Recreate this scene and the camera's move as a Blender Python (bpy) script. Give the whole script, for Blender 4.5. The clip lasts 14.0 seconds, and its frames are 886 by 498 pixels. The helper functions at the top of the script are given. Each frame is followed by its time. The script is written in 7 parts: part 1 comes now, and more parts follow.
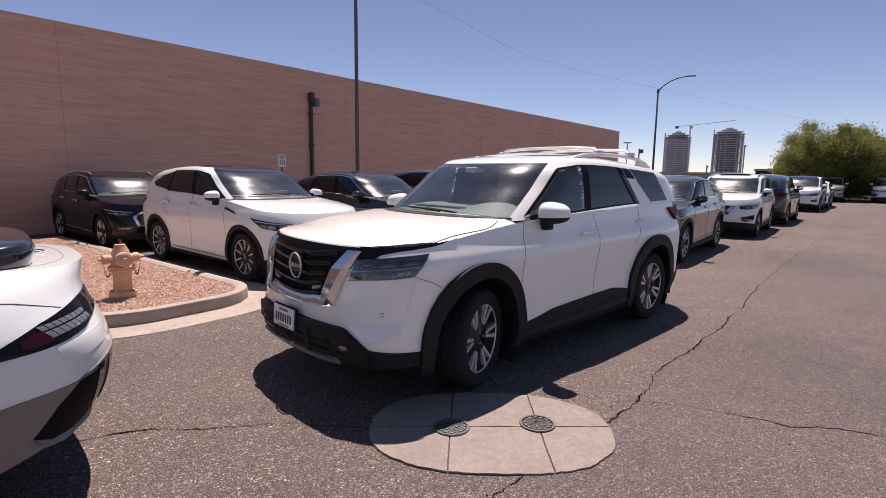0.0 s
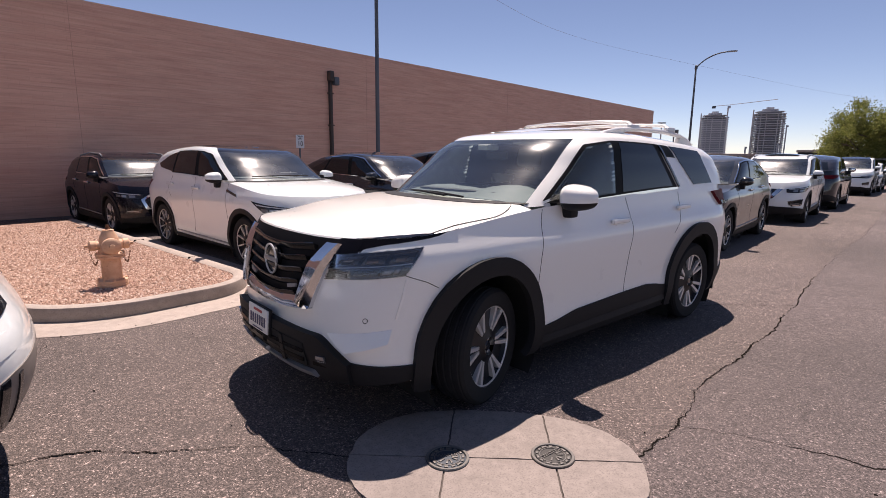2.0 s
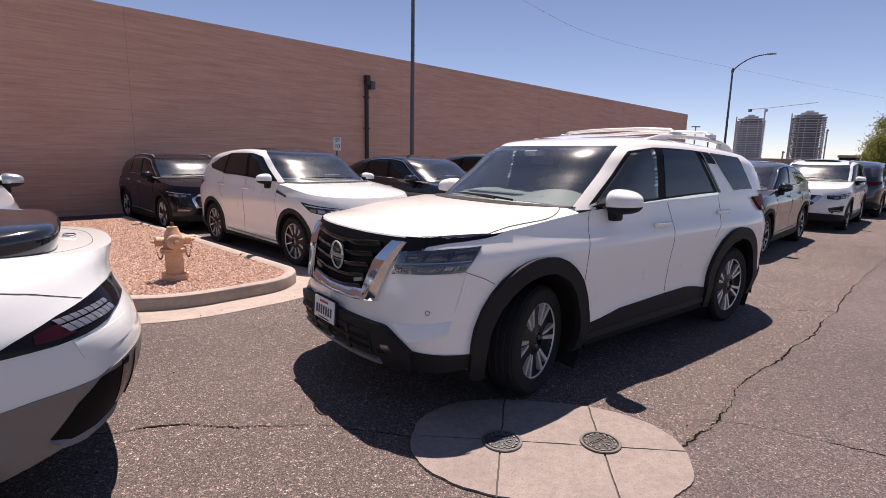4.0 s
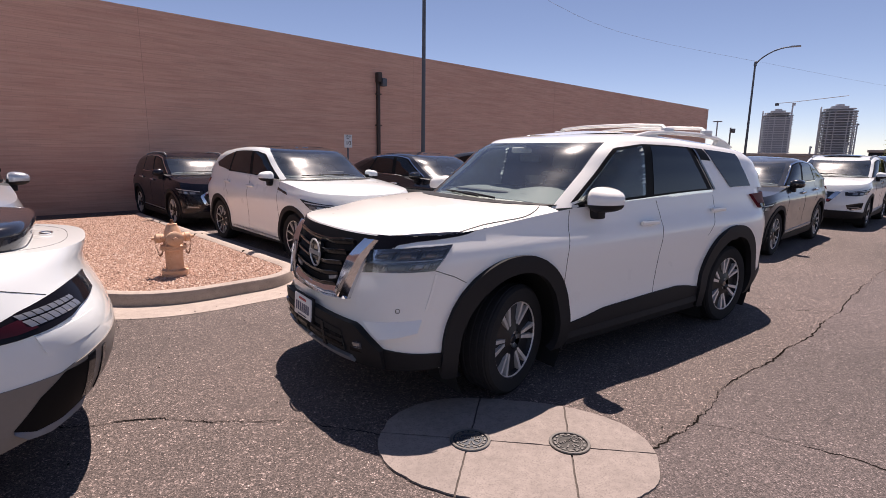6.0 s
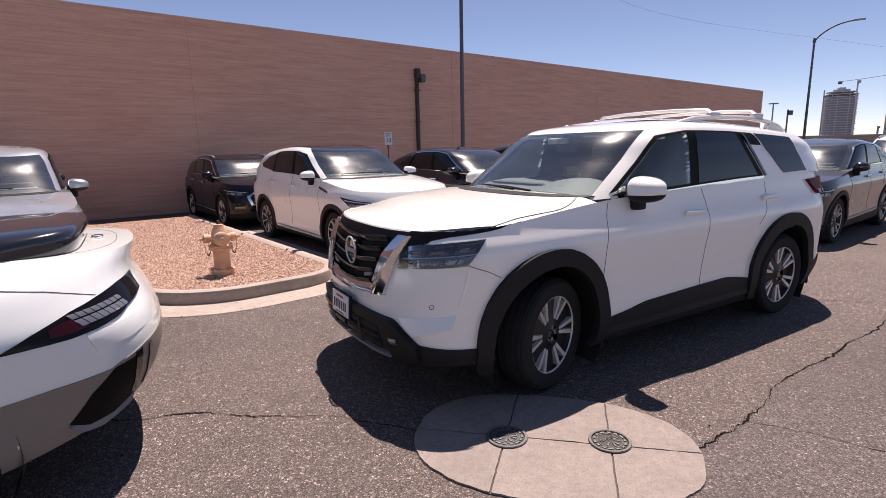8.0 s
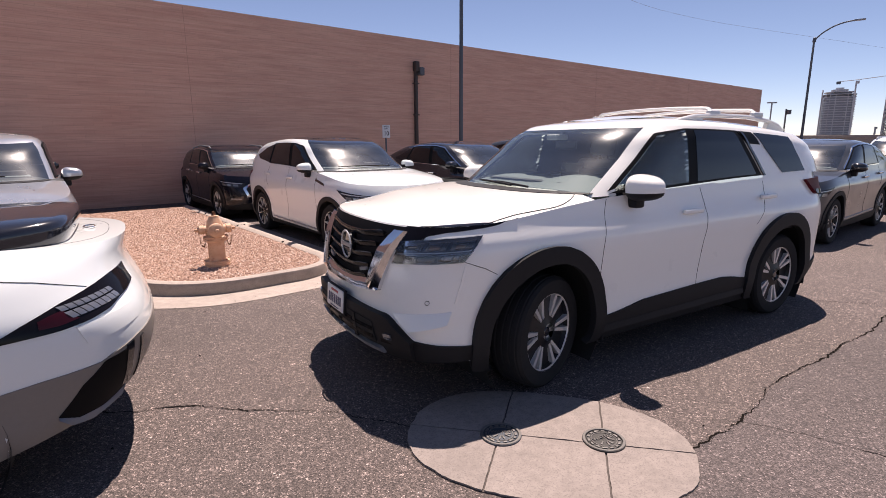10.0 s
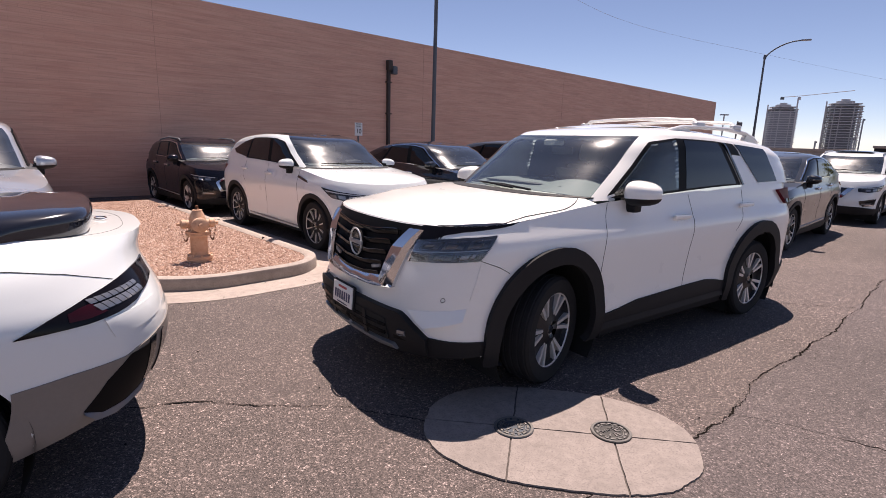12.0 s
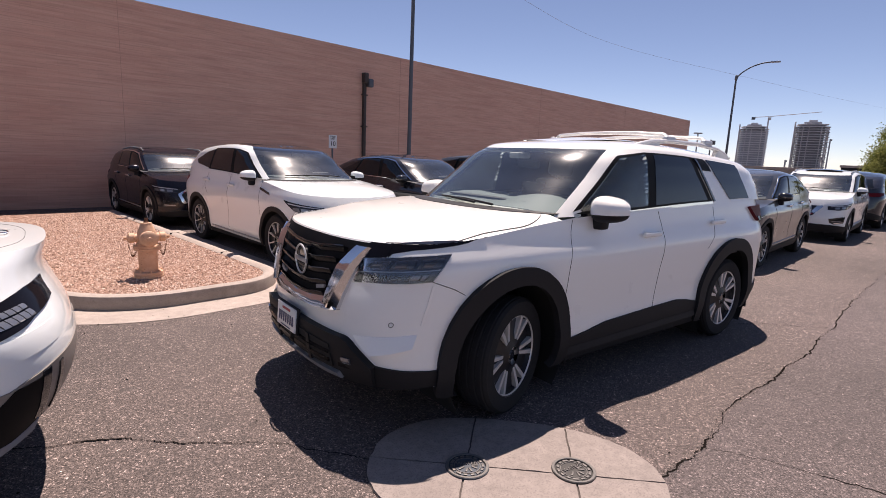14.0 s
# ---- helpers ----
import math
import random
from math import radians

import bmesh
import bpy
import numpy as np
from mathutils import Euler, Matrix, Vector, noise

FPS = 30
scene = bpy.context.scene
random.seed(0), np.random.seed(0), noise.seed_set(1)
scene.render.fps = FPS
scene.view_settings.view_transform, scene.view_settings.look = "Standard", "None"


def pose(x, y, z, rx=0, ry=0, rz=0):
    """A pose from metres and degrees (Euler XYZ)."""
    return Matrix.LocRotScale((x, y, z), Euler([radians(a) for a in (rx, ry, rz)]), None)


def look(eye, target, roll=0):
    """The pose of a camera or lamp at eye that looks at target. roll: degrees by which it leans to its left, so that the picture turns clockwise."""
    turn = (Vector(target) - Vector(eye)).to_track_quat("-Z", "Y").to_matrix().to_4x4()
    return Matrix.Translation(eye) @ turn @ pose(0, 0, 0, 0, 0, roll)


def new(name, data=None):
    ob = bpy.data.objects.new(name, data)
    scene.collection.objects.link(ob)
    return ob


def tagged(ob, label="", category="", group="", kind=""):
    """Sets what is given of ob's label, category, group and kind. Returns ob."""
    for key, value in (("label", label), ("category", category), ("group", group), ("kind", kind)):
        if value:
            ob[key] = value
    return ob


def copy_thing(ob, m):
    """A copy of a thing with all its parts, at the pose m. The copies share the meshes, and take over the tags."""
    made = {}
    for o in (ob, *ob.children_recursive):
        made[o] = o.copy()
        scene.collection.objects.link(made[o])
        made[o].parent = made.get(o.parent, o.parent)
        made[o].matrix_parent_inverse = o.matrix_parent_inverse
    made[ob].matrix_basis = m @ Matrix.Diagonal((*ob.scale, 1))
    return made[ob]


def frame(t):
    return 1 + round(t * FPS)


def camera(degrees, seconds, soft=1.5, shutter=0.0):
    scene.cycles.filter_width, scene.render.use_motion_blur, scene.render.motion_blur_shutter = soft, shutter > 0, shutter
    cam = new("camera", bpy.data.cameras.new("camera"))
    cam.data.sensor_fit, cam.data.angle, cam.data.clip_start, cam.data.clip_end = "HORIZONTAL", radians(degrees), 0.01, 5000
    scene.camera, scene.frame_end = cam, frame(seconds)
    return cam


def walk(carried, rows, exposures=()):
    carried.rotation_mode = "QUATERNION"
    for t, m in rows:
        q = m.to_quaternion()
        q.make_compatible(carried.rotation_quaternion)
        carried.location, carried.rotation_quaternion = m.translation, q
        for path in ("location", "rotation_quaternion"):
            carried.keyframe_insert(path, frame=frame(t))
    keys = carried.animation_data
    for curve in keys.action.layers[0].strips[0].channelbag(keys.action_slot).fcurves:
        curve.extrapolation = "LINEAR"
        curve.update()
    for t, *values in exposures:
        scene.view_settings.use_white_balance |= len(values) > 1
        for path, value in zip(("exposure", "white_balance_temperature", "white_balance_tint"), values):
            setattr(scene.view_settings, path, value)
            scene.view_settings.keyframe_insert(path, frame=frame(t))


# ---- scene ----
cam = camera(81.0, 14.0, 0.7)
PATH = [
    (0, (0.072, -0.003, 1.629), (0.022, 1.975, 1.34), 0.7),
    (0.5, (0.052, 0.203, 1.625), (-0.005, 2.179, 1.325), 0.8),
    (1, (0.062, 0.344, 1.6), (0.007, 2.319, 1.292), 0.7),
    (1.5, (0.141, 0.529, 1.594), (0.047, 2.496, 1.245), 0.4),
    (2, (0.223, 0.625, 1.596), (0.069, 2.587, 1.24), 0.6),
    (2.5, (0.215, 0.601, 1.606), (0.029, 2.561, 1.253), 0.7),
    (3, (0.09, 0.501, 1.621), (-0.134, 2.457, 1.269), 0.7),
    (3.2, (0.054, 0.445, 1.614), (-0.181, 2.401, 1.267), 0.6),
    (5.3, (0.166, 0.34, 1.624), (-0.111, 2.287, 1.262), 1.5),
    (5.5, (0.23, 0.369, 1.636), (-0.051, 2.314, 1.269), 1.3),
    (6, (0.345, 0.415, 1.629), (0.019, 2.354, 1.266), 0.8),
    (6.5, (0.386, 0.442, 1.627), (-0.01, 2.368, 1.26), -0.1),
    (7, (0.389, 0.45, 1.624), (-0.073, 2.359, 1.244), -1.0),
    (7.5, (0.39, 0.449, 1.635), (-0.096, 2.351, 1.253), -1.2),
    (8, (0.4, 0.453, 1.627), (-0.089, 2.354, 1.245), -1.2),
    (10.5, (0.389, 0.482, 1.632), (-0.065, 2.386, 1.222), 0.4),
    (11, (0.299, 0.444, 1.632), (-0.106, 2.36, 1.223), 1.4),
    (11.5, (0.167, 0.386, 1.624), (-0.2, 2.31, 1.218), 1.4),
    (12, (0.084, 0.327, 1.638), (-0.242, 2.259, 1.235), 1.7),
    (12.5, (0.063, 0.311, 1.643), (-0.19, 2.255, 1.248), 2.8),
    (13, (0.071, 0.362, 1.641), (-0.134, 2.315, 1.259), 3.7),
    (13.5, (0.128, 0.509, 1.636), (-0.093, 2.463, 1.271), 3.2),
    (14, (0.212, 0.62, 1.62), (-0.043, 2.573, 1.273), 2.4),
]
walk(cam, [(t, look(eye, target, roll)) for t, eye, target, roll in PATH], [(0.0, 0.66, 7120, 23), (3.0, 0.77, 7120, 23), (6.0, 0.77, 7120, 23), (8.0, 0.82, 7120, 23), (11.0, 0.84, 7120, 23), (12.5, 0.81, 7120, 23), (14.0, 0.80, 7120, 23)])

# ---- world and light ----
SUN_TO = Vector((0.0, 0.41, 1.0)).normalized()   # direction towards the sun
world = bpy.data.worlds.new("sky")
scene.world = world
world.use_nodes = True
wn = world.node_tree.nodes
sky = wn.new("ShaderNodeTexSky")
sky.sky_type = "NISHITA"
sky.sun_disc = False
sky.sun_elevation = math.asin(SUN_TO.z)
sky.sun_rotation = math.atan2(SUN_TO.x, SUN_TO.y)
sky.altitude = 900.0
sky.air_density, sky.dust_density, sky.ozone_density = 0.7, 0.0, 4.0
wn["Background"].inputs["Strength"].default_value = 0.078
tint = wn.new("ShaderNodeMix")
tint.data_type, tint.blend_type = "RGBA", "MULTIPLY"
tint.inputs[0].default_value = 1.0
tint.inputs[7].default_value = (1.10, 0.99, 0.925, 1.0)
world.node_tree.links.new(sky.outputs["Color"], tint.inputs[6])
world.node_tree.links.new(tint.outputs[2], wn["Background"].inputs["Color"])
sun_data = bpy.data.lights.new("sun", "SUN")
sun_data.energy, sun_data.angle, sun_data.color = 4.35, radians(0.53), (1.0, 0.95, 0.88)
sun = new("sun", sun_data)
sun.matrix_world = look(SUN_TO * 100, (0, 0, 0))

# ---- materials ----


class Nodes:
    """A small wrapper to write node materials in few lines."""

    def __init__(self, name):
        self.m = bpy.data.materials.new(name)
        self.m.use_nodes = True
        self.t = self.m.node_tree
        self.b = self.t.nodes["Principled BSDF"]

    def node(self, kind, **inputs):
        n = self.t.nodes.new("ShaderNode" + kind)
        for k, v in inputs.items():
            k = k.replace("_", " ")
            if hasattr(v, "is_output"):
                self.t.links.new(v, n.inputs[k])
            else:
                n.inputs[k].default_value = v
        return n

    def link(self, a, b):
        self.t.links.new(a, b)

    def coords(self, scale=(1, 1, 1), turn=0.0):
        c = self.t.nodes.new("ShaderNodeTexCoord")
        mp = self.t.nodes.new("ShaderNodeMapping")
        mp.inputs["Scale"].default_value = scale
        mp.inputs["Rotation"].default_value = (0, 0, turn)
        self.link(c.outputs["Object"], mp.inputs["Vector"])
        return mp.outputs["Vector"]

    def noise(self, vec, scale, detail=4.0, rough=0.55):
        return self.node("TexNoise", Vector=vec, Scale=scale, Detail=detail, Roughness=rough).outputs["Fac"]

    def ramp(self, fac, *stops):
        r = self.t.nodes.new("ShaderNodeValToRGB")
        el = r.color_ramp.elements
        while len(el) < len(stops):
            el.new(0.5)
        for e, (p, c) in zip(el, stops):
            e.position, e.color = p, (*c, 1) if len(c) == 3 else c
        self.link(fac, r.inputs["Fac"])
        return r.outputs["Color"]

    def mix(self, fac, a, b, blend="MIX"):
        n = self.t.nodes.new("ShaderNodeMix")
        n.data_type, n.blend_type = "RGBA", blend
        for sock, v in ((n.inputs[0], fac), (n.inputs[6], a), (n.inputs[7], b)):
            if hasattr(v, "is_output"):
                self.link(v, sock)
            else:
                sock.default_value = v if not isinstance(v, tuple) else (*v, 1)[:4]
        return n.outputs[2]

    def bump(self, height, strength=0.3, distance=0.01):
        n = self.node("Bump", Height=height, Strength=strength, Distance=distance)
        self.link(n.outputs["Normal"], self.b.inputs["Normal"])

    def set(self, **inputs):
        for k, v in inputs.items():
            k = k.replace("_", " ")
            if hasattr(v, "is_output"):
                self.link(v, self.b.inputs[k])
            else:
                self.b.inputs[k].default_value = (*v, 1) if isinstance(v, tuple) and len(v) == 3 else v
        return self


def plain(name, colour, rough=0.5, metal=0.0, grain=0.12, scale=30.0, **more):
    """A surface of one colour with faint wear at two scales."""
    n = Nodes(name)
    v = n.coords()
    a, b = n.noise(v, scale), n.noise(v, scale / 9)
    dark = tuple(c * (1 - grain) for c in colour)
    light = tuple(min(1, c * (1 + grain)) for c in colour)
    col = n.mix(n.mix(0.5, a, b), dark, light)
    n.set(Base_Color=col, Metallic=metal, Roughness=rough, **more)
    return n.m


def paint(name, colour, rough=0.28, metal=0.0, flake=0.03, coat=1.0, spec=0.3):
    n = Nodes(name)
    v = n.coords()
    dust = n.noise(v, 2.2, 5)
    fl = n.noise(v, 900, 1)
    col = n.mix(fl, tuple(c * (1 - flake) for c in colour), tuple(min(1, c * (1 + flake)) for c in colour))
    r = n.ramp(dust, (0.3, (rough * 0.85,) * 3), (0.75, (rough * 1.25,) * 3))
    n.set(Base_Color=col, Roughness=r, Metallic=metal, Coat_Weight=coat, Coat_Roughness=0.04, Specular_IOR_Level=spec)
    return n.m


WHITE = paint("white_pearl_paint", (0.92, 0.91, 0.865), 0.30, spec=0.10)
WHITE2 = paint("white_paint", (0.79, 0.825, 0.82), 0.3, spec=0.15)
BLACKP = paint("black_blue_paint", (0.012, 0.013, 0.02), 0.2)
BROWNP = paint("black_navy_paint", (0.006, 0.0065, 0.013), 0.2, coat=0.25, spec=0.25)
GREYP = paint("graphite_metal_paint", (0.050, 0.054, 0.062), 0.3, 0.15)
SILVERP = paint("silver_metal_paint", (0.55, 0.56, 0.58), 0.3, 0.7)
GLOSSBLACK = paint("gloss_black_trim", (0.012, 0.012, 0.014), 0.15)
CLADDING = plain("black_plastic_cladding", (0.015, 0.015, 0.017), 0.6, 0, 0.25, 60, Specular_IOR_Level=0.22)
TAUPE = plain("grey_brown_cladding", (0.215, 0.19, 0.17), 0.35, 0, 0.12, 60)
RUBBER = plain("tyre_rubber", (0.021, 0.021, 0.022), 0.8, 0, 0.3, 25, Specular_IOR_Level=0.15)
CHROME = plain("chrome", (0.75, 0.75, 0.76), 0.08, 1.0, 0.03, 10)
ALLOY = plain("machined_alloy", (0.66, 0.65, 0.64), 0.32, 0.45, 0.08, 12)
ALLOYDARK = plain("dark_alloy_paint", (0.014, 0.014, 0.016), 0.35, 0.0, 0.15, 12, Specular_IOR_Level=0.3)
SATIN = plain("satin_silver_plastic", (0.30, 0.31, 0.33), 0.4, 0.5, 0.08, 20)
BLADE = plain("satin_grey_blade", (0.20, 0.205, 0.225), 0.35, 0.2, 0.08, 20)
DARKIN = plain("dark_interior_plastic", (0.03, 0.031, 0.034), 0.7, 0, 0.2, 30)
CLOTH = plain("grey_seat_cloth", (0.30, 0.31, 0.315), 0.85, 0, 0.2, 50)
DASHTOP = plain("grey_dashboard", (0.115, 0.14, 0.142), 0.65, 0, 0.12, 30)
GRILLEBLACK = plain("matt_black_grille", (0.007, 0.007, 0.008), 0.5, 0, 0.2, 40, Specular_IOR_Level=0.08)
SEAM = plain("dark_panel_gap", (0.012, 0.012, 0.012), 0.8, 0, 0.1, 30)
UNDER = plain("underbody_black", (0.01, 0.01, 0.01), 0.9, 0, 0.2, 20)
REDLENS = plain("dark_red_lens", (0.030, 0.0015, 0.006), 0.3, 0, 0.2, 60, Specular_IOR_Level=0.25)
TAILRED = plain("red_tail_lens", (0.10, 0.006, 0.012), 0.45, 0, 0.3, 40, Specular_IOR_Level=0.1)
CLEARLENS = plain("clear_lens_crystal", (0.24, 0.245, 0.26), 0.15, 0.5, 0.35, 70, Coat_Weight=1.0)
GRILLEBAR = plain("gloss_black_grille_bar", (0.006, 0.006, 0.007), 0.2, 0, 0.2, 40, Specular_IOR_Level=0.16)
LAMPBLACK = plain("smoked_lamp_black", (0.007, 0.006, 0.008), 0.1, 0, 0.3, 40, Specular_IOR_Level=0.16)
LAMPINNER = plain("lamp_inner_grey", (0.018, 0.019, 0.024), 0.25, 0.2, 0.5, 60, Coat_Weight=1.0)
LAMPLINE = plain("frosted_light_guide", (0.45, 0.46, 0.48), 0.3, 0, 0.1, 40, Coat_Weight=1.0)
LAMPGREY = plain("headlamp_glass", (0.020, 0.021, 0.026), 0.08, 0.0, 0.5, 45, Specular_IOR_Level=0.45)
PLATE = plain("licence_plate_white", (0.78, 0.78, 0.76), 0.4, 0, 0.05, 40)
PLATEINK = plain("licence_plate_navy", (0.02, 0.03, 0.10), 0.4, 0, 0.1, 40)
PLATERED = plain("licence_plate_red", (0.45, 0.04, 0.05), 0.4, 0, 0.1, 40)


def glass(name, tint, haze=0.06, haze_rough=0.26, ior=1.52):
    """A tinted pane (ior is raised where one sheet stands for both faces): sharp reflection by Fresnel, a little dust
    haze whose blue stands in for reflected sky, the rest goes straight through.
    """
    n = Nodes(name)
    t = n.t
    clear = n.node("BsdfTransparent", Color=(*tint, 1))
    gloss = n.node("BsdfGlossy", Color=(1, 1, 1, 1), Roughness=0.004)
    film = n.node("BsdfGlossy", Color=(1, 1, 1, 1), Roughness=haze_rough)
    # thin dust, coloured blue to paint in some of the sky's reflection
    dust = n.node("BsdfDiffuse", Color=(0.31, 0.36, 0.41, 1))
    fres = n.node("Fresnel", IOR=ior)
    a = t.nodes.new("ShaderNodeMixShader")
    n.link(fres.outputs[0], a.inputs[0])
    n.link(clear.outputs[0], a.inputs[1])
    n.link(gloss.outputs[0], a.inputs[2])
    b = t.nodes.new("ShaderNodeMixShader")
    spots = n.ramp(n.noise(n.coords(), 3.5, 6, 0.6), (0.3, (haze * 0.6,) * 3), (0.75, (haze * 1.6,) * 3))
    n.link(spots, b.inputs[0])
    n.link(a.outputs[0], b.inputs[1])
    n.link(film.outputs[0], b.inputs[2])
    c = t.nodes.new("ShaderNodeMixShader")
    c.inputs[0].default_value = haze * 1.3
    n.link(b.outputs[0], c.inputs[1])
    n.link(dust.outputs[0], c.inputs[2])
    t.nodes.remove(n.b)
    n.link(c.outputs[0], t.nodes["Material Output"].inputs["Surface"])
    return n.m


WINDSCREEN = glass("windscreen_glass", (0.80, 0.92, 0.92), 0.028, ior=2.2)
LAMPCLEAR = glass("headlight_cover", (0.96, 0.97, 0.99), 0.002, 0.15)
SIDEGLASS = glass("door_glass", (0.80, 0.87, 0.86), 0.012)
PRIVACY = plain("privacy_glass", (0.006, 0.008, 0.011), 0.012, 0, 0.2, 3, Specular_IOR_Level=0.5)
HEADLINER = plain("grey_headliner", (0.5, 0.5, 0.48), 0.9, 0, 0.1, 40)


def asphalt(name, tone=(1.0, 1.0, 1.0), spark=1.0):
    n = Nodes(name)
    v = n.coords()
    big = n.noise(v, 0.35, 5)
    mid = n.noise(v, 3.0, 5)
    vor = n.node("TexVoronoi", Vector=v, Scale=150.0)
    fine = n.noise(v, 210.0, 3)
    base = n.ramp(big, (0.30, (0.074, 0.058, 0.052)), (0.46, (0.107, 0.083, 0.075)), (0.56, (0.115, 0.089, 0.081)), (0.72, (0.146, 0.113, 0.102)))
    base = n.mix(n.ramp(mid, (0.35, (0, 0, 0)), (0.75, (0.5, 0.5, 0.5))), base, (0.09, 0.070, 0.063))
    one = n.node("SeparateColor", Color=vor.outputs["Color"])
    large = n.node("TexVoronoi", Vector=v, Scale=70.0)
    two = n.node("SeparateColor", Color=large.outputs["Color"])
    up = lambda k: (1 + (k - 1) * spark,) * 3
    stones = n.ramp(one.outputs["Red"], (0.0, (0.30, 0.30, 0.30)), (0.28, (0.60, 0.60, 0.60)), (0.66, (1.05, 1.04, 1.03)), (0.86, up(1.42)), (0.95, up(2.2)), (1.0, up(4.4)))
    pale = n.ramp(two.outputs["Red"], (0.0, (0.86, 0.86, 0.86)), (0.45, (1.0, 1.0, 1.0)), (0.84, (1.06, 1.06, 1.05)), (0.94, up(1.45)), (1.0, up(2.5)))
    col = n.mix(1.0, base, stones, "MULTIPLY")
    col = n.mix(1.0, col, pale, "MULTIPLY")
    blot = n.noise(v, 1.1, 6, 0.65)
    col = n.mix(n.ramp(blot, (0.56, (0, 0, 0)), (0.72, (0.5, 0.5, 0.5))), col, (0.055, 0.045, 0.042))
    spots = n.noise(v, 5.5, 3, 0.5)
    col = n.mix(n.ramp(spots, (0.66, (0, 0, 0)), (0.74, (0.55, 0.55, 0.55))), col, (0.05, 0.042, 0.039))
    col = n.mix(n.ramp(fine, (0.45, (0, 0, 0)), (0.7, (0.45, 0.45, 0.45))), col, (0.045, 0.038, 0.035))
    col = n.mix(1.0, col, tone, "MULTIPLY")
    n.set(Base_Color=col, Roughness=0.85)
    n.bump(n.mix(0.5, vor.outputs["Distance"], fine), 0.8, 0.008)
    return n.m


def concrete(name, colour, scale=1.0):
    n = Nodes(name)
    v = n.coords()
    a, b, c = n.noise(v, 2.0 * scale, 6), n.noise(v, 14 * scale, 5), n.noise(v, 120, 3)
    lo, hi = tuple(k * 0.72 for k in colour), tuple(min(1, k * 1.15) for k in colour)
    col = n.mix(n.ramp(n.mix(0.5, a, b), (0.3, (0, 0, 0)), (0.7, (1, 1, 1))), lo, hi)
    col = n.mix(n.ramp(c, (0.50, (0, 0, 0)), (0.72, (0.75, 0.75, 0.75))), col, tuple(k * 0.5 for k in colour))
    n.set(Base_Color=col, Roughness=0.85)
    n.bump(n.mix(0.5, b, c), 0.35, 0.004)
    return n.m


def blockwall():
    n = Nodes("painted_slump_block")
    v = n.coords()
    br = n.node("TexBrick", Vector=v, Scale=1.0, Mortar_Size=0.006, Mortar_Smooth=0.6, Brick_Width=0.41, Row_Height=0.103, Bias=0.0)
    br.inputs["Color1"].default_value = (0.45, 0.45, 0.45, 1)
    br.inputs["Color2"].default_value = (0.62, 0.62, 0.62, 1)
    br.inputs["Mortar"].default_value = (0.3, 0.3, 0.3, 1)
    stretched = n.coords((0.25, 3.0, 1))
    streak = n.noise(stretched, 2.2, 6, 0.6)
    big = n.noise(v, 0.25, 4)
    base = n.ramp(big, (0.3, (0.56, 0.275, 0.19)), (0.7, (0.65, 0.335, 0.235)))
    col = n.mix(n.ramp(streak, (0.38, (0, 0, 0)), (0.68, (0.6, 0.6, 0.6))), base, (0.72, 0.42, 0.30))
    lines = n.noise(n.coords((0.5, 16.0, 1)), 1.6, 5, 0.7)
    col = n.mix(n.ramp(lines, (0.30, (0.5, 0.5, 0.5)), (0.50, (0, 0, 0))), col, (0.40, 0.195, 0.135))
    col = n.mix(n.ramp(lines, (0.56, (0, 0, 0)), (0.74, (0.4, 0.4, 0.4))), col, (0.80, 0.50, 0.37))
    col = n.mix(0.26, col, n.mix(1.0, col, br.outputs["Color"], "MULTIPLY"))
    col = n.mix(1.0, col, (1.25, 1.38, 1.46), "MULTIPLY")
    n.set(Base_Color=col, Roughness=0.8)
    n.bump(n.mix(0.5, br.outputs["Color"], streak), 0.5, 0.02)
    return n.m


def gravel_mat():
    n = Nodes("pink_granite_gravel")
    v = n.coords()
    info = n.t.nodes.new("ShaderNodeNewGeometry")
    col = n.ramp(info.outputs["Random Per Island"], (0.0, (0.22, 0.13, 0.098)), (0.35, (0.40, 0.255, 0.192)), (0.75, (0.54, 0.365, 0.285)), (1.0, (0.66, 0.53, 0.45)))
    f = n.noise(v, 60, 3)
    col = n.mix(n.ramp(f, (0.4, (0, 0, 0)), (0.8, (0.4, 0.4, 0.4))), col, (0.36, 0.2, 0.15))
    n.set(Base_Color=col, Roughness=0.9)
    return n.m


ASPHALT = asphalt("asphalt", (1.15, 1.15, 1.16), 0.85)
ASPHALT_SMOOTH = asphalt("finer_asphalt", (1.13, 1.155, 1.22), 0.6)
CONCRETE = concrete("kerb_concrete", (0.395, 0.33, 0.287))
SLAB = concrete("pad_concrete", (0.272, 0.229, 0.207), 1.5)
PADJOINT = concrete("pad_joint_dirt", (0.085, 0.068, 0.06), 3)
WALLMAT = blockwall()
GRAVEL = gravel_mat()
WALLJOINT = plain("wall_joint_sealant", (0.50, 0.28, 0.205), 0.8, 0, 0.15, 6)
GRAVELBED = concrete("gravel_bed", (0.40, 0.25, 0.185), 6)
CRACK = plain("crack_dark", (0.014, 0.012, 0.011), 1.0, 0, 0.4, 15, Specular_IOR_Level=0.0)
STEELGREY = plain("painted_steel_grey", (0.105, 0.115, 0.13), 0.5, 0.2, 0.15, 8)
BROWNSTEEL = plain("brown_pipe", (0.055, 0.04, 0.034), 0.6, 0, 0.2, 8)
SIGNWHITE = plain("sign_white", (0.75, 0.76, 0.76), 0.5, 0, 0.05, 20)
SIGNBLACK = plain("sign_black", (0.02, 0.02, 0.02), 0.5, 0, 0.1, 20)
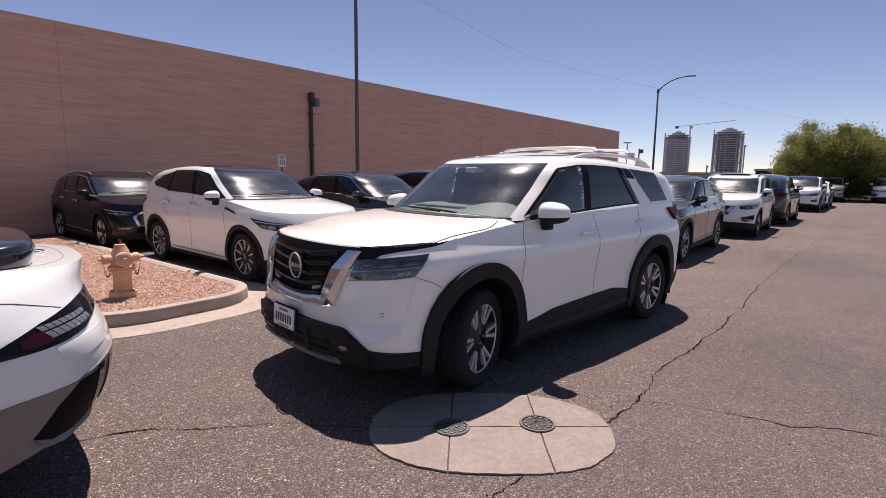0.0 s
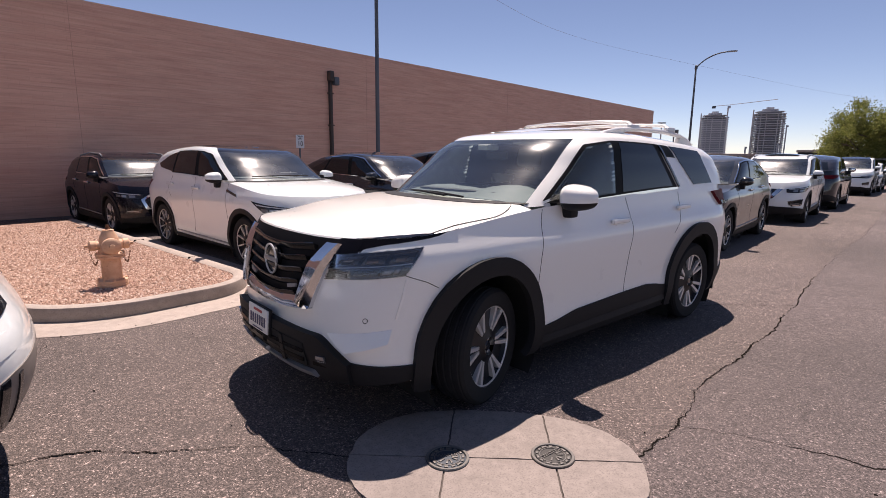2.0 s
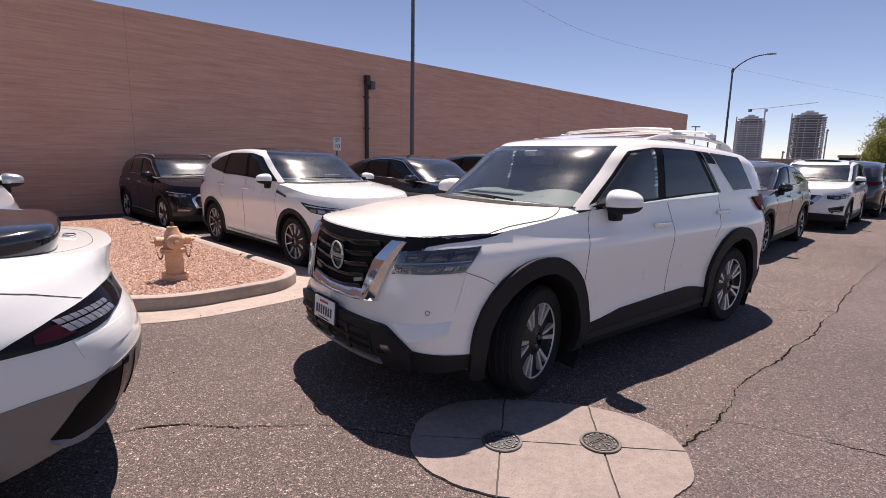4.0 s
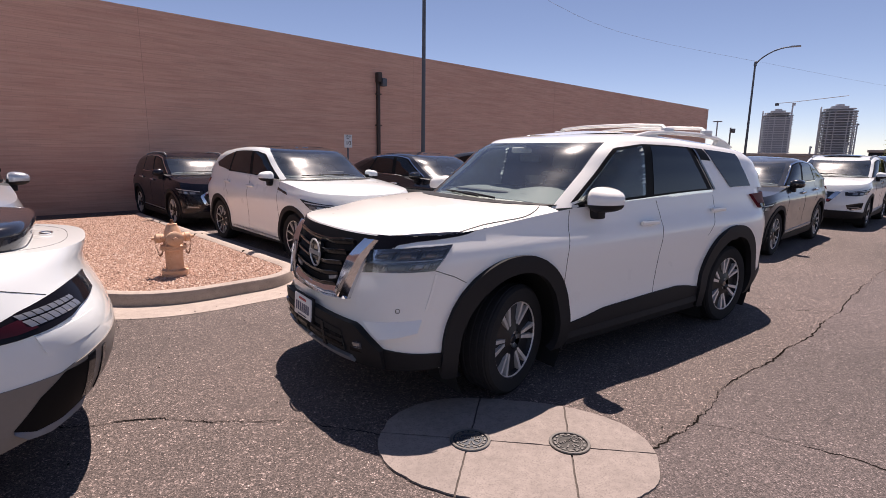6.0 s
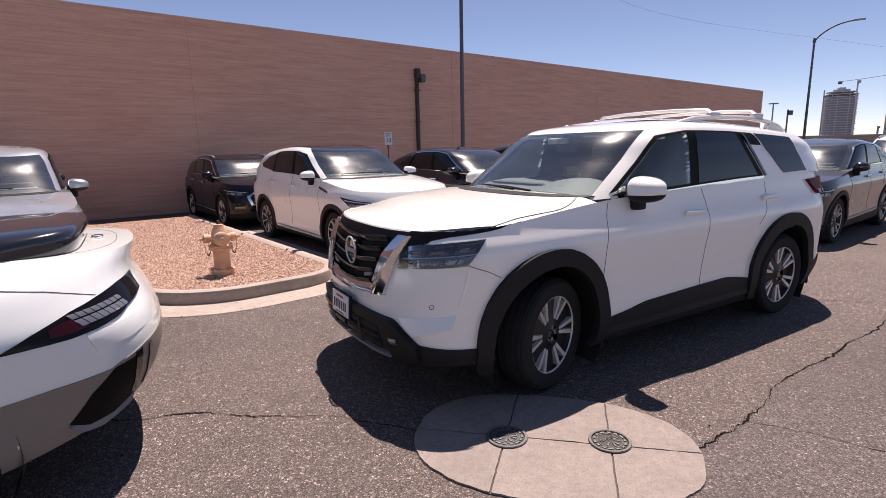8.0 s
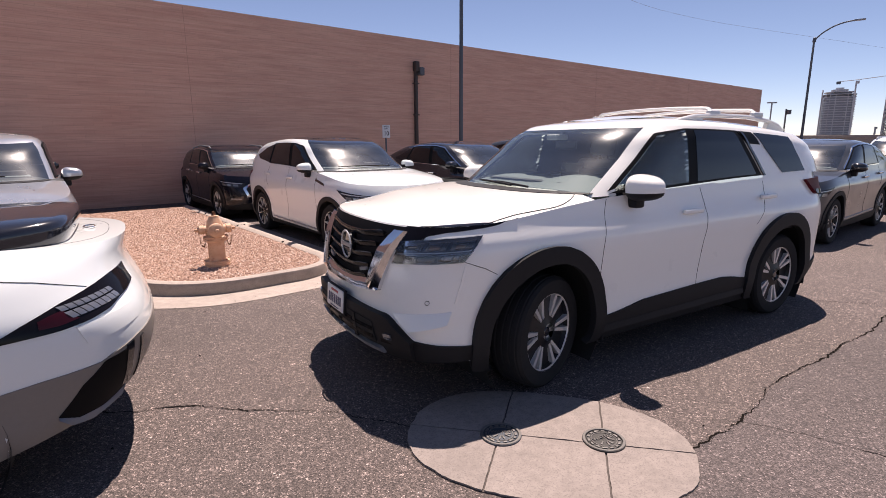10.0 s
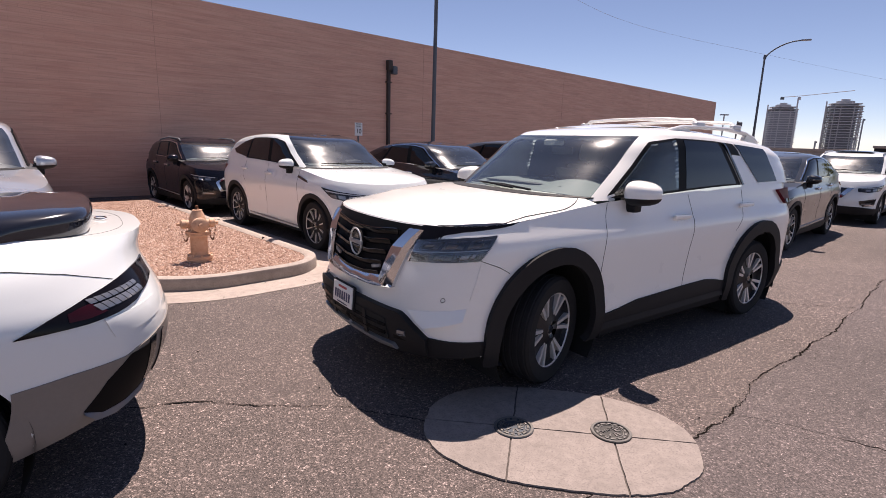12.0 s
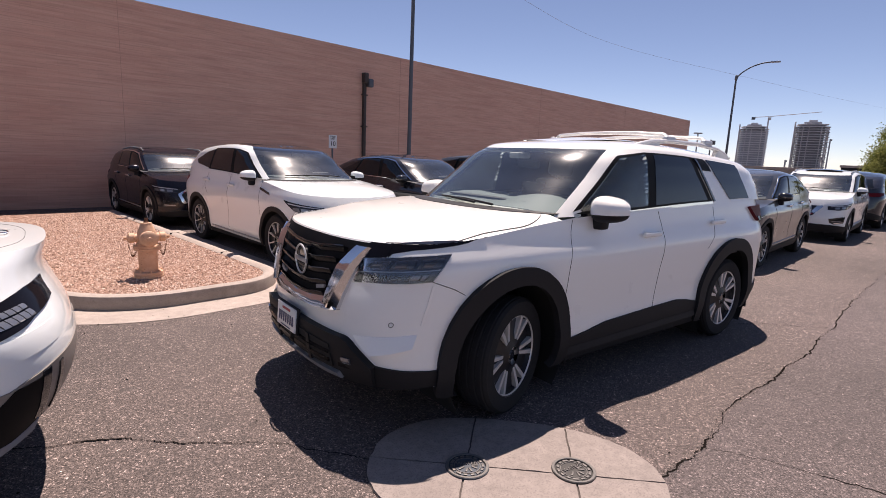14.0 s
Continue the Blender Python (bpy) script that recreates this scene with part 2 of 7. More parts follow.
IRON = plain("cast_iron", (0.045, 0.042, 0.04), 0.6, 0.3, 0.35, 40)
# raised rings, lugs and letters are paler than the cover's plate
IRONPALE = plain("pale_iron_relief", (0.15, 0.14, 0.132), 0.45, 0.35, 0.3, 60)
IRONBLUE = plain("blue_grey_cast_iron", (0.055, 0.065, 0.08), 0.6, 0.3, 0.35, 40)
# both tower greys are lightened, so the distance haze is in the colour
TOWER = plain("hazed_tower_concrete", (0.50, 0.50, 0.52), 0.8, 0, 0.2, 0.4)
TOWERDARK = plain("hazed_tower_dark_concrete", (0.24, 0.25, 0.28), 0.6, 0, 0.3, 0.3)
CABLE = plain("weathered_cable", (0.16, 0.165, 0.18), 0.6, 0, 0.1, 1)
CRANEMAT = plain("crane_white_steel", (0.55, 0.55, 0.56), 0.5, 0, 0.1, 1)
BARK = plain("bark", (0.10, 0.07, 0.05), 0.9, 0, 0.35, 6)


def leafmat():
    n = Nodes("desert_tree_leaves")
    info = n.t.nodes.new("ShaderNodeNewGeometry")
    col = n.ramp(info.outputs["Random Per Island"], (0, (0.12, 0.14, 0.036)), (0.5, (0.20, 0.22, 0.06)), (1, (0.30, 0.30, 0.10)))
    n.set(Base_Color=col, Roughness=0.7, Specular_IOR_Level=0.2)
    through_leaf = n.node("BsdfTranslucent", Color=col)
    mixer = n.t.nodes.new("ShaderNodeMixShader")
    mixer.inputs[0].default_value = 0.45
    n.link(n.b.outputs[0], mixer.inputs[1])
    n.link(through_leaf.outputs[0], mixer.inputs[2])
    n.link(mixer.outputs[0], n.t.nodes["Material Output"].inputs["Surface"])
    return n.m


LEAF = leafmat()

# ---- mesh helpers ----


def mesh_of(name, verts, faces, smooth=40):
    me = bpy.data.meshes.new(name)
    me.from_pydata([tuple(map(float, v)) for v in verts], [], faces)
    me.update()
    if smooth:
        me.shade_smooth()
        me.set_sharp_from_angle(angle=radians(smooth))
    return me


def part(name, geo, material, parent=None, label="", smooth=40):
    """Links (verts, faces) or a bmesh as one mesh object under a thing or a part."""
    if isinstance(geo, bmesh.types.BMesh):
        bmesh.ops.recalc_face_normals(geo, faces=geo.faces[:])
        me = bpy.data.meshes.new(name)
        geo.to_mesh(me)
        geo.free()
        if smooth:
            me.shade_smooth()
            me.set_sharp_from_angle(angle=radians(smooth))
    else:
        me = mesh_of(name, geo[0], geo[1], smooth)
    me.materials.append(material)
    ob = new(name, me)
    if parent is not None:
        ob.parent = parent
    if label:
        ob["label"] = label
    return ob


def box(sx, sy, sz, centre=(0, 0, 0), bevel=0.0, segments=2):
    bm = bmesh.new()
    bmesh.ops.create_cube(bm, size=1, matrix=Matrix.Translation(centre) @ Matrix.Diagonal((sx, sy, sz, 1)))
    if bevel:
        bmesh.ops.bevel(bm, geom=bm.edges[:] + bm.verts[:], offset=bevel, segments=segments, affect="EDGES", profile=0.6)
    return bm


def lathe(profile, steps=32, axis="z", closed=False):
    """Turns (radius, height) pairs round an axis."""
    verts, faces = [], []
    for i in range(steps):
        a = 2 * math.pi * i / steps
        for r, h in profile:
            p = (r * math.cos(a), r * math.sin(a), h)
            verts.append(p if axis == "z" else (p[0], h, p[1]) if axis == "y" else (h, p[0], p[1]))
    m = len(profile)
    for i in range(steps):
        j = (i + 1) % steps
        for k in range(m - 1 + closed):
            k2 = (k + 1) % m
            faces.append((i * m + k, j * m + k, j * m + k2, i * m + k2))
    return verts, faces


def tube(path, radius, sides=8, caps=True):
    """A round bar along points; radius may be a function of the fraction along it."""
    pts = [Vector(p) for p in path]
    verts, faces = [], []
    n = len(pts)
    for i, p in enumerate(pts):
        d = (pts[min(i + 1, n - 1)] - pts[max(i - 1, 0)]).normalized()
        up = Vector((0, 0, 1)) if abs(d.z) < 0.95 else Vector((1, 0, 0))
        a = d.cross(up).normalized()
        b = d.cross(a)
        r = radius(i / max(1, n - 1)) if callable(radius) else radius
        for k in range(sides):
            t = 2 * math.pi * k / sides
            verts.append(p + (a * math.cos(t) + b * math.sin(t)) * r)
    for i in range(n - 1):
        for k in range(sides):
            k2 = (k + 1) % sides
            faces.append((i * sides + k, i * sides + k2, (i + 1) * sides + k2, (i + 1) * sides + k))
    if caps:
        faces += [tuple(range(sides))[::-1], tuple((n - 1) * sides + k for k in range(sides))]
    return verts, faces


def joined(*geos):
    verts, faces = [], []
    for v, f in geos:
        o = len(verts)
        verts += list(v)
        faces += [tuple(i + o for i in g) for g in f]
    return verts, faces


def moved(geo, m):
    return [m @ Vector(v) for v in geo[0]], geo[1]


def slab_of(outline, z0, z1):
    """A flat plate from a plan outline (counter-clockwise)."""
    n = len(outline)
    verts = [(x, y, z0) for x, y in outline] + [(x, y, z1) for x, y in outline]
    faces = [tuple(range(n))[::-1], tuple(range(n, 2 * n))]
    faces += [(i, (i + 1) % n, n + (i + 1) % n, n + i) for i in range(n)]
    return verts, faces


def curve_of(table):
    """A smooth function through (x, y) pairs."""
    pts = sorted(table)
    xs, ys = np.array([p[0] for p in pts], float), np.array([p[1] for p in pts], float)
    slope = np.gradient(ys, xs) if len(xs) > 2 else np.full(len(xs), (ys[-1] - ys[0]) / (xs[-1] - xs[0]))

    def exact(x):
        i = min(max(int(np.searchsorted(xs, x)) - 1, 0), len(xs) - 2)
        h = xs[i + 1] - xs[i]
        t = (x - xs[i]) / h
        return ((2 * t**3 - 3 * t**2 + 1) * ys[i] + (t**3 - 2 * t**2 + t) * h * slope[i]
                + (3 * t**2 - 2 * t**3) * ys[i + 1] + (t**3 - t**2) * h * slope[i + 1])
    x0, x1, cells = float(xs[0]), float(xs[-1]), 600
    k = cells / (x1 - x0)
    table_y = [float(exact(x0 + i / k)) for i in range(cells + 1)]

    def f(x):
        u = (x - x0) * k
        if u <= 0:
            return table_y[0]
        if u >= cells:
            return table_y[cells]
        i = int(u)
        return table_y[i] + (table_y[i + 1] - table_y[i]) * (u - i)
    return f


def resampled(pts, n):
    pts = [np.array(p, float) for p in pts]
    if len(pts) == 1:
        return [pts[0]] * n
    ds = [0]
    for a, b in zip(pts, pts[1:]):
        ds.append(ds[-1] + np.linalg.norm(b - a))
    out = []
    for k in range(n):
        s = ds[-1] * k / (n - 1)
        i = min(max(int(np.searchsorted(ds, s)) - 1, 0), len(pts) - 2)
        t = (s - ds[i]) / max(1e-9, ds[i + 1] - ds[i])
        out.append(pts[i] * (1 - t) + pts[i + 1] * t)
    return out


def ribbon(a, b, place, off=0.003, thick=0.006, n=16, m=4, off_b=None, bulge=0.0):
    """A panel between the two plan lines a and b, wrapped on a surface by place(u, v) -> point, and proud of it by off."""
    ra, rb = resampled(a, n), resampled(b, n)
    top, low = [], []
    for j in range(m + 1):
        for i in range(n):
            u = ra[i] * (1 - j / m) + rb[i] * (j / m)
            p = Vector(place(*u))
            e = 0.004
            du = Vector(place(u[0] + e, u[1])) - Vector(place(u[0] - e, u[1]))
            dv = Vector(place(u[0], u[1] + e)) - Vector(place(u[0], u[1] - e))
            nn = du.cross(dv)
            nn = nn.normalized() if nn.length > 1e-12 else Vector((0, 0, 1))
            if nn.dot(p - Vector((min(max(p.x, -3.0), 0.3), 0, 0.7))) < 0:
                nn = -nn
            o = off + ((off if off_b is None else off_b) - off) * j / m + bulge * math.sin(math.pi * j / m)
            top.append(p + nn * o)
            low.append(p + nn * (min(o, off) - thick))
    faces, k = [], len(top)
    for j in range(m):
        for i in range(n - 1):
            q = (j * n + i, j * n + i + 1, (j + 1) * n + i + 1, (j + 1) * n + i)
            faces.append(q)
            faces.append(tuple(c + k for c in q[::-1]))
    rim = [i for i in range(n)] + [j * n + n - 1 for j in range(1, m + 1)] + [m * n + i for i in range(n - 2, -1, -1)] + [j * n for j in range(m - 1, 0, -1)]
    for i, c in enumerate(rim):
        d = rim[(i + 1) % len(rim)]
        faces.append((c, c + k, d + k, d))
    bm = bmesh.new()
    vs = [bm.verts.new(v) for v in top + low]
    for f in faces:
        try:
            bm.faces.new([vs[i] for i in f])
        except ValueError:
            pass
    bmesh.ops.remove_doubles(bm, verts=bm.verts[:], dist=0.0004)
    return bm


def mirrored(pts):
    return [(-p[0], p[1]) for p in pts]


# ---- cars ----
# A car stands with its front axle at x = 0, nose towards +x, left side at +y. Tables are for a large sport utility and scale with the car's sizes.
NOSE = [(0.15, -0.16), (0.3, -0.05), (0.5, 0.0), (0.7, -0.01), (0.9, -0.045), (1.08, -0.10), (1.25, -0.2)]
TAIL = [(0.15, 0.20), (0.35, 0.04), (0.55, 0.0), (0.8, 0.02), (1.0, 0.05), (1.2, 0.09), (1.35, 0.13)]
SIDE = [(0.15, -0.11), (0.28, -0.055), (0.42, -0.028), (0.55, -0.03), (0.7, -0.020), (0.85, -0.006), (0.97, 0.0), (1.04, -0.012), (1.11, -0.042), (1.19, -0.065), (1.27, -0.078), (1.35, -0.095)]
TOP = [(1.04, 1.085), (0.93, 1.12), (0.5, 1.195), (0.0, 1.255), (-0.5, 1.285), (-1.0, 1.275), (-2.4, 1.315), (-3.5, 1.345), (-3.98, 1.32)]
CROWN = [(1.04, 0.02), (0.4, 0.055), (-0.4, 0.045), (-0.9, 0.015), (-3.98, 0.015)]
GNOSE = [(0.0, -0.24), (0.45, -0.57), (0.86, -0.89), (0.94, -1.02), (1.0, -1.32)]
GTAIL = [(0.0, -3.90), (0.5, -3.80), (0.84, -3.62), (0.94, -3.50), (1.0, -3.28)]
GSIDE = [(0.0, 0.885), (0.5, 0.84), (0.82, 0.79), (0.93, 0.735), (1.0, 0.62)]
ROOF = [(-0.3, 1.785), (-1.0, 1.805), (-1.8, 1.81), (-2.6, 1.775), (-3.4, 1.71), (-3.9, 1.66)]


class Shape:
    def __init__(self, wb=2.9, fo=1.03, ro=1.07, half=0.975, height=1.78, tyre=0.382, **t):
        self.wb, self.fo, self.ro, self.half, self.tyre = wb, fo, ro, half, tyre
        self.kz, self.ky = height / 1.78, half / 0.975
        get = lambda k, d: curve_of(t.get(k, d))
        self.nose, self.tail, self.side, self.top, self.crown = get("nose", NOSE), get("tail", TAIL), get("side", SIDE), get("top", TOP), get("crown", CROWN)
        self.gnose, self.gtail, self.gside, self.roof = get("gnose", GNOSE), get("gtail", GTAIL), get("gside", GSIDE), get("roof", ROOF)
        self.front_pq, self.rear_pq = t.get("front_pq", (13.7, 2.6)), t.get("rear_pq", (14.0, 3.0))
        self.g_base, self.g_top, self.gr_pq = t.get("pillar", 4.6), 4.6, (12.0, 3.0)
        self.arch, self.arch_back, self.short = t.get("arch", 0.455), t.get("arch_back", 0.0), t.get("short", 0.0)
        self.dome = t.get("dome", 0.036)
        self.bottom, self.rise, self.facet = t.get("bottom", 0.235), t.get("rise", 0.08), t.get("facet", 0.0)

    def reach(self, dx, dz, extra=0.0):
        """The arch's radius in a direction from the hub: it may close in behind the wheel."""
        a = math.degrees(math.atan2(dz, dx))
        f = min(1.0, max(0.0, ((a + 360 if a < -90 else a) - 95) / 85))
        return self.arch + extra - self.arch_back * f * f * (3 - 2 * f)

    def X(self, x):
        """From the tables' length to this car's."""
        if x > 0:
            return x * self.fo / 1.03
        if x > -2.9:
            return x * self.wb / 2.9
        return -self.wb + (x + 2.9) * self.ro / 1.07

    def out(self, x, y, z):
        return Vector((self.X(x), y * self.ky, z * self.kz))

    # all below in the tables' own sizes
    def xs(self, z):
        return 1.03 + self.nose(z), -3.97 + self.tail(z)

    def w(self, z):
        return 0.975 + self.side(z)

    def ring(self, th, z):
        a, b = self.xs(z)
        w = self.w(z)
        c, s = math.cos(th), math.sin(th)
        p, q = self.front_pq if c >= 0 else self.rear_pq
        x = -1.45 + (a + 1.45) * abs(c) ** (2 / p) if c >= 0 else -1.45 + (b + 1.45) * abs(c) ** (2 / p)
        return x, w * abs(s) ** (2 / q)

    def side_y(self, x, z):
        a, b = self.xs(z)
        f = (x + 1.45) / (a + 1.45) if x > -1.45 else (x + 1.45) / (b + 1.45)
        p, q = self.front_pq if x > -1.45 else self.rear_pq
        return self.w(z) * max(0.0, 1 - min(1.0, abs(f)) ** p) ** (1 / q)

    def front_x(self, y, z):
        p, q = self.front_pq
        a, _ = self.xs(z)
        return -1.45 + (a + 1.45) * max(0.0, 1 - min(1.0, abs(y) / self.w(z)) ** q) ** (1 / p)

    def rear_x(self, y, z):
        p, q = self.rear_pq
        _, b = self.xs(z)
        return -1.45 + (b + 1.45) * max(0.0, 1 - min(1.0, abs(y) / self.w(z)) ** q) ** (1 / p)

    def deck(self, x, y):
        y = abs(y)
        if self.facet and -0.6 < x < 0.55:
            k = self.crown(x) * min(1.0, (x + 0.6) / 0.3, max(0.0, (0.55 - x) / 0.3))
            rest = (self.crown(x) - k) * (y / 0.93) ** 3
            inner, edge = 0.35 * k * (self.facet / 0.93) ** 3, k * (0.89 / 0.93) ** 3
            if y < self.facet:
                return self.top(x) - rest - 0.35 * k * (y / 0.93) ** 3
            return self.top(x) - rest - inner - (edge - inner) * (y - self.facet) / (0.89 - self.facet)
        return self.top(x) - self.crown(x) * (abs(y) / 0.93) ** 3

    # wrapping functions, to the car's true sizes
    def on_side(self, sign):
        return lambda x, z: self.out(x, sign * self.side_y(x, z), z)

    def on_front(self):
        return lambda y, z: self.out(self.front_x(y, z), y, z)

    def on_rear(self):
        return lambda y, z: self.out(self.rear_x(y, z), y, z)

    def on_ring(self, sign, rear=False):
        """Wraps (length round the corner from the centre line, height) on the nose or the tail."""
        if not hasattr(self, "arc"):
            ths = [math.pi * i / 3000 for i in range(3001)]
            pts = [self.ring(t, 0.9) for t in ths]
            ds = np.concatenate(([0], np.cumsum([math.dist(a, b) for a, b in zip(pts, pts[1:])])))
            self.arc = (ds, np.array(ths))

        def f(u, z):
            u = abs(u)
            ds, ths = self.arc
            th = float(np.interp(ds[-1] - u if rear else u, ds, ths))
            x, y = self.ring(th, z)
            return self.out(x, sign * y, z)
        return f

    def arc_at(self, x, rear=True):
        """The length round the corner to where the side has reached the station x."""
        self.on_ring(1)
        ds, ths = self.arc
        pts = [(abs(self.ring(t, 0.9)[0] - x), d) for t, d in zip(ths[::4], ds[::4])]
        best = min(pts)[1]
        return ds[-1] - best if rear else best

    def edge_z(self, u):
        """The height of the body's upper edge, so far round the nose from the centre line."""
        self.on_ring(1)
        th, z = float(np.interp(u, *self.arc)), 1.0
        for _ in range(6):
            z = self.deck(*self.ring(th, z))
        return z

    def on_deck(self):
        return lambda x, y: self.out(x, y, self.deck(x, y))

    def cabin_z(self, x, h):
        zb = self.deck(x, 0.9) - 0.005
        return zb + (self.roof(x) - zb) * h

    def g_pq(self, h):
        """How square the cabin's front is in plan: more so at its foot."""
        return self.g_base + (self.g_top - self.g_base) * min(1.0, h / 0.85), 2.7

    def foot_x(self, y):
        """Where the windscreen's foot stands, across the car."""
        p, q = self.g_pq(0.0)
        return -2.1 + (self.gnose(0.0) + 2.1) * max(0.0, 1 - min(1.0, abs(y) / self.gside(0.0)) ** q) ** (1 / p)

    def cabin(self, th, h):
        a, b, w = self.gnose(h), self.gtail(h), self.gside(h)
        c, s = math.cos(th), math.sin(th)
        p, q = self.g_pq(h) if c >= 0 else self.gr_pq
        x = -2.1 + ((a if c >= 0 else b) + 2.1) * abs(c) ** (2 / p)
        return x, w * abs(s) ** (2 / q)

    def on_cabin_side(self, sign):
        def f(x, h):
            a, b, w = self.gnose(h), self.gtail(h), self.gside(h)
            k = (x + 2.1) / ((a if x > -2.1 else b) + 2.1)
            p, q = self.g_pq(h) if x > -2.1 else self.gr_pq
            y = w * max(0.0, 1 - min(1.0, abs(k)) ** p) ** (1 / q)
            return self.out(x, sign * y, self.cabin_z(x, h))
        return f

    def on_cabin_rear(self):
        def f(y, h):
            b, w = self.gtail(h), self.gside(h)
            p, q = self.gr_pq
            x = -2.1 + (b + 2.1) * max(0.0, 1 - min(1.0, abs(y) / w) ** q) ** (1 / p)
            return self.out(x, y, self.cabin_z(x, h))
        return f

    def thetas(self, curve, n):
        ths = [math.pi * i / 2000 for i in range(2001)]
        pts = [curve(t) for t in ths]
        ds = [0.0]
        for a, b in zip(pts, pts[1:]):
            ds.append(ds[-1] + math.dist(a, b))
        return [ths[min(2000, int(np.searchsorted(ds, ds[-1] * i / n)))] for i in range(n + 1)]


def skin(sh, rows=22, cols=110):
    """Lower body: sides, nose and tail, with the wheel arches cut out."""
    ths = sh.thetas(lambda t: sh.ring(t, 0.75), cols)
    verts, inside, faces = [], [], []
    nt = len(ths)
    for side in (1, -1):
        for j in range(rows + 1):
            for th in ths:
                q = j / rows
                z = 0.8
                for _ in range(4):
                    x, y = sh.ring(th, z)
                    bot = sh.bottom + 0.11 * min(1, max(0, (x - 0.45) / 0.2)) + sh.rise * max(0, (-3.3 - x) / 0.6)
                    z = bot + (sh.deck(x, y) - bot) * q
                x, y = sh.ring(th, z)
                hit = False
                X, Z = sh.X(x), z * sh.kz
                for wx in (0.0, -sh.wb):
                    d = math.hypot(X - wx, Z - sh.tyre)
                    if y > 0.6 and d < sh.reach(X - wx, Z - sh.tyre):
                        hit = (wx, d)
                inside.append(hit)
                verts.append([x, y, z, side])
    for s in range(2):
        o = s * (rows + 1) * nt
        for j in range(rows):
            for i in range(nt - 1):
                q = (o + j * nt + i, o + j * nt + i + 1, o + (j + 1) * nt + i + 1, o + (j + 1) * nt + i)
                if all(inside[k] for k in q):
                    continue
                faces.append(q if s == 0 else q[::-1])
    out = []
    for (x, y, z, side), hit in zip(verts, inside):
        p = sh.out(x, y, z)
        if hit and hit[1] > 0.02:
            k = sh.reach(p.x - hit[0], p.z - sh.tyre) / hit[1]
            X, Z = hit[0] + (p.x - hit[0]) * k, sh.tyre + (p.z - sh.tyre) * k
            p = Vector((X, p.y, Z))
        p.y *= side
        out.append(p)
    used = sorted({i for f in faces for i in f})
    index = {v: i for i, v in enumerate(used)}
    bm = bmesh.new()
    vs = [bm.verts.new(out[i]) for i in used]
    for f in faces:
        bm.faces.new([vs[index[i]] for i in f])
    bmesh.ops.remove_doubles(bm, verts=bm.verts[:], dist=0.0005)
    return bm


def deck_sheet(sh, x0, x1, cols=110, m=24, drop=0.0):
    """The top surface between two stations: bonnet, or the shelf under the glass; its edge is the body's own upper edge."""
    lo_x, hi_x = min(x0, x1), max(x0, x1)
    rows = []
    for th in sh.thetas(lambda t: sh.ring(t, 0.75), cols):
        z = 0.8
        for _ in range(5):
            x, y = sh.ring(th, z)
            z = sh.deck(x, y)
        if lo_x < x < hi_x:
            rows.append((x, y))
    for x in (lo_x, hi_x):
        if rows and (x < min(r[0] for r in rows) - 0.004 or x > max(r[0] for r in rows) + 0.004) and -3.8 < x < 0.9:
            lo, hi = 0.0, 0.97
            for _ in range(24):
                mid = (lo + hi) / 2
                if sh.side_y(x, sh.deck(x, mid)) > mid:
                    lo = mid
                else:
                    hi = mid
            rows.append((x, lo))
    rows.sort()
    bm = bmesh.new()
    vs = []
    for x, e in rows:
        vs.append([bm.verts.new(sh.out(x, e * math.sin(math.pi / 2 * (2 * j / m - 1)), sh.deck(x, e * math.sin(math.pi / 2 * (2 * j / m - 1))) - drop)) for j in range(m + 1)])
    for p, q in zip(vs, vs[1:]):
        for j in range(m):
            bm.faces.new((p[j], p[j + 1], q[j + 1], q[j]))
    bmesh.ops.remove_doubles(bm, verts=bm.verts[:], dist=0.0005)
    return bm


def in_polygon(p, poly):
    hit = False
    for (x0, y0), (x1, y1) in zip(poly, poly[1:] + poly[:1]):
        if (y0 > p[1]) != (y1 > p[1]) and p[0] < x0 + (p[1] - y0) * (x1 - x0) / (y1 - y0):
            hit = not hit
    return hit


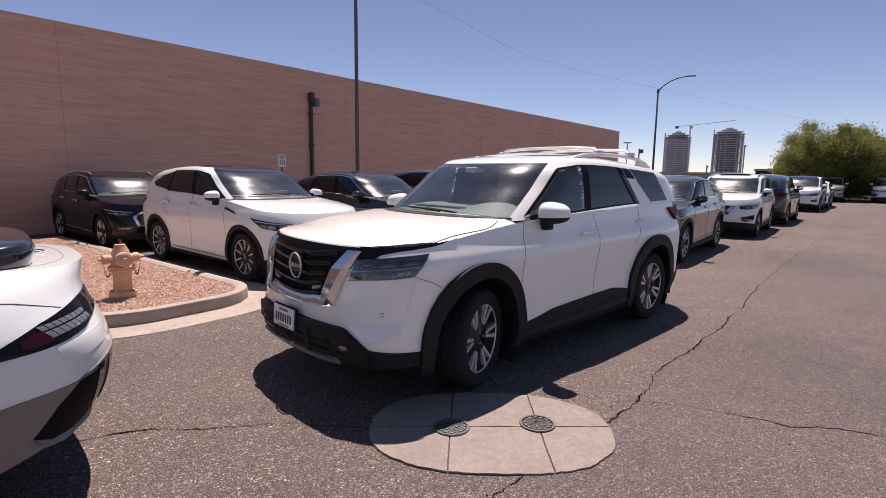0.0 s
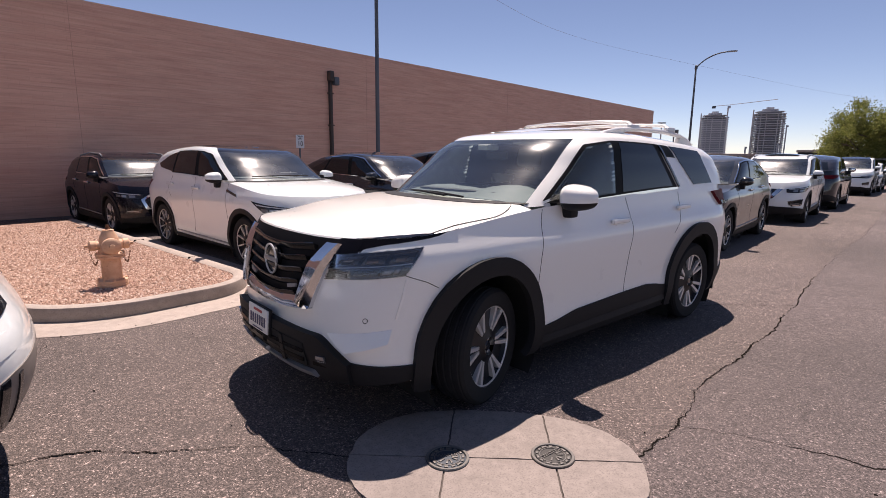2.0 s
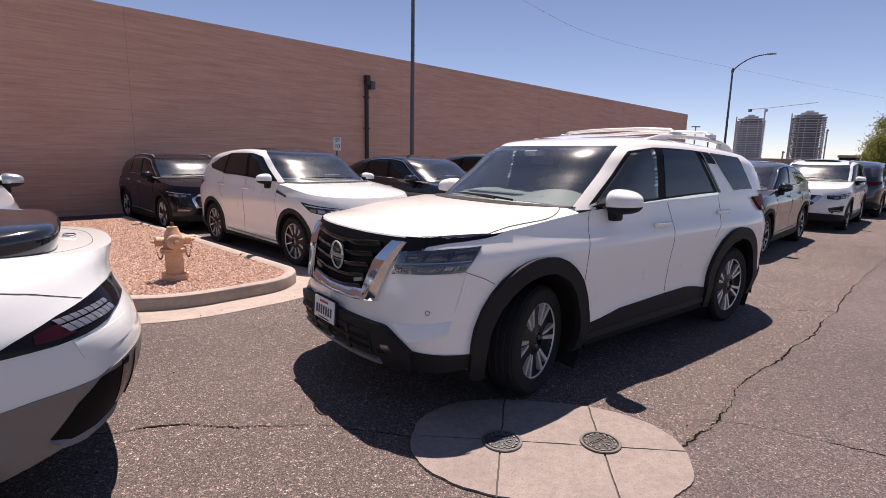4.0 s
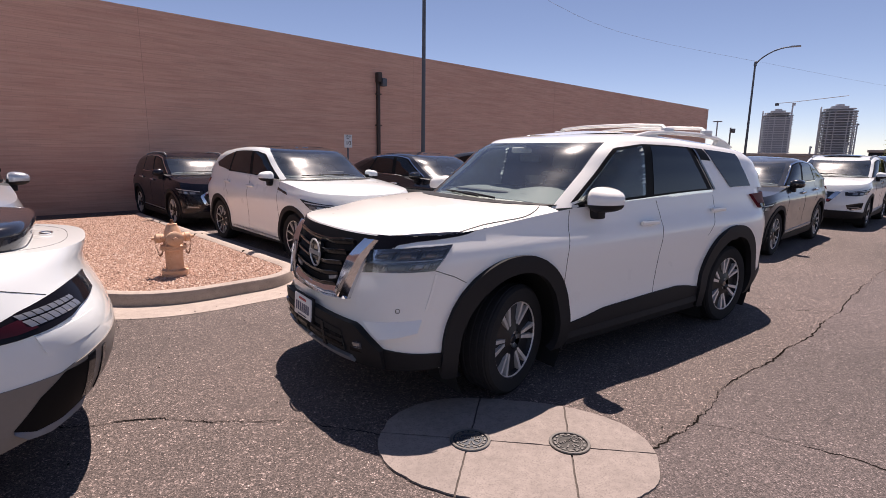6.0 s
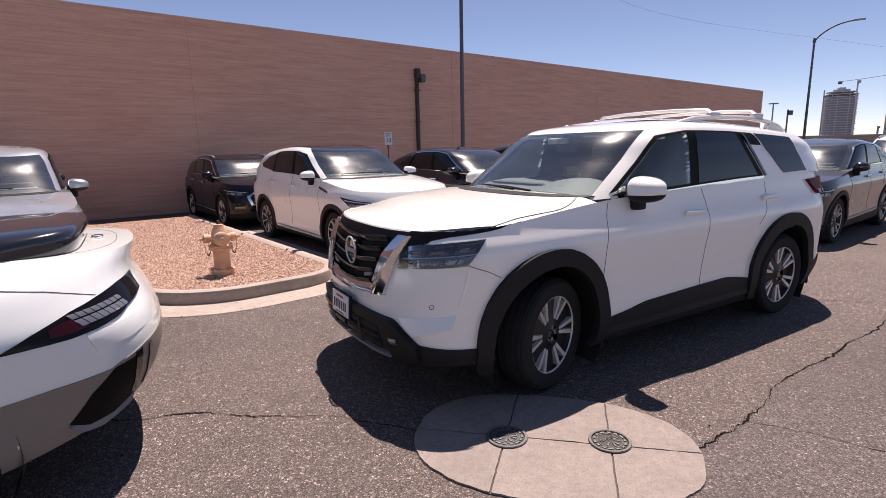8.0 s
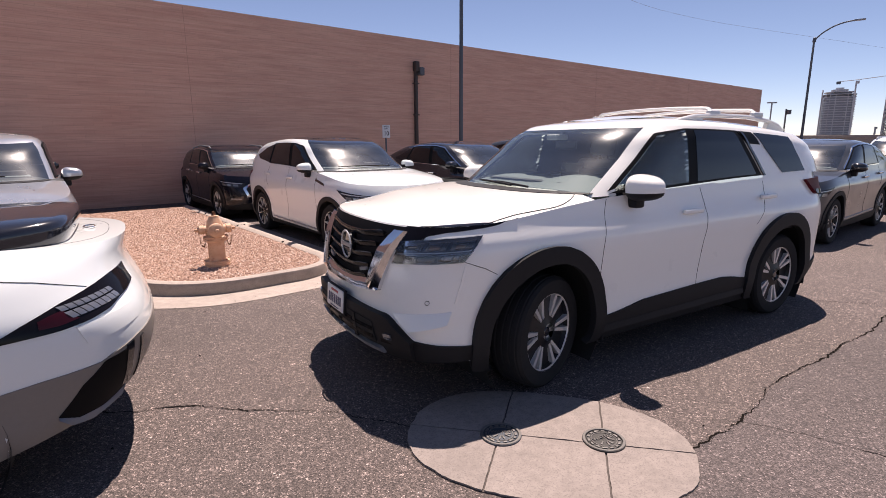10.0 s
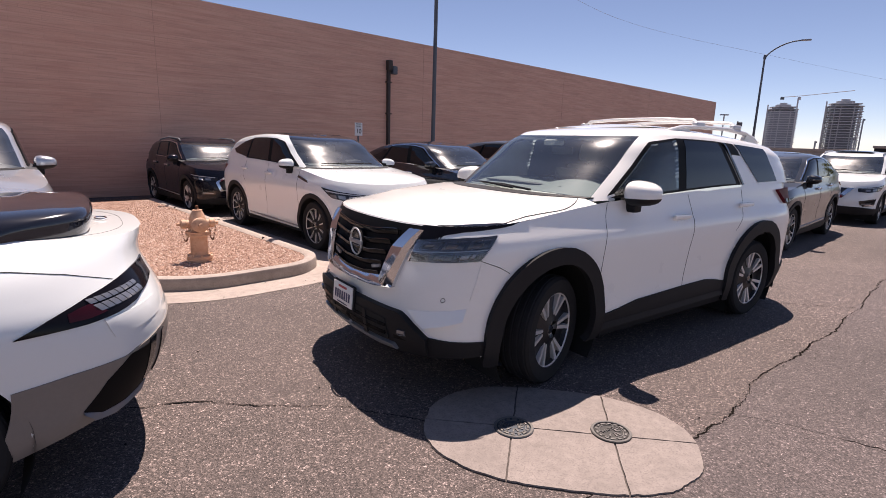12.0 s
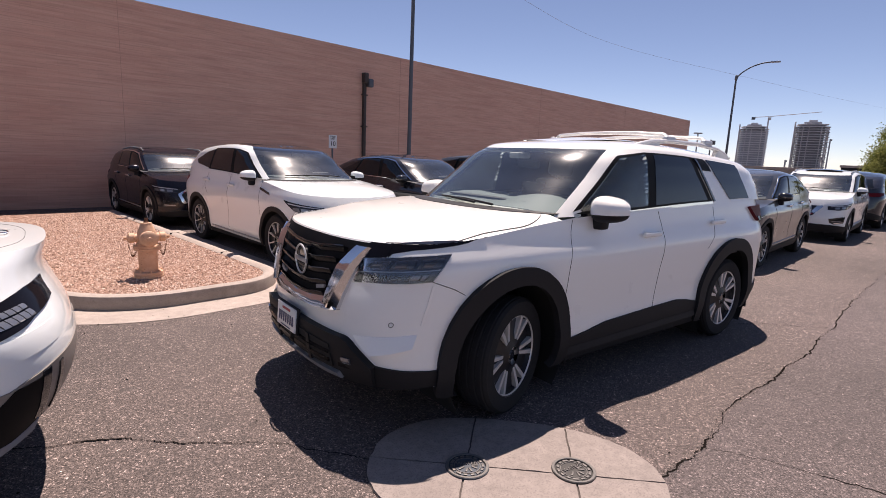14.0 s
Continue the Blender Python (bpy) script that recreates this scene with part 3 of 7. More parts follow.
def greenhouse(sh, cols=80, screen=(0.0, 0.86), opening=None):
    """Pillars and roof as one mesh, and the windscreen as another; opening is an outline in (x, height share) left free on both sides."""
    ths = sh.thetas(lambda t: sh.cabin(t, 0.4), cols)
    nt = len(ths)
    hs = [i / 14 * screen[1] for i in range(15)]
    hs = sorted({round(h, 4) for h in [0.0, screen[0], *hs, 0.87, 0.9, 0.93, 0.96, 0.98, 1.0]})
    grid = []
    for h in hs:
        for th in ths:
            x, y = sh.cabin(th, h)
            grid.append((x, y, sh.cabin_z(x, h)))
    # the windscreen ends at the pillar's column
    cut = max(i for i, th in enumerate(ths) if sh.cabin(th, 0.4)[1] < 0.745 and th < math.pi / 2)
    verts, sheet, pane, cap = [], [], [], []
    for side in (1, -1):
        o = len(verts)
        verts += [sh.out(x, y * side, z) for x, y, z in grid]
        for j in range(len(hs) - 1):
            for i in range(nt - 1):
                q = (o + j * nt + i, o + j * nt + i + 1, o + (j + 1) * nt + i + 1, o + (j + 1) * nt + i)
                q = q if side == 1 else q[::-1]
                if opening and i >= cut and in_polygon((sum(grid[j2 * nt + i2][0] for j2 in (j, j + 1) for i2 in (i, i + 1)) / 4, (hs[j] + hs[j + 1]) / 2), opening):
                    continue
                glazed = i < cut and screen[0] - 1e-6 <= hs[j] < screen[1] - 1e-6
                (pane if glazed else cap if hs[j] > 0.955 or (hs[j] > 0.855 and i < cut) else sheet).append(q)
    # roof skin, strip by strip
    o = len(verts)
    m = 12
    for i in range(nt):
        x, y, z = grid[(len(hs) - 1) * nt + i]
        for k in range(m + 1):
            f = -math.cos(math.pi * k / m)
            inner = 1 - f * f * (y / max(0.02, sh.gside(1.0))) ** 2
            ends = min(1, max(0, (sh.gnose(1.0) - x) / 0.5)) * min(1, max(0, (x - sh.gtail(1.0)) / 0.5))
            verts.append(sh.out(x, y * f, z + sh.dome * inner * (1 - (1 - ends) ** 2)))
    for i in range(nt - 1):
        for k in range(m):
            cap.append((o + i * (m + 1) + k, o + (i + 1) * (m + 1) + k, o + (i + 1) * (m + 1) + k + 1, o + i * (m + 1) + k + 1))

    def make(fs):
        used = sorted({k for f in fs for k in f})
        idx = {v: k for k, v in enumerate(used)}
        bm = bmesh.new()
        vs = [bm.verts.new(verts[k]) for k in used]
        for f in fs:
            try:
                bm.faces.new([vs[idx[k]] for k in f])
            except ValueError:
                pass
        bmesh.ops.remove_doubles(bm, verts=bm.verts[:], dist=0.0005)
        return bm
    return make(sheet), make(cap), make(pane)


def wheel_parts(parent, r=0.382, width=0.245, rim=0.262, spokes=6, twin=True, face=ALLOY, wide=1.0, spread=0.15):
    """A wheel round the y axis, its outer face at +y."""
    w = part("wheel", lathe([(0.06, width * 0.42), (rim * 0.55, width * 0.30), (rim * 0.93, width * 0.28), (rim * 0.955, width * 0.36), (rim * 0.98, width * 0.44), (rim, width * 0.46),
                          (rim * 1.015, width * 0.44), (rim * 0.99, width * 0.2), (rim * 0.99, -width * 0.45)], 48, "y"), ALLOYDARK, parent)
    h = width / 2
    prof = [(rim * 0.98, -h * 0.9), (rim * 1.1, -h), (r * 0.93, -h * 0.98), (r * 0.985, -h * 0.80)]
    for k in range(4):
        c = -h * 0.62 + k * h * 0.41
        prof += [(r, c - h * 0.12), (r, c + h * 0.12), (r * 0.982, c + h * 0.16), (r * 0.982, c + h * 0.25)]
    prof += [(r * 0.985, h * 0.80), (r * 0.93, h * 0.98), (rim * 1.1, h), (rim * 1.0, h * 0.93)]
    part("tyre", lathe(prof, 56, "y"), RUBBER, w)
    step = 2 * math.pi / spokes
    fr = h * 0.9
    for k in range(spokes):
        for d in ((-spread, spread) if twin else (0.0,)):
            a0, a1 = k * step + d * 0.6, k * step + d
            wid = (0.013 * wide, 0.024 * wide) if twin else (0.022 * wide, 0.020 * wide)
            geo = []
            for rr, a, ww, yy in ((rim * 0.13, a0, wid[0], fr * 0.72), (rim * 0.5, (a0 + a1) / 2, sum(wid) / 2, fr * 0.82), (rim * 0.975, a1, wid[1], fr * 0.93)):
                c, s = math.cos(a), math.sin(a)
                for sx, dy in ((-1, 0), (1, 0), (1.25, -0.035), (-1.25, -0.035)):
                    geo.append((rr * c - s * ww * sx, yy + dy, rr * s + c * ww * sx))
            fs = []
            for i in range(2):
                for j in range(4):
                    j2 = (j + 1) % 4
                    fs.append((i * 4 + j, i * 4 + j2, i * 4 + 4 + j2, i * 4 + 4 + j))
            fs += [(3, 2, 1, 0), (8, 9, 10, 11)]
            part("spoke", (geo, fs), face, w, smooth=25)
    part("rim_lip", lathe([(rim * 0.955, fr * 0.9), (rim * 0.965, fr * 0.97), (rim * 1.0, fr * 0.99), (rim * 1.005, fr * 0.93)], 48, "y"), face, w)
    part("hub_cap", lathe([(0.0001, fr * 0.86), (0.028, fr * 0.85), (0.034, fr * 0.80), (0.036, fr * 0.6)], 24, "y"), GLOSSBLACK, w)
    part("brake_disc", lathe([(0.05, -0.02), (rim * 0.68, -0.02), (rim * 0.68, -0.04), (0.05, -0.04)], 40, "y"), SATIN, w)
    return w


def set_wheels(car, sh, steer=0.0, **kw):
    first = wheel_parts(car, r=sh.tyre, **kw)
    track = sh.half - 0.155
    places = [(0, 1, steer), (0, -1, steer), (-sh.wb, 1, 0), (-sh.wb, -1, 0)]
    for k, (x, s, st) in enumerate(places):
        m = Matrix.Translation((x, s * track, sh.tyre)) @ Matrix.Rotation(radians(st + (0 if s > 0 else 180)), 4, "Z") @ Matrix.Rotation(radians(17 * k), 4, "Y")
        if k == 0:
            first.matrix_basis = m
        else:
            copy_thing(first, m)


def arch_trim(car, sh, material=CLADDING, wide=0.12, proud=0.012, swell=0.0):
    for wx in (0.0, -sh.wb):
        for s in (1, -1):
            inner, outer = [], []
            for k in range(25):
                a = radians(-28 + 236 * k / 24)
                for lst, r in ((inner, sh.reach(math.cos(a), math.sin(a), -0.012)), (outer, sh.reach(math.cos(a), math.sin(a), wide + swell * math.exp(-((math.degrees(a) - 48) / 30) ** 2)))):
                    X, Z = wx + r * math.cos(a), max(sh.tyre + r * math.sin(a), 0.245 * sh.kz)
                    lst.append((X, Z))
            inv = lambda X: X * 1.03 / sh.fo if X > 0 else X * 2.9 / sh.wb if X > -sh.wb else -2.9 + (X + sh.wb) * 1.07 / sh.ro
            f = sh.on_side(s)
            if material:
                part("wheel_arch_trim", ribbon(inner, outer, lambda X, Z: f(inv(X), Z / sh.kz), proud, proud + 0.018, 40, 4), material, car)
            well = []
            for yy in (0.0, 0.40):
                for k in range(25):
                    a = radians(-35 + 250 * k / 24)
                    well.append((wx + (sh.arch + 0.01) * math.cos(a), s * (sh.half - 0.045 - yy), sh.tyre + (sh.arch + 0.01) * math.sin(a)))
            fs = [(i, i + 1, 26 + i, 25 + i) for i in range(24)]
            part("wheel_well", (well, fs), UNDER, car)


def door_mirror(car, sh, s, x, z, cap, low=CLADDING, size=1.0):
    y0 = sh.side_y(x / (sh.wb / 2.9), z / sh.kz) * sh.ky
    verts, faces = [], []
    nu, nv = 20, 12
    for j in range(nv + 1):
        ph = -math.pi / 2 + math.pi * j / nv
        for i in range(nu):
            th = 2 * math.pi * i / nu
            cx, cy, cz = math.cos(ph) * math.cos(th), math.cos(ph) * math.sin(th), math.sin(ph)
            p = lambda v, e: math.copysign(abs(v) ** e, v)
            vx, vy, vz = p(cx, 0.8), p(cy, 0.7), p(cz, 0.75)
            vx = max(vx, -0.35)
            taper = 1 - 0.18 * vy
            verts.append((vx * 0.13 * size, vy * 0.135 * size, vz * 0.095 * size * taper))
    for j in range(nv):
        for i in range(nu):
            i2 = (i + 1) % nu
            faces.append((j * nu + i, j * nu + i2, (j + 1) * nu + i2, (j + 1) * nu + i))
    cy = y0 + 0.125 * size
    up = [f for f in faces if sum(verts[k][2] for k in f) / 4 > -0.02 * size]
    dn = [f for f in faces if f not in up]
    mk = lambda fs: ([(v[0] + x, s * (v[1] + cy), v[2] + z + 0.05) for v in verts], fs)
    holder = part("mirror", mk(dn), low, car)
    part("mirror_cap", mk(up), cap, holder)
    part("mirror_stalk", box(0.09, 0.10, 0.13, (x - 0.005, s * (y0 + 0.035), z - 0.03), 0.02), low, holder)
    part("mirror_glass", box(0.006, 0.2 * size, 0.13 * size, (x - 0.05 * size, s * cy, z + 0.05), 0.002), CHROME, holder)


def handle(car, sh, s, x, z, material):
    p = sh.on_side(s)(x, z)
    part("door_handle", box(0.24, 0.03, 0.038, (p.x, p.y + s * 0.026, p.z), 0.014, 3), material, car)
    part("handle_recess", ribbon([(x - 0.07, z - 0.035), (x + 0.07, z - 0.035)], [(x - 0.07, z + 0.03), (x + 0.07, z + 0.03)], sh.on_side(s), 0.0015, 0.003, 10, 3), material if material is not CHROME else GLOSSBLACK, car)


def windows(car, sh, panes, trim, glassmat=PRIVACY, chrome=True, clear=False):
    """panes: for each side window, its lower and upper line in (x, height share)."""
    for s in (1, -1):
        f = sh.on_cabin_side(s)
        if clear:
            lo, up = panes[0]
            low, top, back = trim[0][0][1], trim[1][-2][1], up[-1][0]
            part("window_surround", ribbon([(trim[0][0][0], low), (lo[-1][0], low)], [(lo[0][0] - 0.02, lo[0][1] + 0.012), (lo[-1][0], lo[-1][1] + 0.012)], f, 0.003, 0.012, 30, 2), GRILLEBLACK, car)
            part("window_surround", ribbon(up, trim[1][:-2] + [(back, top)], f, 0.003, 0.012, 40, 3), GRILLEBLACK, car)
            part("window_surround", ribbon([(lo[-1][0], low), trim[0][-1]], [(back, top), trim[1][-1]], f, 0.003, 0.008, 40, 8), GRILLEBLACK, car)
        else:
            part("window_surround", ribbon(trim[0], trim[1], f, 0.003, 0.006, 40, 8), GRILLEBLACK, car)
        for k, (lo, up) in enumerate(panes):
            front = clear and k == 0
            pane = part("side_window", ribbon(lo, up, f, 0.004 if front else 0.006, 0.004, 28, 8), SIDEGLASS if front else glassmat, car)
            pane.visible_shadow = not front
        if chrome:
            a, b = trim[0][0], trim[0][-1]
            if chrome == "full":
                line = trim[1]
                part("window_moulding", ribbon(line, [(x, h + 0.04) for x, h in line], f, 0.008, 0.012, 36, 1), CHROME, car)
            part("belt_moulding", ribbon([(a[0], a[1] - 0.045), (b[0], b[1] - 0.045)], [a, b], f, 0.008, 0.012, 24, 1), CHROME, car)


def seams(car, sh, lines, s_list=(1, -1)):
    for s in s_list:
        for pts in lines:
            part("door_seam", ribbon([(x - 0.0015, z) for x, z in pts], [(x + 0.0015, z) for x, z in pts], sh.on_side(s), 0.002, 0.004, 30, 1), SEAM, car)


def cabin_fittings(car, sh):
    """Dashboard, seats, wheel, inner door panels and headliner of a car that one can look into."""
    prof = [(-0.40, 1.285), (-0.62, 1.325), (-0.85, 1.340), (-1.02, 1.335), (-1.10, 1.31), (-1.14, 1.25), (-1.13, 1.08), (-1.06, 0.95), (-0.60, 0.85), (-0.45, 1.0)]
    verts, faces, n, m = [], [], 20, len(prof)
    for k in range(n + 1):
        y = -0.74 + 1.48 * k / n
        hump = 0.035 * math.exp(-((y - 0.40) / 0.17) ** 4)
        for x, z in prof:
            verts.append((x - 0.12 * (y / 0.74) ** 4 * (x > -0.7), y, z + hump * (x < -0.55) * (z > 1.1) - 0.03 * (y / 0.74) ** 6))
    for k in range(n):
        for j in range(m):
            j2 = (j + 1) % m
            faces.append((k * m + j, k * m + j2, (k + 1) * m + j2, (k + 1) * m + j))
    faces += [tuple(range(m)), tuple(n * m + j for j in range(m))[::-1]]
    dash = part("dashboard", (verts, faces), DASHTOP, car, "pale grey-green dashboard", smooth=50)
    part("display", box(0.02, 0.26, 0.15, (-1.10, 0.0, 1.37), 0.008), GLOSSBLACK, dash)
    part("instrument_hood", box(0.20, 0.36, 0.09, (-1.04, 0.40, 1.37), 0.04, 3), DARKIN, dash)
    part("dash_vent", box(0.10, 0.9, 0.012, (-0.58, 0.0, 1.32), 0.004), DARKIN, dash)
    for y in (0.40, -0.40):
        seat = part("seat", box(0.50, 0.52, 0.18, (-1.50, y, 0.80), 0.07, 3), CLOTH, car)
        back = part("seat_back", box(0.15, 0.52, 0.66, (0, 0, 0.30), 0.07, 3), CLOTH, seat)
        back.matrix_basis = pose(-1.74, y, 0.84, 0, -14, 0)
        rest = part("headrest", box(0.11, 0.28, 0.19, (0, 0, 0), 0.05, 3), CLOTH, seat)
        rest.matrix_basis = pose(-1.93, y, 1.58, 0, -10, 0)
        for d in (0.06, -0.06):
            part("headrest_post", tube([(-1.93, y + d, 1.44), (-1.93, y + d, 1.52)], 0.007, 6), SATIN, seat)
        part("sun_visor", box(0.17, 0.40, 0.018, (-1.08, y, 1.70), 0.007), HEADLINER, car)
    bench = part("rear_bench", box(0.50, 1.36, 0.18, (-2.50, 0, 0.82), 0.07, 3), CLOTH, car)
    part("bench_back", box(0.16, 1.36, 0.62, (-2.78, 0, 1.14), 0.06, 3), CLOTH, bench)
    for y in (0.42, 0.0, -0.42):
        part("headrest", box(0.10, 0.26, 0.16, (-2.82, y, 1.53), 0.045, 3), CLOTH, bench)
    rim_pts = [(0.0, 0.185 * math.cos(a), 0.185 * math.sin(a)) for a in [2 * math.pi * k / 28 for k in range(29)]]
    st = part("steering_wheel", tube(rim_pts, 0.017, 8, False), DARKIN, car)
    st.matrix_basis = Matrix.Translation((-1.26, 0.40, 1.26)) @ Matrix.Rotation(radians(-25), 4, "Y")
    part("wheel_hub", box(0.05, 0.17, 0.13, (0.01, 0, -0.01), 0.03, 3), DARKIN, st)
    for w, y, z in ((0.12, 0.12, 0.0), (0.12, -0.12, 0.0)):
        part("wheel_spoke", box(0.02, w, 0.035, (0.0, y, z), 0.008), SATIN, st)
    part("inner_mirror", box(0.03, 0.24, 0.065, (-1.02, 0, 1.60), 0.014, 3), DARKIN, car)
    part("sensor_pod", box(0.14, 0.13, 0.05, (-0.91, 0, 1.665), 0.02, 3), HEADLINER, car)
    part("headliner", box(2.3, 1.20, 0.02, (-2.25, 0, 1.735), 0.008), HEADLINER, car)
    for s in (1, -1):
        part("door_panel", ribbon([(-0.62, 0.80), (-2.0, 0.80), (-3.3, 0.80)], [(-0.62, 1.235), (-2.0, 1.27), (-3.3, 1.29)], sh.on_side(s), -0.075, 0.012, 30, 4), DARKIN, car)


def make_car(name, label, colour, at, heading, sh, steer=0.0, trim=CLADDING, roofmat=None, category="car", wheels=None, interior=True, fine=True, opening=None, arch_wide=0.055, arch_proud=0.012, arch_swell=0.0):
    car = new(name)
    tagged(car, label, category)
    car.matrix_basis = Matrix.Translation((at[0], at[1], 0)) @ Matrix.Rotation(math.atan2(heading[1], heading[0]), 4, "Z")
    part("body", skin(sh, 44, 240) if opening else skin(sh) if fine else skin(sh, 16, 80), colour, car, smooth=35)
    part("bonnet", deck_sheet(sh, -0.42, 1.2, 240, 44) if opening else deck_sheet(sh, -0.42, 1.2, 110 if fine else 80), colour, car)
    part("cabin_floor" if opening else "interior_shelf", deck_sheet(sh, sh.gtail(0.0) + 0.06, -0.421, 60, 8, 0.50 if opening else 0.002), DARKIN, car)
    top, cap, pane = greenhouse(sh, 150, opening=opening) if opening else greenhouse(sh)
    part("cabin_frame", top, colour, car, smooth=35)
    part("roof", cap, roofmat or colour, car, smooth=35)
    part("windscreen", pane, WINDSCREEN, car).visible_shadow = False
    d = sh.on_deck()
    for s in (1, -1):
        ys = (0.0, 0.2, 0.4, 0.55, 0.68, 0.78)
        part("cowl", ribbon([(sh.foot_x(y) + 0.07, s * y) for y in ys], [(sh.foot_x(y) - 0.06, s * y) for y in ys], d, 0.004, 0.006, 24, 3), CLADDING, car)
    part("underbody", box(sh.fo + sh.wb + sh.ro - 0.5 - sh.short, 1.24 * sh.ky, 0.34, ((sh.fo - sh.wb - sh.ro + sh.short) / 2, 0, 0.40), 0.03), UNDER, car)
    if opening:
        cabin_fittings(car, sh)
    elif interior:
        part("dashboard", box(0.56 * sh.wb / 2.9, 1.2 * sh.ky, 0.05, (sh.X(-0.97), 0, sh.deck(-0.8, 0) * sh.kz - 0.012), 0.02), DASHTOP, car)
        part("instrument_hood", box(0.22, 0.34, 0.07, (sh.X(-1.0), 0.38 * sh.ky, sh.deck(-0.9, 0) * sh.kz + 0.035), 0.03), DARKIN, car)
        for y in (0.38, -0.38):
            part("headrest", box(0.10, 0.26, 0.18, (sh.X(-1.75), y * sh.ky, (sh.top(-1.7) + 0.20) * sh.kz), 0.045, 3), CLOTH, car)
            part("seat_back", box(0.16, 0.48, 0.3, (sh.X(-1.72), y * sh.ky, (sh.top(-1.7) + 0.02) * sh.kz), 0.06, 3), CLOTH, car)
        rim_pts = [(0.0, 0.18 * math.cos(a), 0.18 * math.sin(a)) for a in [2 * math.pi * k / 24 for k in range(25)]]
        st = part("steering_wheel", tube(rim_pts, 0.016, 8, False), DARKIN, car)
        st.matrix_basis = Matrix.Translation((sh.X(-1.12), 0.38 * sh.ky, sh.top(-1.1) * sh.kz + 0.0)) @ Matrix.Rotation(radians(-25), 4, "Y")
        part("inner_mirror", box(0.03, 0.22, 0.06, (sh.X(-1.02), 0, sh.cabin_z(-1.0, 0.80) * sh.kz), 0.012), DARKIN, car)
    set_wheels(car, sh, steer, **(wheels or {}))
    arch_trim(car, sh, trim, arch_wide, arch_proud, arch_swell)
    return car


QUARTER = ([(-2.80, 0.06), (-3.46, 0.08)], [(-2.44, 0.80), (-3.14, 0.74)])


def pillar_line(sh, back, h0, h1, n=9):
    """The line of the front pillar on the cabin's side, from low to high, so far behind the windscreen's edge."""
    ths = [math.pi / 2 * i / 800 for i in range(801)]
    cut = max(t for t in ths if sh.cabin(t, 0.4)[1] < 0.745)
    x0 = sh.cabin(cut, 0.4)[0]
    th = min(t for t in ths if t > cut and sh.cabin(t, 0.4)[0] < x0 - back) if back > 0 else cut
    return [(sh.cabin(th, h0 + (h1 - h0) * k / n)[0], h0 + (h1 - h0) * k / n) for k in range(n + 1)]


def glazing(sh, ends, quarter=None, top=0.80, low=0.055):
    """Side panes and their black surround: ends gives the rear edge's lower and upper station of the two door windows."""
    (b0, b1), (r0, r1) = ends
    line, rim = pillar_line(sh, 0.15, low + 0.03, top - 0.06), pillar_line(sh, 0.105, low, top - 0.03)
    panes = [([(line[0][0] - 0.01, low), (b0 + 0.06, low)], line + [(b1 + 0.14, top - 0.012), (b1 + 0.05, top)]),
             ([(b0 - 0.05, low), (r0, low)], [(b1 - 0.05, top), (r1, top - 0.01)])]
    trim = ([(rim[0][0], low - 0.03), (-1.4, low - 0.03), (r0 - 0.09, low - 0.03)], rim + [(b1 + 0.1, top + 0.03), (r1 - 0.06, top + 0.02)])
    return panes + ([quarter] if quarter else []), trim


def plate(car, x, y, z, yaw, tilt=0):
    p = part("licence_plate", box(0.012, 0.305, 0.152, (0, 0, 0), 0.003), PLATE, car, "white licence plate with navy bars")
    p.matrix_basis = pose(x, y, z, 0, tilt, yaw)
    part("plate_script", box(0.004, 0.13, 0.016, (0.006, 0, 0.052)), PLATERED, p)
    for k in range(7):
        part("plate_bar", box(0.004, 0.022, 0.062, (0.006, -0.108 + 0.036 * k, -0.008)), PLATEINK, p)
    part("plate_foot", box(0.004, 0.16, 0.008, (0.006, 0, -0.063)), PLATEINK, p)
    part("plate_holder", box(0.02, 0.33, 0.17, (-0.012, 0, 0), 0.006), CLADDING, p)


# ---- the ground and the wall ----
WALL_ALONG, WALL_OUT = Vector((0.6, 0.8, 0)), Vector((0.8, -0.6, 0))
WALL_N, WALL_H = -15.8, 5.23


def lot(n, a, z=0.0):
    """A place from its distance out along the wall's normal and along the wall."""
    return WALL_OUT * n + WALL_ALONG * a + Vector((0, 0, z))


bm = bmesh.new()
bmesh.ops.create_grid(bm, x_segments=8, y_segments=8, size=2500)
tagged(part("ground", bm, ASPHALT, None), "weathered grey-brown asphalt parking lot", "ground", kind="structure")


def lot_box(n0, n1, a0, a1, z0, z1, bevel=0.0):
    m = Matrix(((WALL_OUT.x, WALL_ALONG.x, 0, 0), (WALL_OUT.y, WALL_ALONG.y, 0, 0), (0, 0, 1, 0), (0, 0, 0, 1)))
    bm = box(n1 - n0, a1 - a0, z1 - z0, ((n0 + n1) / 2, (a0 + a1) / 2, (z0 + z1) / 2), bevel)
    bmesh.ops.transform(bm, matrix=m, verts=bm.verts[:])
    return bm


def wall_plane(a0, a1, z0, z1, thick):
    """The wall's mesh lies in its own x-y plane (x along, y up), so that the courses run level."""
    bm = box(a1 - a0, z1 - z0, thick, ((a0 + a1) / 2, (z0 + z1) / 2, -thick / 2))
    return bm


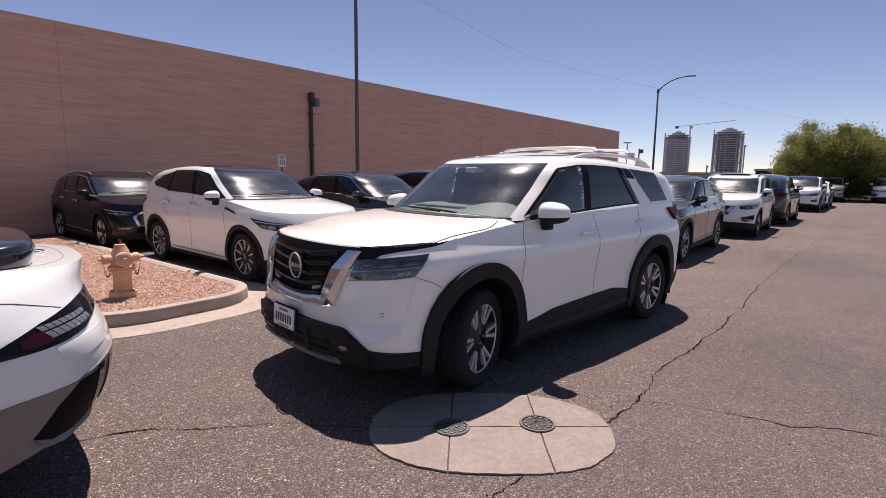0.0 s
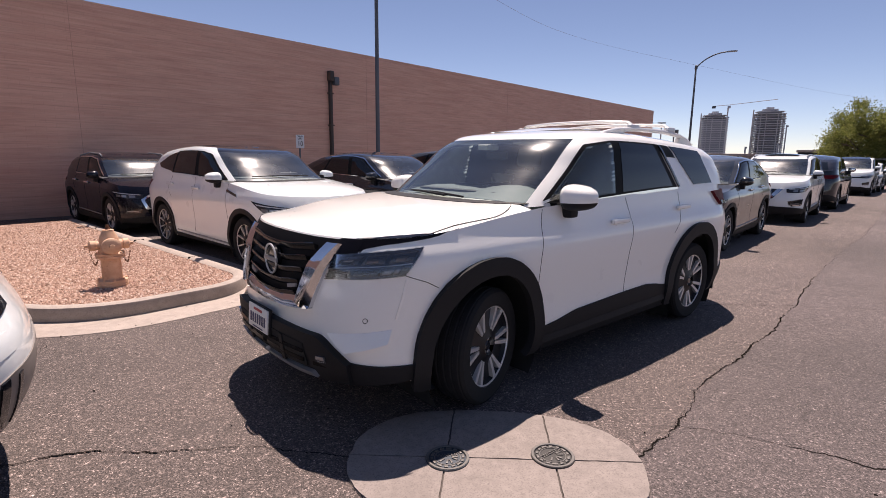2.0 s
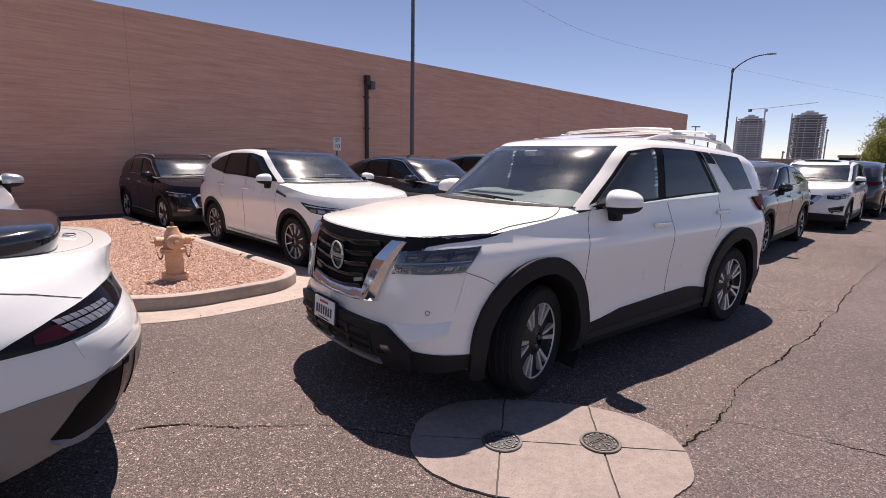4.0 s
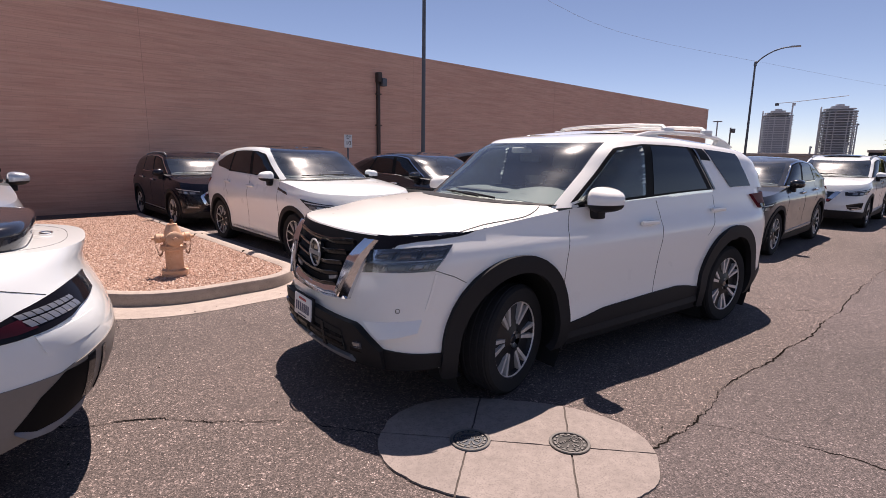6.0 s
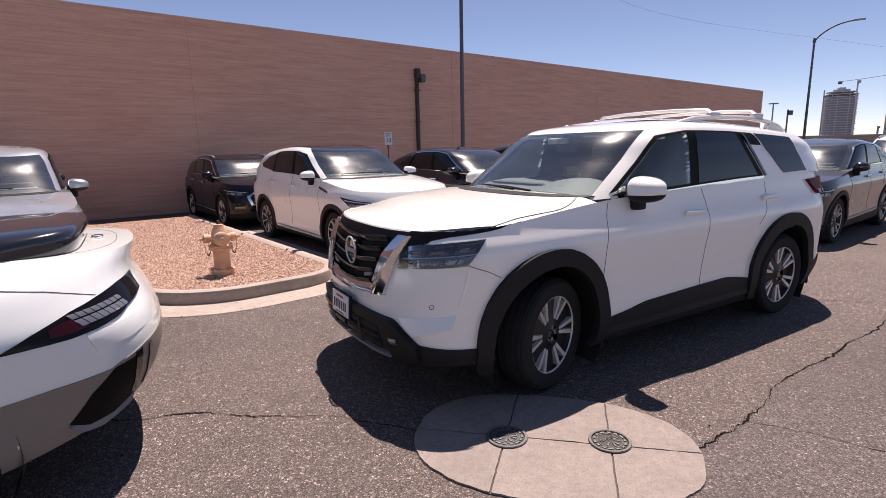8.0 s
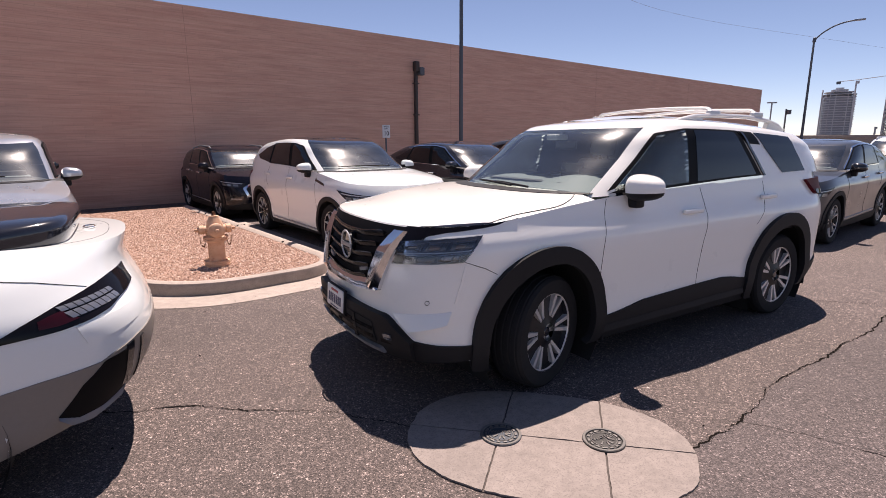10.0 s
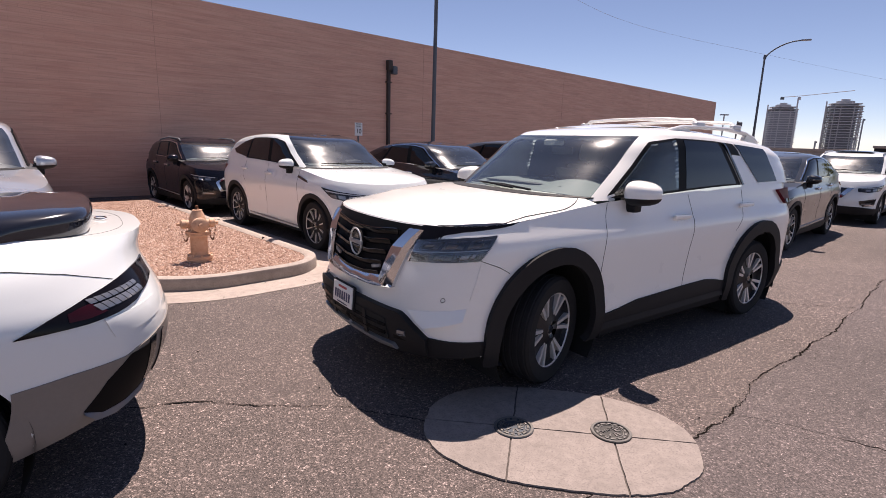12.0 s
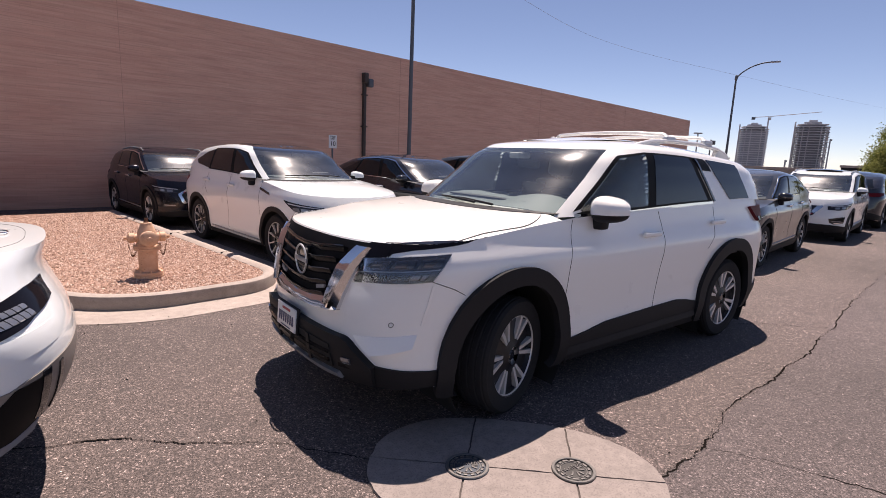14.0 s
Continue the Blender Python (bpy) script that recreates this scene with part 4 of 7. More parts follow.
wall_m = Matrix(((WALL_ALONG.x, 0, WALL_OUT.x, WALL_OUT.x * WALL_N), (WALL_ALONG.y, 0, WALL_OUT.y, WALL_OUT.y * WALL_N), (0, 1, 0, 0), (0, 0, 0, 1)))
wall = part("wall_west", wall_plane(-45, 43.5, 0, WALL_H, 0.3), WALLMAT, None, smooth=0)
wall.matrix_basis = wall_m
tagged(wall, "long windowless building wall of painted reddish-brown slump block", "wall", kind="structure")
end_wall = part("wall_north", box(14, WALL_H, 0.3, (7, WALL_H / 2, -0.15)), WALLMAT, None, smooth=0)
end_wall.matrix_basis = Matrix.Translation(lot(WALL_N - 0.302, 43.2)) @ Matrix(((-WALL_OUT.x, 0, WALL_ALONG.x, 0), (-WALL_OUT.y, 0, WALL_ALONG.y, 0), (0, 1, 0, 0), (0, 0, 0, 1)))
tagged(end_wall, "end wall of the reddish-brown block building", "wall", kind="structure")
roof = part("flat_roof", lot_box(WALL_N - 14.3, WALL_N - 0.31, -45, 43.1, 4.6, 4.8), CONCRETE, None)
tagged(roof, "flat roof behind the wall's parapet", "roof", kind="structure")


def island_outline(grow, steps=14):
    """Round-nosed planting island running out from the wall; grow widens it."""
    n1, a0, a1, r = -5.72 + grow, 1.38 - grow, 3.78 + grow, 1.12 + grow
    pts = [(-13.70, a0)]
    for k in range(steps + 1):
        t = -math.pi / 2 + (math.pi / 2) * k / steps
        pts.append((n1 - r + r * math.cos(t), a0 + r + r * math.sin(t)))
    r2 = 0.72 + grow
    for k in range(steps + 1):
        t = (math.pi / 2) * k / steps
        pts.append((n1 - r2 + r2 * math.cos(t), a1 - r2 + r2 * math.sin(t)))
    pts.append((-13.70, a1))
    return pts


def strip(outer, inner, z0, z1, round_top=0.03):
    """A raised band between two open lines of equal length: a kerb or a gutter."""
    sect = [(0, z0), (0, z1 - round_top), (0.25 * round_top / 0.15, z1 - round_top * 0.25), (round_top / 0.15, z1), (1 - round_top / 0.15, z1), (1, z1 - round_top * 0.6), (1, z0)]
    verts, faces = [], []
    for o, i in zip(outer, inner):
        for f, z in sect:
            n, a = o[0] * (1 - f) + i[0] * f, o[1] * (1 - f) + i[1] * f
            verts.append(lot(n, a, z))
    m = len(sect)
    for k in range(len(outer) - 1):
        for j in range(m - 1):
            faces.append((k * m + j, (k + 1) * m + j, (k + 1) * m + j + 1, k * m + j + 1))
    faces += [tuple(range(m)), tuple((len(outer) - 1) * m + j for j in range(m))[::-1]]
    return verts, faces


kerb = part("kerb", strip(island_outline(0.0), island_outline(-0.15), 0.0, 0.15, 0.045), CONCRETE, None, smooth=50)
tagged(kerb, "weathered concrete kerb round a gravel island", "kerb", kind="structure")
gut_o, gut_i = island_outline(0.42)[1:-1], island_outline(-0.02)[1:-1]
gutter = part("gutter", strip([(-9.0, gut_o[0][1])] + gut_o + [(-11.0, gut_o[-1][1])], [(-9.0, gut_i[0][1])] + gut_i + [(-11.0, gut_i[-1][1])], -0.02, 0.008, 0.004), CONCRETE, None)
tagged(gutter, "flat pale concrete gutter along the kerb", "gutter", kind="structure")
bed = part("gravel_bed", slab_of([tuple(lot(n, a).xy) for n, a in island_outline(-0.14)], 0.02, 0.115), GRAVELBED, None)
tagged(bed, "earth bed of the planting island", "gravel bed", kind="structure")


def stones(count, size, seed):
    rng = random.Random(seed)
    verts, faces = [], []
    octa = [(1, 0, 0), (0, 1, 0), (-1, 0, 0), (0, -1, 0), (0, 0, 0.8), (0.5, 0.5, 0.45), (-0.5, 0.5, 0.5)]
    tri = [(0, 1, 5), (5, 1, 4), (0, 5, 4), (1, 2, 6), (1, 6, 4), (6, 2, 4), (2, 3, 4), (3, 0, 4)]
    made = 0
    while made < count:
        near = rng.random() < 0.75
        n = rng.uniform(-10.2, -5.88) if near else rng.uniform(-13.66, -10.2)
        a = rng.uniform(1.55, 3.62)
        d = 0
        for (cn, ca, r) in ((-6.84, 2.50, 0.96), (-6.44, 3.06, 0.56)):
            if n > cn and ((ca == 2.50 and a < ca) or (ca == 3.06 and a > ca)) and math.hypot(n - cn, a - ca) > r:
                d = 1
        if d:
            continue
        made += 1
        s = size * rng.uniform(0.55, 1.5)
        p = lot(n, a, 0.112 + rng.uniform(-0.004, 0.008))
        t = rng.uniform(0, 6.3)
        c, q = math.cos(t), math.sin(t)
        sx, sy, sz = rng.uniform(0.7, 1.3), rng.uniform(0.6, 1.1), rng.uniform(0.6, 1.2)
        o = len(verts)
        tilt = rng.uniform(-0.4, 0.4)
        for x, y, z in octa:
            x, y, z = x * sx * s, y * sy * s, (z * sz + tilt * x) * s
            verts.append((p.x + x * c - y * q, p.y + x * q + y * c, p.z + z))
        faces += [tuple(k + o for k in f) for f in tri]
    return verts, faces


tagged(part("gravel", stones(36000, 0.0148, 3), GRAVEL, None, smooth=0), "loose pink granite gravel on the island", "gravel", kind="stuff")


# ---- pad and cracks ----
def pad_pieces():
    cx, cy, hx, hy = 0.31, 3.15, 0.775, 0.525
    inside = lambda x, y: (abs((x - cx) / hx)) ** 2.5 + (abs((y - cy) / hy)) ** 2.3 < 1
    edge = [(cx + hx * math.copysign(abs(math.cos(t)) ** (2 / 2.5), math.cos(t)), cy + hy * math.copysign(abs(math.sin(t)) ** (2 / 2.3), math.sin(t)))
            for t in [2 * math.pi * k / 160 for k in range(160)]]
    edge = [(x + 0.010 * noise.noise((x * 9, y * 9, 0)) + 0.006 * noise.noise((x * 40, y * 40, 3)), y + 0.010 * noise.noise((x * 9, y * 9, 7)) + 0.006 * noise.noise((x * 40, y * 40, 9))) for x, y in edge]
    base = part("concrete_pad", slab_of([(cx + (x - cx) * 1.006, cy + (y - cy) * 1.006) for x, y in edge], -0.02, 0.004), PADJOINT, None)
    tagged(base, "oval concrete pad set in asphalt with two round water covers", "pad", kind="structure")
    lines_x = [lambda y: 0.055 + 0.02 * (y - 3.15), lambda y: 0.625 - 0.02 * (y - 3.15)]
    line_y = lambda x: 3.155 + 0.05 * (x - 0.3)
    for i in range(3):
        for j in range(2):
            pts = []
            g = 0.005
            for x, y in edge:
                lo = lines_x[i - 1](y) + g if i > 0 else -9
                hi = lines_x[i](y) - g if i < 2 else 9
                ok_y = y > line_y(x) + g if j else y < line_y(x) - g
                if lo < x < hi and ok_y:
                    pts.append((x, y))
            corners = []
            for k in ([i - 1] if i > 0 else []) + ([i] if i < 2 else []):
                x0 = lines_x[k](3.155)
                sgn = 1 if k == i - 1 else -1
                corners.append((x0 + sgn * g, line_y(x0) + (g if j else -g)))
            for k in ([i - 1] if i > 0 else []) + ([i] if i < 2 else []):
                ys = [y for _, y in edge]
                sgn = 1 if k == i - 1 else -1
                y = 3.155
                while inside(lines_x[k](y) + sgn * g, y):
                    y += 0.004 if j else -0.004
                corners.append((lines_x[k](y) + sgn * g, y))
            if i == 0 or i == 2:
                x = 0.31
                while inside(x, line_y(x) + (g if j else -g)):
                    x += -0.004 if i == 0 else 0.004
                corners.append((x, line_y(x) + (g if j else -g)))
            pts += corners
            wob = lambda p, q: 0.006 * noise.noise((p * 11, q * 7, 5)) + 0.004 * noise.noise((p * 45, q * 31, 2))
            for k in ([i - 1] if i > 0 else []) + ([i] if i < 2 else []):
                sgn = 1 if k == i - 1 else -1
                y = 3.155
                while inside(lines_x[k](y) + sgn * g, y):
                    if abs(y - line_y(lines_x[k](y))) > 0.03:
                        pts.append((lines_x[k](y) + sgn * g + wob(k + 3, y), y))
                    y += 0.03 if j else -0.03
            x = (lines_x[i - 1](3.155) if i > 0 else -0.44) + 0.03
            while x < (lines_x[i](3.155) if i < 2 else 1.05) - 0.03:
                y = line_y(x) + (g if j else -g)
                if inside(x, y):
                    pts.append((x, y + wob(x, 1 + j)))
                x += 0.03
            mx, my = sum(p[0] for p in pts) / len(pts), sum(p[1] for p in pts) / len(pts)
            pts.sort(key=lambda p: math.atan2(p[1] - my, p[0] - mx))
            bm = bmesh.new()
            vs = [bm.verts.new((x, y, 0.013)) for x, y in pts]
            face = bm.faces.new(vs)
            low = bmesh.ops.extrude_face_region(bm, geom=[face])
            for v in low["geom"]:
                if isinstance(v, bmesh.types.BMVert):
                    v.co.z = -0.01
            part("panel", bm, SLAB, base, smooth=20)


def text_mesh(body, size, depth=0.002):
    cu = bpy.data.curves.new("writing", "FONT")
    cu.body, cu.size, cu.extrude, cu.align_x, cu.align_y = body, size, depth, "CENTER", "CENTER"
    ob = bpy.data.objects.new("writing", cu)
    me = bpy.data.meshes.new_from_object(ob)
    bpy.data.objects.remove(ob)
    return me


def water_cover(x, y, turn, material):
    c = part("water_cover", lathe([(0.0001, 0.018), (0.092, 0.018), (0.093, 0.014), (0.1, 0.014), (0.101, 0.020), (0.116, 0.020), (0.118, 0.0)], 48), material, None)
    c.matrix_basis = pose(x, y, 0, 0, 0, turn)
    tagged(c, "round cast-iron water meter cover in a concrete pad", "cover", "water covers on the pad")
    part("ring", lathe([(0.099, 0.0195), (0.101, 0.0235), (0.113, 0.0235), (0.1145, 0.0195)], 48), IRONPALE, c)
    part("ring", lathe([(0.066, 0.0175), (0.067, 0.0215), (0.071, 0.0215), (0.072, 0.0175)], 40), IRONPALE, c)
    for k in range(14):
        lug = part("lug", box(0.013, 0.020 if k % 3 else 0.030, 0.006, (0.083, 0, 0.0205), 0.001), IRONPALE, c)
        lug.matrix_basis = Matrix.Rotation(2 * math.pi * k / 14, 4, "Z")
    for k in range(5):
        bar = part("lug", box(0.034, 0.009, 0.006, (0.040, 0.006 * (k % 2), 0.0205), 0.001), IRONPALE, c)
        bar.matrix_basis = Matrix.Rotation(math.pi + math.pi * (k + 0.5) / 5, 4, "Z") @ Matrix.Rotation(radians(18), 4, "Z")
    me = text_mesh("WATER", 0.034, 0.003)
    me.materials.append(IRONPALE)
    t = new("lettering", me)
    t.parent = c
    t.location = (0, 0.018, 0.020)
    return c


pad_pieces()
water_cover(0.062, 3.130, 12, IRONBLUE)
water_cover(0.622, 3.205, 40, IRON)


def crack(points, width, seed, label="jagged dark crack in the asphalt"):
    """A thin unbroken crack along a line: it wanders in small steps and its edges crumble."""
    rng = random.Random(seed)
    pts = []
    for a, b in zip(points, points[1:]):
        a, b = Vector(a), Vector(b)
        n = max(2, int((b - a).length / 0.012))
        for k in range(n):
            pts.append(a.lerp(b, k / n))
    pts.append(Vector(points[-1]))
    verts, faces = [], []
    slow, fast, wide = 0.0, 0.0, 0.6
    for i, p in enumerate(pts):
        d = (pts[min(i + 1, len(pts) - 1)] - pts[max(0, i - 1)]).normalized()
        q = Vector((-d.y, d.x))
        slow = 0.96 * slow + rng.uniform(-0.006, 0.006)
        fast = 0.6 * fast + rng.uniform(-0.005, 0.005)
        wide = min(1.9, max(0.25, wide + rng.uniform(-0.32, 0.32)))
        here = width * min(1.0, max(0.45, 1.35 - p.length / 14))
        for s in (-1, 1):
            c = p + q * (slow + fast + s * here * (wide + rng.uniform(0, 0.25)) / 2)
            verts.append((c.x, c.y, 0.005))
    for i in range(len(pts) - 1):
        faces.append((2 * i, 2 * i + 1, 2 * i + 3, 2 * i + 2))
    return tagged(part("crack", (verts, faces), CRACK, None, smooth=0), label, "crack", kind="structure")


MAIN_CRACK = [(1.05, 3.23), (1.114, 3.292), (1.408, 3.604), (1.732, 4.123), (2.234, 4.698), (2.961, 5.536), (4.252, 7.266), (6.053, 9.592), (8.262, 12.17), (12.94, 18.12), (19.0, 25.6), (27.0, 35.0)]
LOW_CRACK = [(0.475, 2.66), (0.43, 2.58), (0.316, 2.428), (0.22, 2.25), (0.16, 2.05), (0.0, 1.8)]
crack(MAIN_CRACK, 0.0085, 1)
crack([(1.408, 3.604), (1.736, 3.547), (2.118, 3.411), (2.306, 3.283), (2.582, 3.259), (2.823, 3.161), (3.6, 2.9)], 0.006, 2)
crack([(-2.5, 2.78), (-2.168, 2.87), (-1.895, 3.019), (-1.451, 3.071), (-1.151, 3.147), (-0.991, 3.17), (-0.45, 3.12)], 0.0065, 3)
crack(LOW_CRACK, 0.006, 4)
crack([(2.62, 6.30), (2.86, 6.387), (3.5, 6.42), (4.263, 6.406), (5.336, 6.298), (8, 6.4)], 0.006, 5)
crack([(-1.45, 5.35), (-1.75, 5.6), (-2.15, 5.75)], 0.006, 6)

# the finer, greyer surface on the lane's side of the crack
lane = LOW_CRACK[::-1] + [(0.9, 2.75), (1.03, 3.0)] + MAIN_CRACK + [(60.0, 60.0), (60.0, -20.0), (0.0, -20.0)]
bm = bmesh.new()
bm.faces.new([bm.verts.new((x, y, 0.003)) for x, y in lane])
bmesh.ops.triangulate(bm, faces=bm.faces[:])
tagged(part("lane_surface", bm, ASPHALT_SMOOTH, None, smooth=0), "finer grey asphalt of the driving lane beside the crack", "pavement", kind="structure")


# ---- fixtures on and by the wall ----
def downpipe():
    p = new("downpipe")
    p.matrix_basis = Matrix.Translation(lot(WALL_N, 12.2)) @ Matrix.Rotation(math.atan2(WALL_ALONG.y, WALL_ALONG.x), 4, "Z")
    tagged(p, "dark brown rain downpipe with a box head on the wall", "downpipe")
    part("pipe", box(0.11, 0.12, 4.3, (0, -0.062, 2.15), 0.02), BROWNSTEEL, p)
    part("head_box", box(0.17, 0.20, 0.34, (0, -0.102, 4.28), 0.02), BROWNSTEEL, p)
    part("flood_lamp", box(0.20, 0.18, 0.28, (0.18, -0.15, 4.12), 0.03), STEELGREY, p)
    for z in (1.2, 2.6, 3.7):
        part("bracket", box(0.22, 0.13, 0.04, (0, -0.066, z), 0.005), BROWNSTEEL, p)


downpipe()


def speed_sign():
    s = new("speed_sign")
    s.matrix_basis = Matrix.Translation(lot(WALL_N + 0.9, 10.32)) @ Matrix.Rotation(math.atan2(WALL_ALONG.y, WALL_ALONG.x), 4, "Z")
    tagged(s, "small white speed limit sign on a thin post by the wall", "sign")
    part("post", box(0.05, 0.03, 2.15, (0, 0, 1.075), 0.005), STEELGREY, s)
    b = part("board", box(0.30, 0.012, 0.42, (0, -0.024, 1.98), 0.004), SIGNWHITE, s)
    for body, size, z in (("SPEED", 0.075, 2.135), ("LIMIT", 0.075, 2.065), ("10", 0.21, 1.91)):
        me = text_mesh(body, size)
        me.materials.append(SIGNBLACK)
        t = new("lettering", me)
        t.parent = b
        t.matrix_basis = pose(0, -0.033, z, 90, 0, 0)


speed_sign()


def light_pole():
    p = new("light_pole")
    eye = Vector((0.057, -0.007, 0))
    d = Vector((math.sin(radians(-10.75)), math.cos(radians(-10.75)), 0))
    p.location = eye + d * 19.2
    tagged(p, "tall slim grey steel light pole before the wall", "light pole")
    part("shaft", tube([(0, 0, 0.5), (0, 0, 5), (0, 0, 9.2)], lambda f: 0.075 - 0.02 * f, 14), STEELGREY, p)
    part("base", lathe([(0.0001, 0.62), (0.24, 0.6), (0.25, 0.55), (0.25, 0.0)], 24), CONCRETE, p)
    part("lamp_head", box(0.5, 0.3, 0.14, (0.3, 0, 9.2), 0.04), STEELGREY, p)


light_pole()


def street_lamp():
    p = new("street_lamp")
    eye = Vector((0.057, -0.007, 0))
    d = Vector((math.sin(radians(20.25)), math.cos(radians(20.25)), 0))
    p.location = eye + d * 45
    p.rotation_euler = (0, 0, radians(-22))
    tagged(p, "tall grey street lamp with a curved arm", "street lamp")
    part("pole", tube([(0, 0, 0), (0, 0, 4), (0, 0, 8.2)], lambda f: 0.095 - 0.035 * f, 12), STEELGREY, p)
    part("arm", tube([(2.05 * k / 12, 0, 8.1 + 1.05 * math.sin(math.pi / 2 * (k / 12) ** 0.75)) for k in range(13)], 0.045, 8), STEELGREY, p)
    part("lamp_head", box(0.62, 0.22, 0.10, (2.28, 0, 9.16), 0.04), SATIN, p)
    part("cap", lathe([(0.0001, 8.37), (0.07, 8.33), (0.1, 8.15), (0.1, 8.05)], 12), STEELGREY, p)


street_lamp()


# ---- distance ----
def tower(az, dist, wide, high, floors, clad, label):
    """A tower shell with rounded corners: slabs, columns between them, a core, a hoist on one flank; clad closes the lower share of the front."""
    t = new("tower_block")
    d = Vector((math.sin(radians(az)), math.cos(radians(az)), 0))
    t.matrix_basis = Matrix.Translation(d * dist) @ Matrix.Rotation(radians(-az + 12), 4, "Z")
    tagged(t, label, "tower")

    def plan(w, n=36):
        p = lambda v: math.copysign(abs(v) ** 0.62, v)
        return [(w / 2 * p(math.cos(2 * math.pi * k / n)), w / 2 * p(math.sin(2 * math.pi * k / n))) for k in range(n)]
    fh = high / floors
    part("core", slab_of(plan(wide * 0.72), 0, high), TOWERDARK, t, smooth=30)
    for k in range(floors):
        w = wide * (0.90 if k == floors - 1 else 1.0 if k % 2 else 1.02)
        part("floor_slab", slab_of(plan(w), (k + 1) * fh - fh * 0.15, (k + 1) * fh + fh * 0.13), TOWER, t, smooth=30)
    for k, (x, y) in enumerate(plan(wide * 0.93, 14)):
        part("column", box(0.9, 0.9, high - fh, (x, y, (high - fh) / 2)), TOWER, t)
    if clad:
        part("cladding", slab_of(plan(wide * 0.955), 0, high * clad), TOWERGLASS, t, smooth=30)
    part("roof_house", slab_of(plan(wide * 0.5, 20), high, high + fh * 1.1), TOWERDARK, t, smooth=30)
    part("roof_house", slab_of(plan(wide * 0.25, 12), high + fh, high + fh * 1.9), TOWER, t, smooth=30)
    part("hoist", box(1.4, 1.4, high + 3, (-wide * 0.54, -wide * 0.1, (high + 3) / 2)), CRANEMAT, t)
    return t


TOWERGLASS = plain("tower_grey_glazing", (0.26, 0.27, 0.30), 0.35, 0, 0.25, 0.15)
tower(22.35, 800, 32, 57.0, 20, 0.9, "concrete tower block under construction with glazed front, far away")
tower(26.8, 800, 35, 60.0, 20, 0, "bare concrete tower under construction, far away")


def crane():
    c = new("tower_crane")
    az = 23.4
    d = Vector((math.sin(radians(az)), math.cos(radians(az)), 0))
    c.matrix_basis = Matrix.Translation(d * 760) @ Matrix.Rotation(radians(-az), 4, "Z")
    tagged(c, "white tower crane beside the towers, far away", "crane")
    part("mast", box(1.6, 1.6, 66, (0, 0, 33)), CRANEMAT, c)
    part("jib", tube([(-17, 0, 66), (0, 0, 67), (52, 0, 72)], 0.40, 6), CRANEMAT, c)
    part("counterweight", box(4, 2, 3, (-16, 0, 64.8)), STEELGREY, c)
    part("cab", box(2.4, 2.4, 3, (1.5, 0, 64.5)), CRANEMAT, c)


crane()


def tree(at, high, wide, seed, label, leaves=16000):
    rng = random.Random(seed)
    t = new("tree")
    t.location = (at[0], at[1], 0)
    tagged(t, label, "tree")
    limbs, tips = [], []

    def grow(p, d, length, r, depth):
        q = p + d * length
        mid = p.lerp(q, 0.5) + Vector((rng.uniform(-1, 1), rng.uniform(-1, 1), 0)) * length * 0.07
        limbs.append(tube([p, mid, q], lambda f: r * (1 - 0.4 * f), 6))
        if depth == 0:
            tips.append(q)
            return
        if depth < 3:
            tips.append(q)
        for k in range(rng.choice((2, 3, 3))):
            nd = (d + Vector((rng.uniform(-1, 1), rng.uniform(-1, 1), rng.uniform(-0.35, 0.7))) * 0.75).normalized()
            grow(q, nd, length * rng.uniform(0.62, 0.85), r * 0.6, depth - 1)
    for k in range(5):
        a = 2 * math.pi * k / 5 + rng.uniform(-0.4, 0.4)
        grow(Vector((0.25 * math.cos(a), 0.25 * math.sin(a), 0)), Vector((0.65 * math.cos(a), 0.65 * math.sin(a), 1)).normalized(), high * 0.27, 0.16, 4)
    part("trunk", joined(*limbs), BARK, t)
    verts, faces = [], []
    zmax = max(p.z for p in tips)
    rmax = max(p.xy.length for p in tips)
    clumps = []
    for k in range(leaves // 800):
        c = rng.choice(tips)
        c = Vector((c.x * wide / 2 / rmax, c.y * wide / 2 / rmax, c.z * (high - 0.6) / zmax))
        c = c + Vector((rng.gauss(0, 0.42), rng.gauss(0, 0.42), rng.gauss(-0.1, 0.42)))
        if rng.random() < 0.45:
            c = Vector((c.x, c.y, c.z * rng.uniform(0.12, 0.95)))
        clumps.append((c, rng.uniform(0.22, 0.50)))
    for k in range(leaves):
        c, spread = rng.choice(clumps)
        c = c + Vector((rng.gauss(0, spread), rng.gauss(0, spread), rng.gauss(0, spread * 0.8)))
        if c.z < 0.1:
            c.z = rng.uniform(0.1, 1.2)
        s = rng.uniform(0.035, 0.075)
        n = Vector((rng.gauss(0, 1), rng.gauss(0, 1), rng.gauss(0, 1))).normalized()
        a = n.orthogonal().normalized() * s
        b = n.cross(a) * rng.uniform(0.5, 0.9)
        o = len(verts)
        verts += [c - a - b * 0.3, c + b - a * 0.2, c + a + b * 0.2, c - b + a * 0.2]
        faces.append((o, o + 1, o + 2, o + 3))
    part("crown", (verts, faces), LEAF, t, smooth=0)
    return t


tree((28.3, 40.2), 5.5, 7.6, 5, "broad olive-green desert tree with drooping foliage", 150000)
tree((35.2, 42.6), 4.0, 7.5, 8, "olive-green desert tree behind parked cars", 95000)


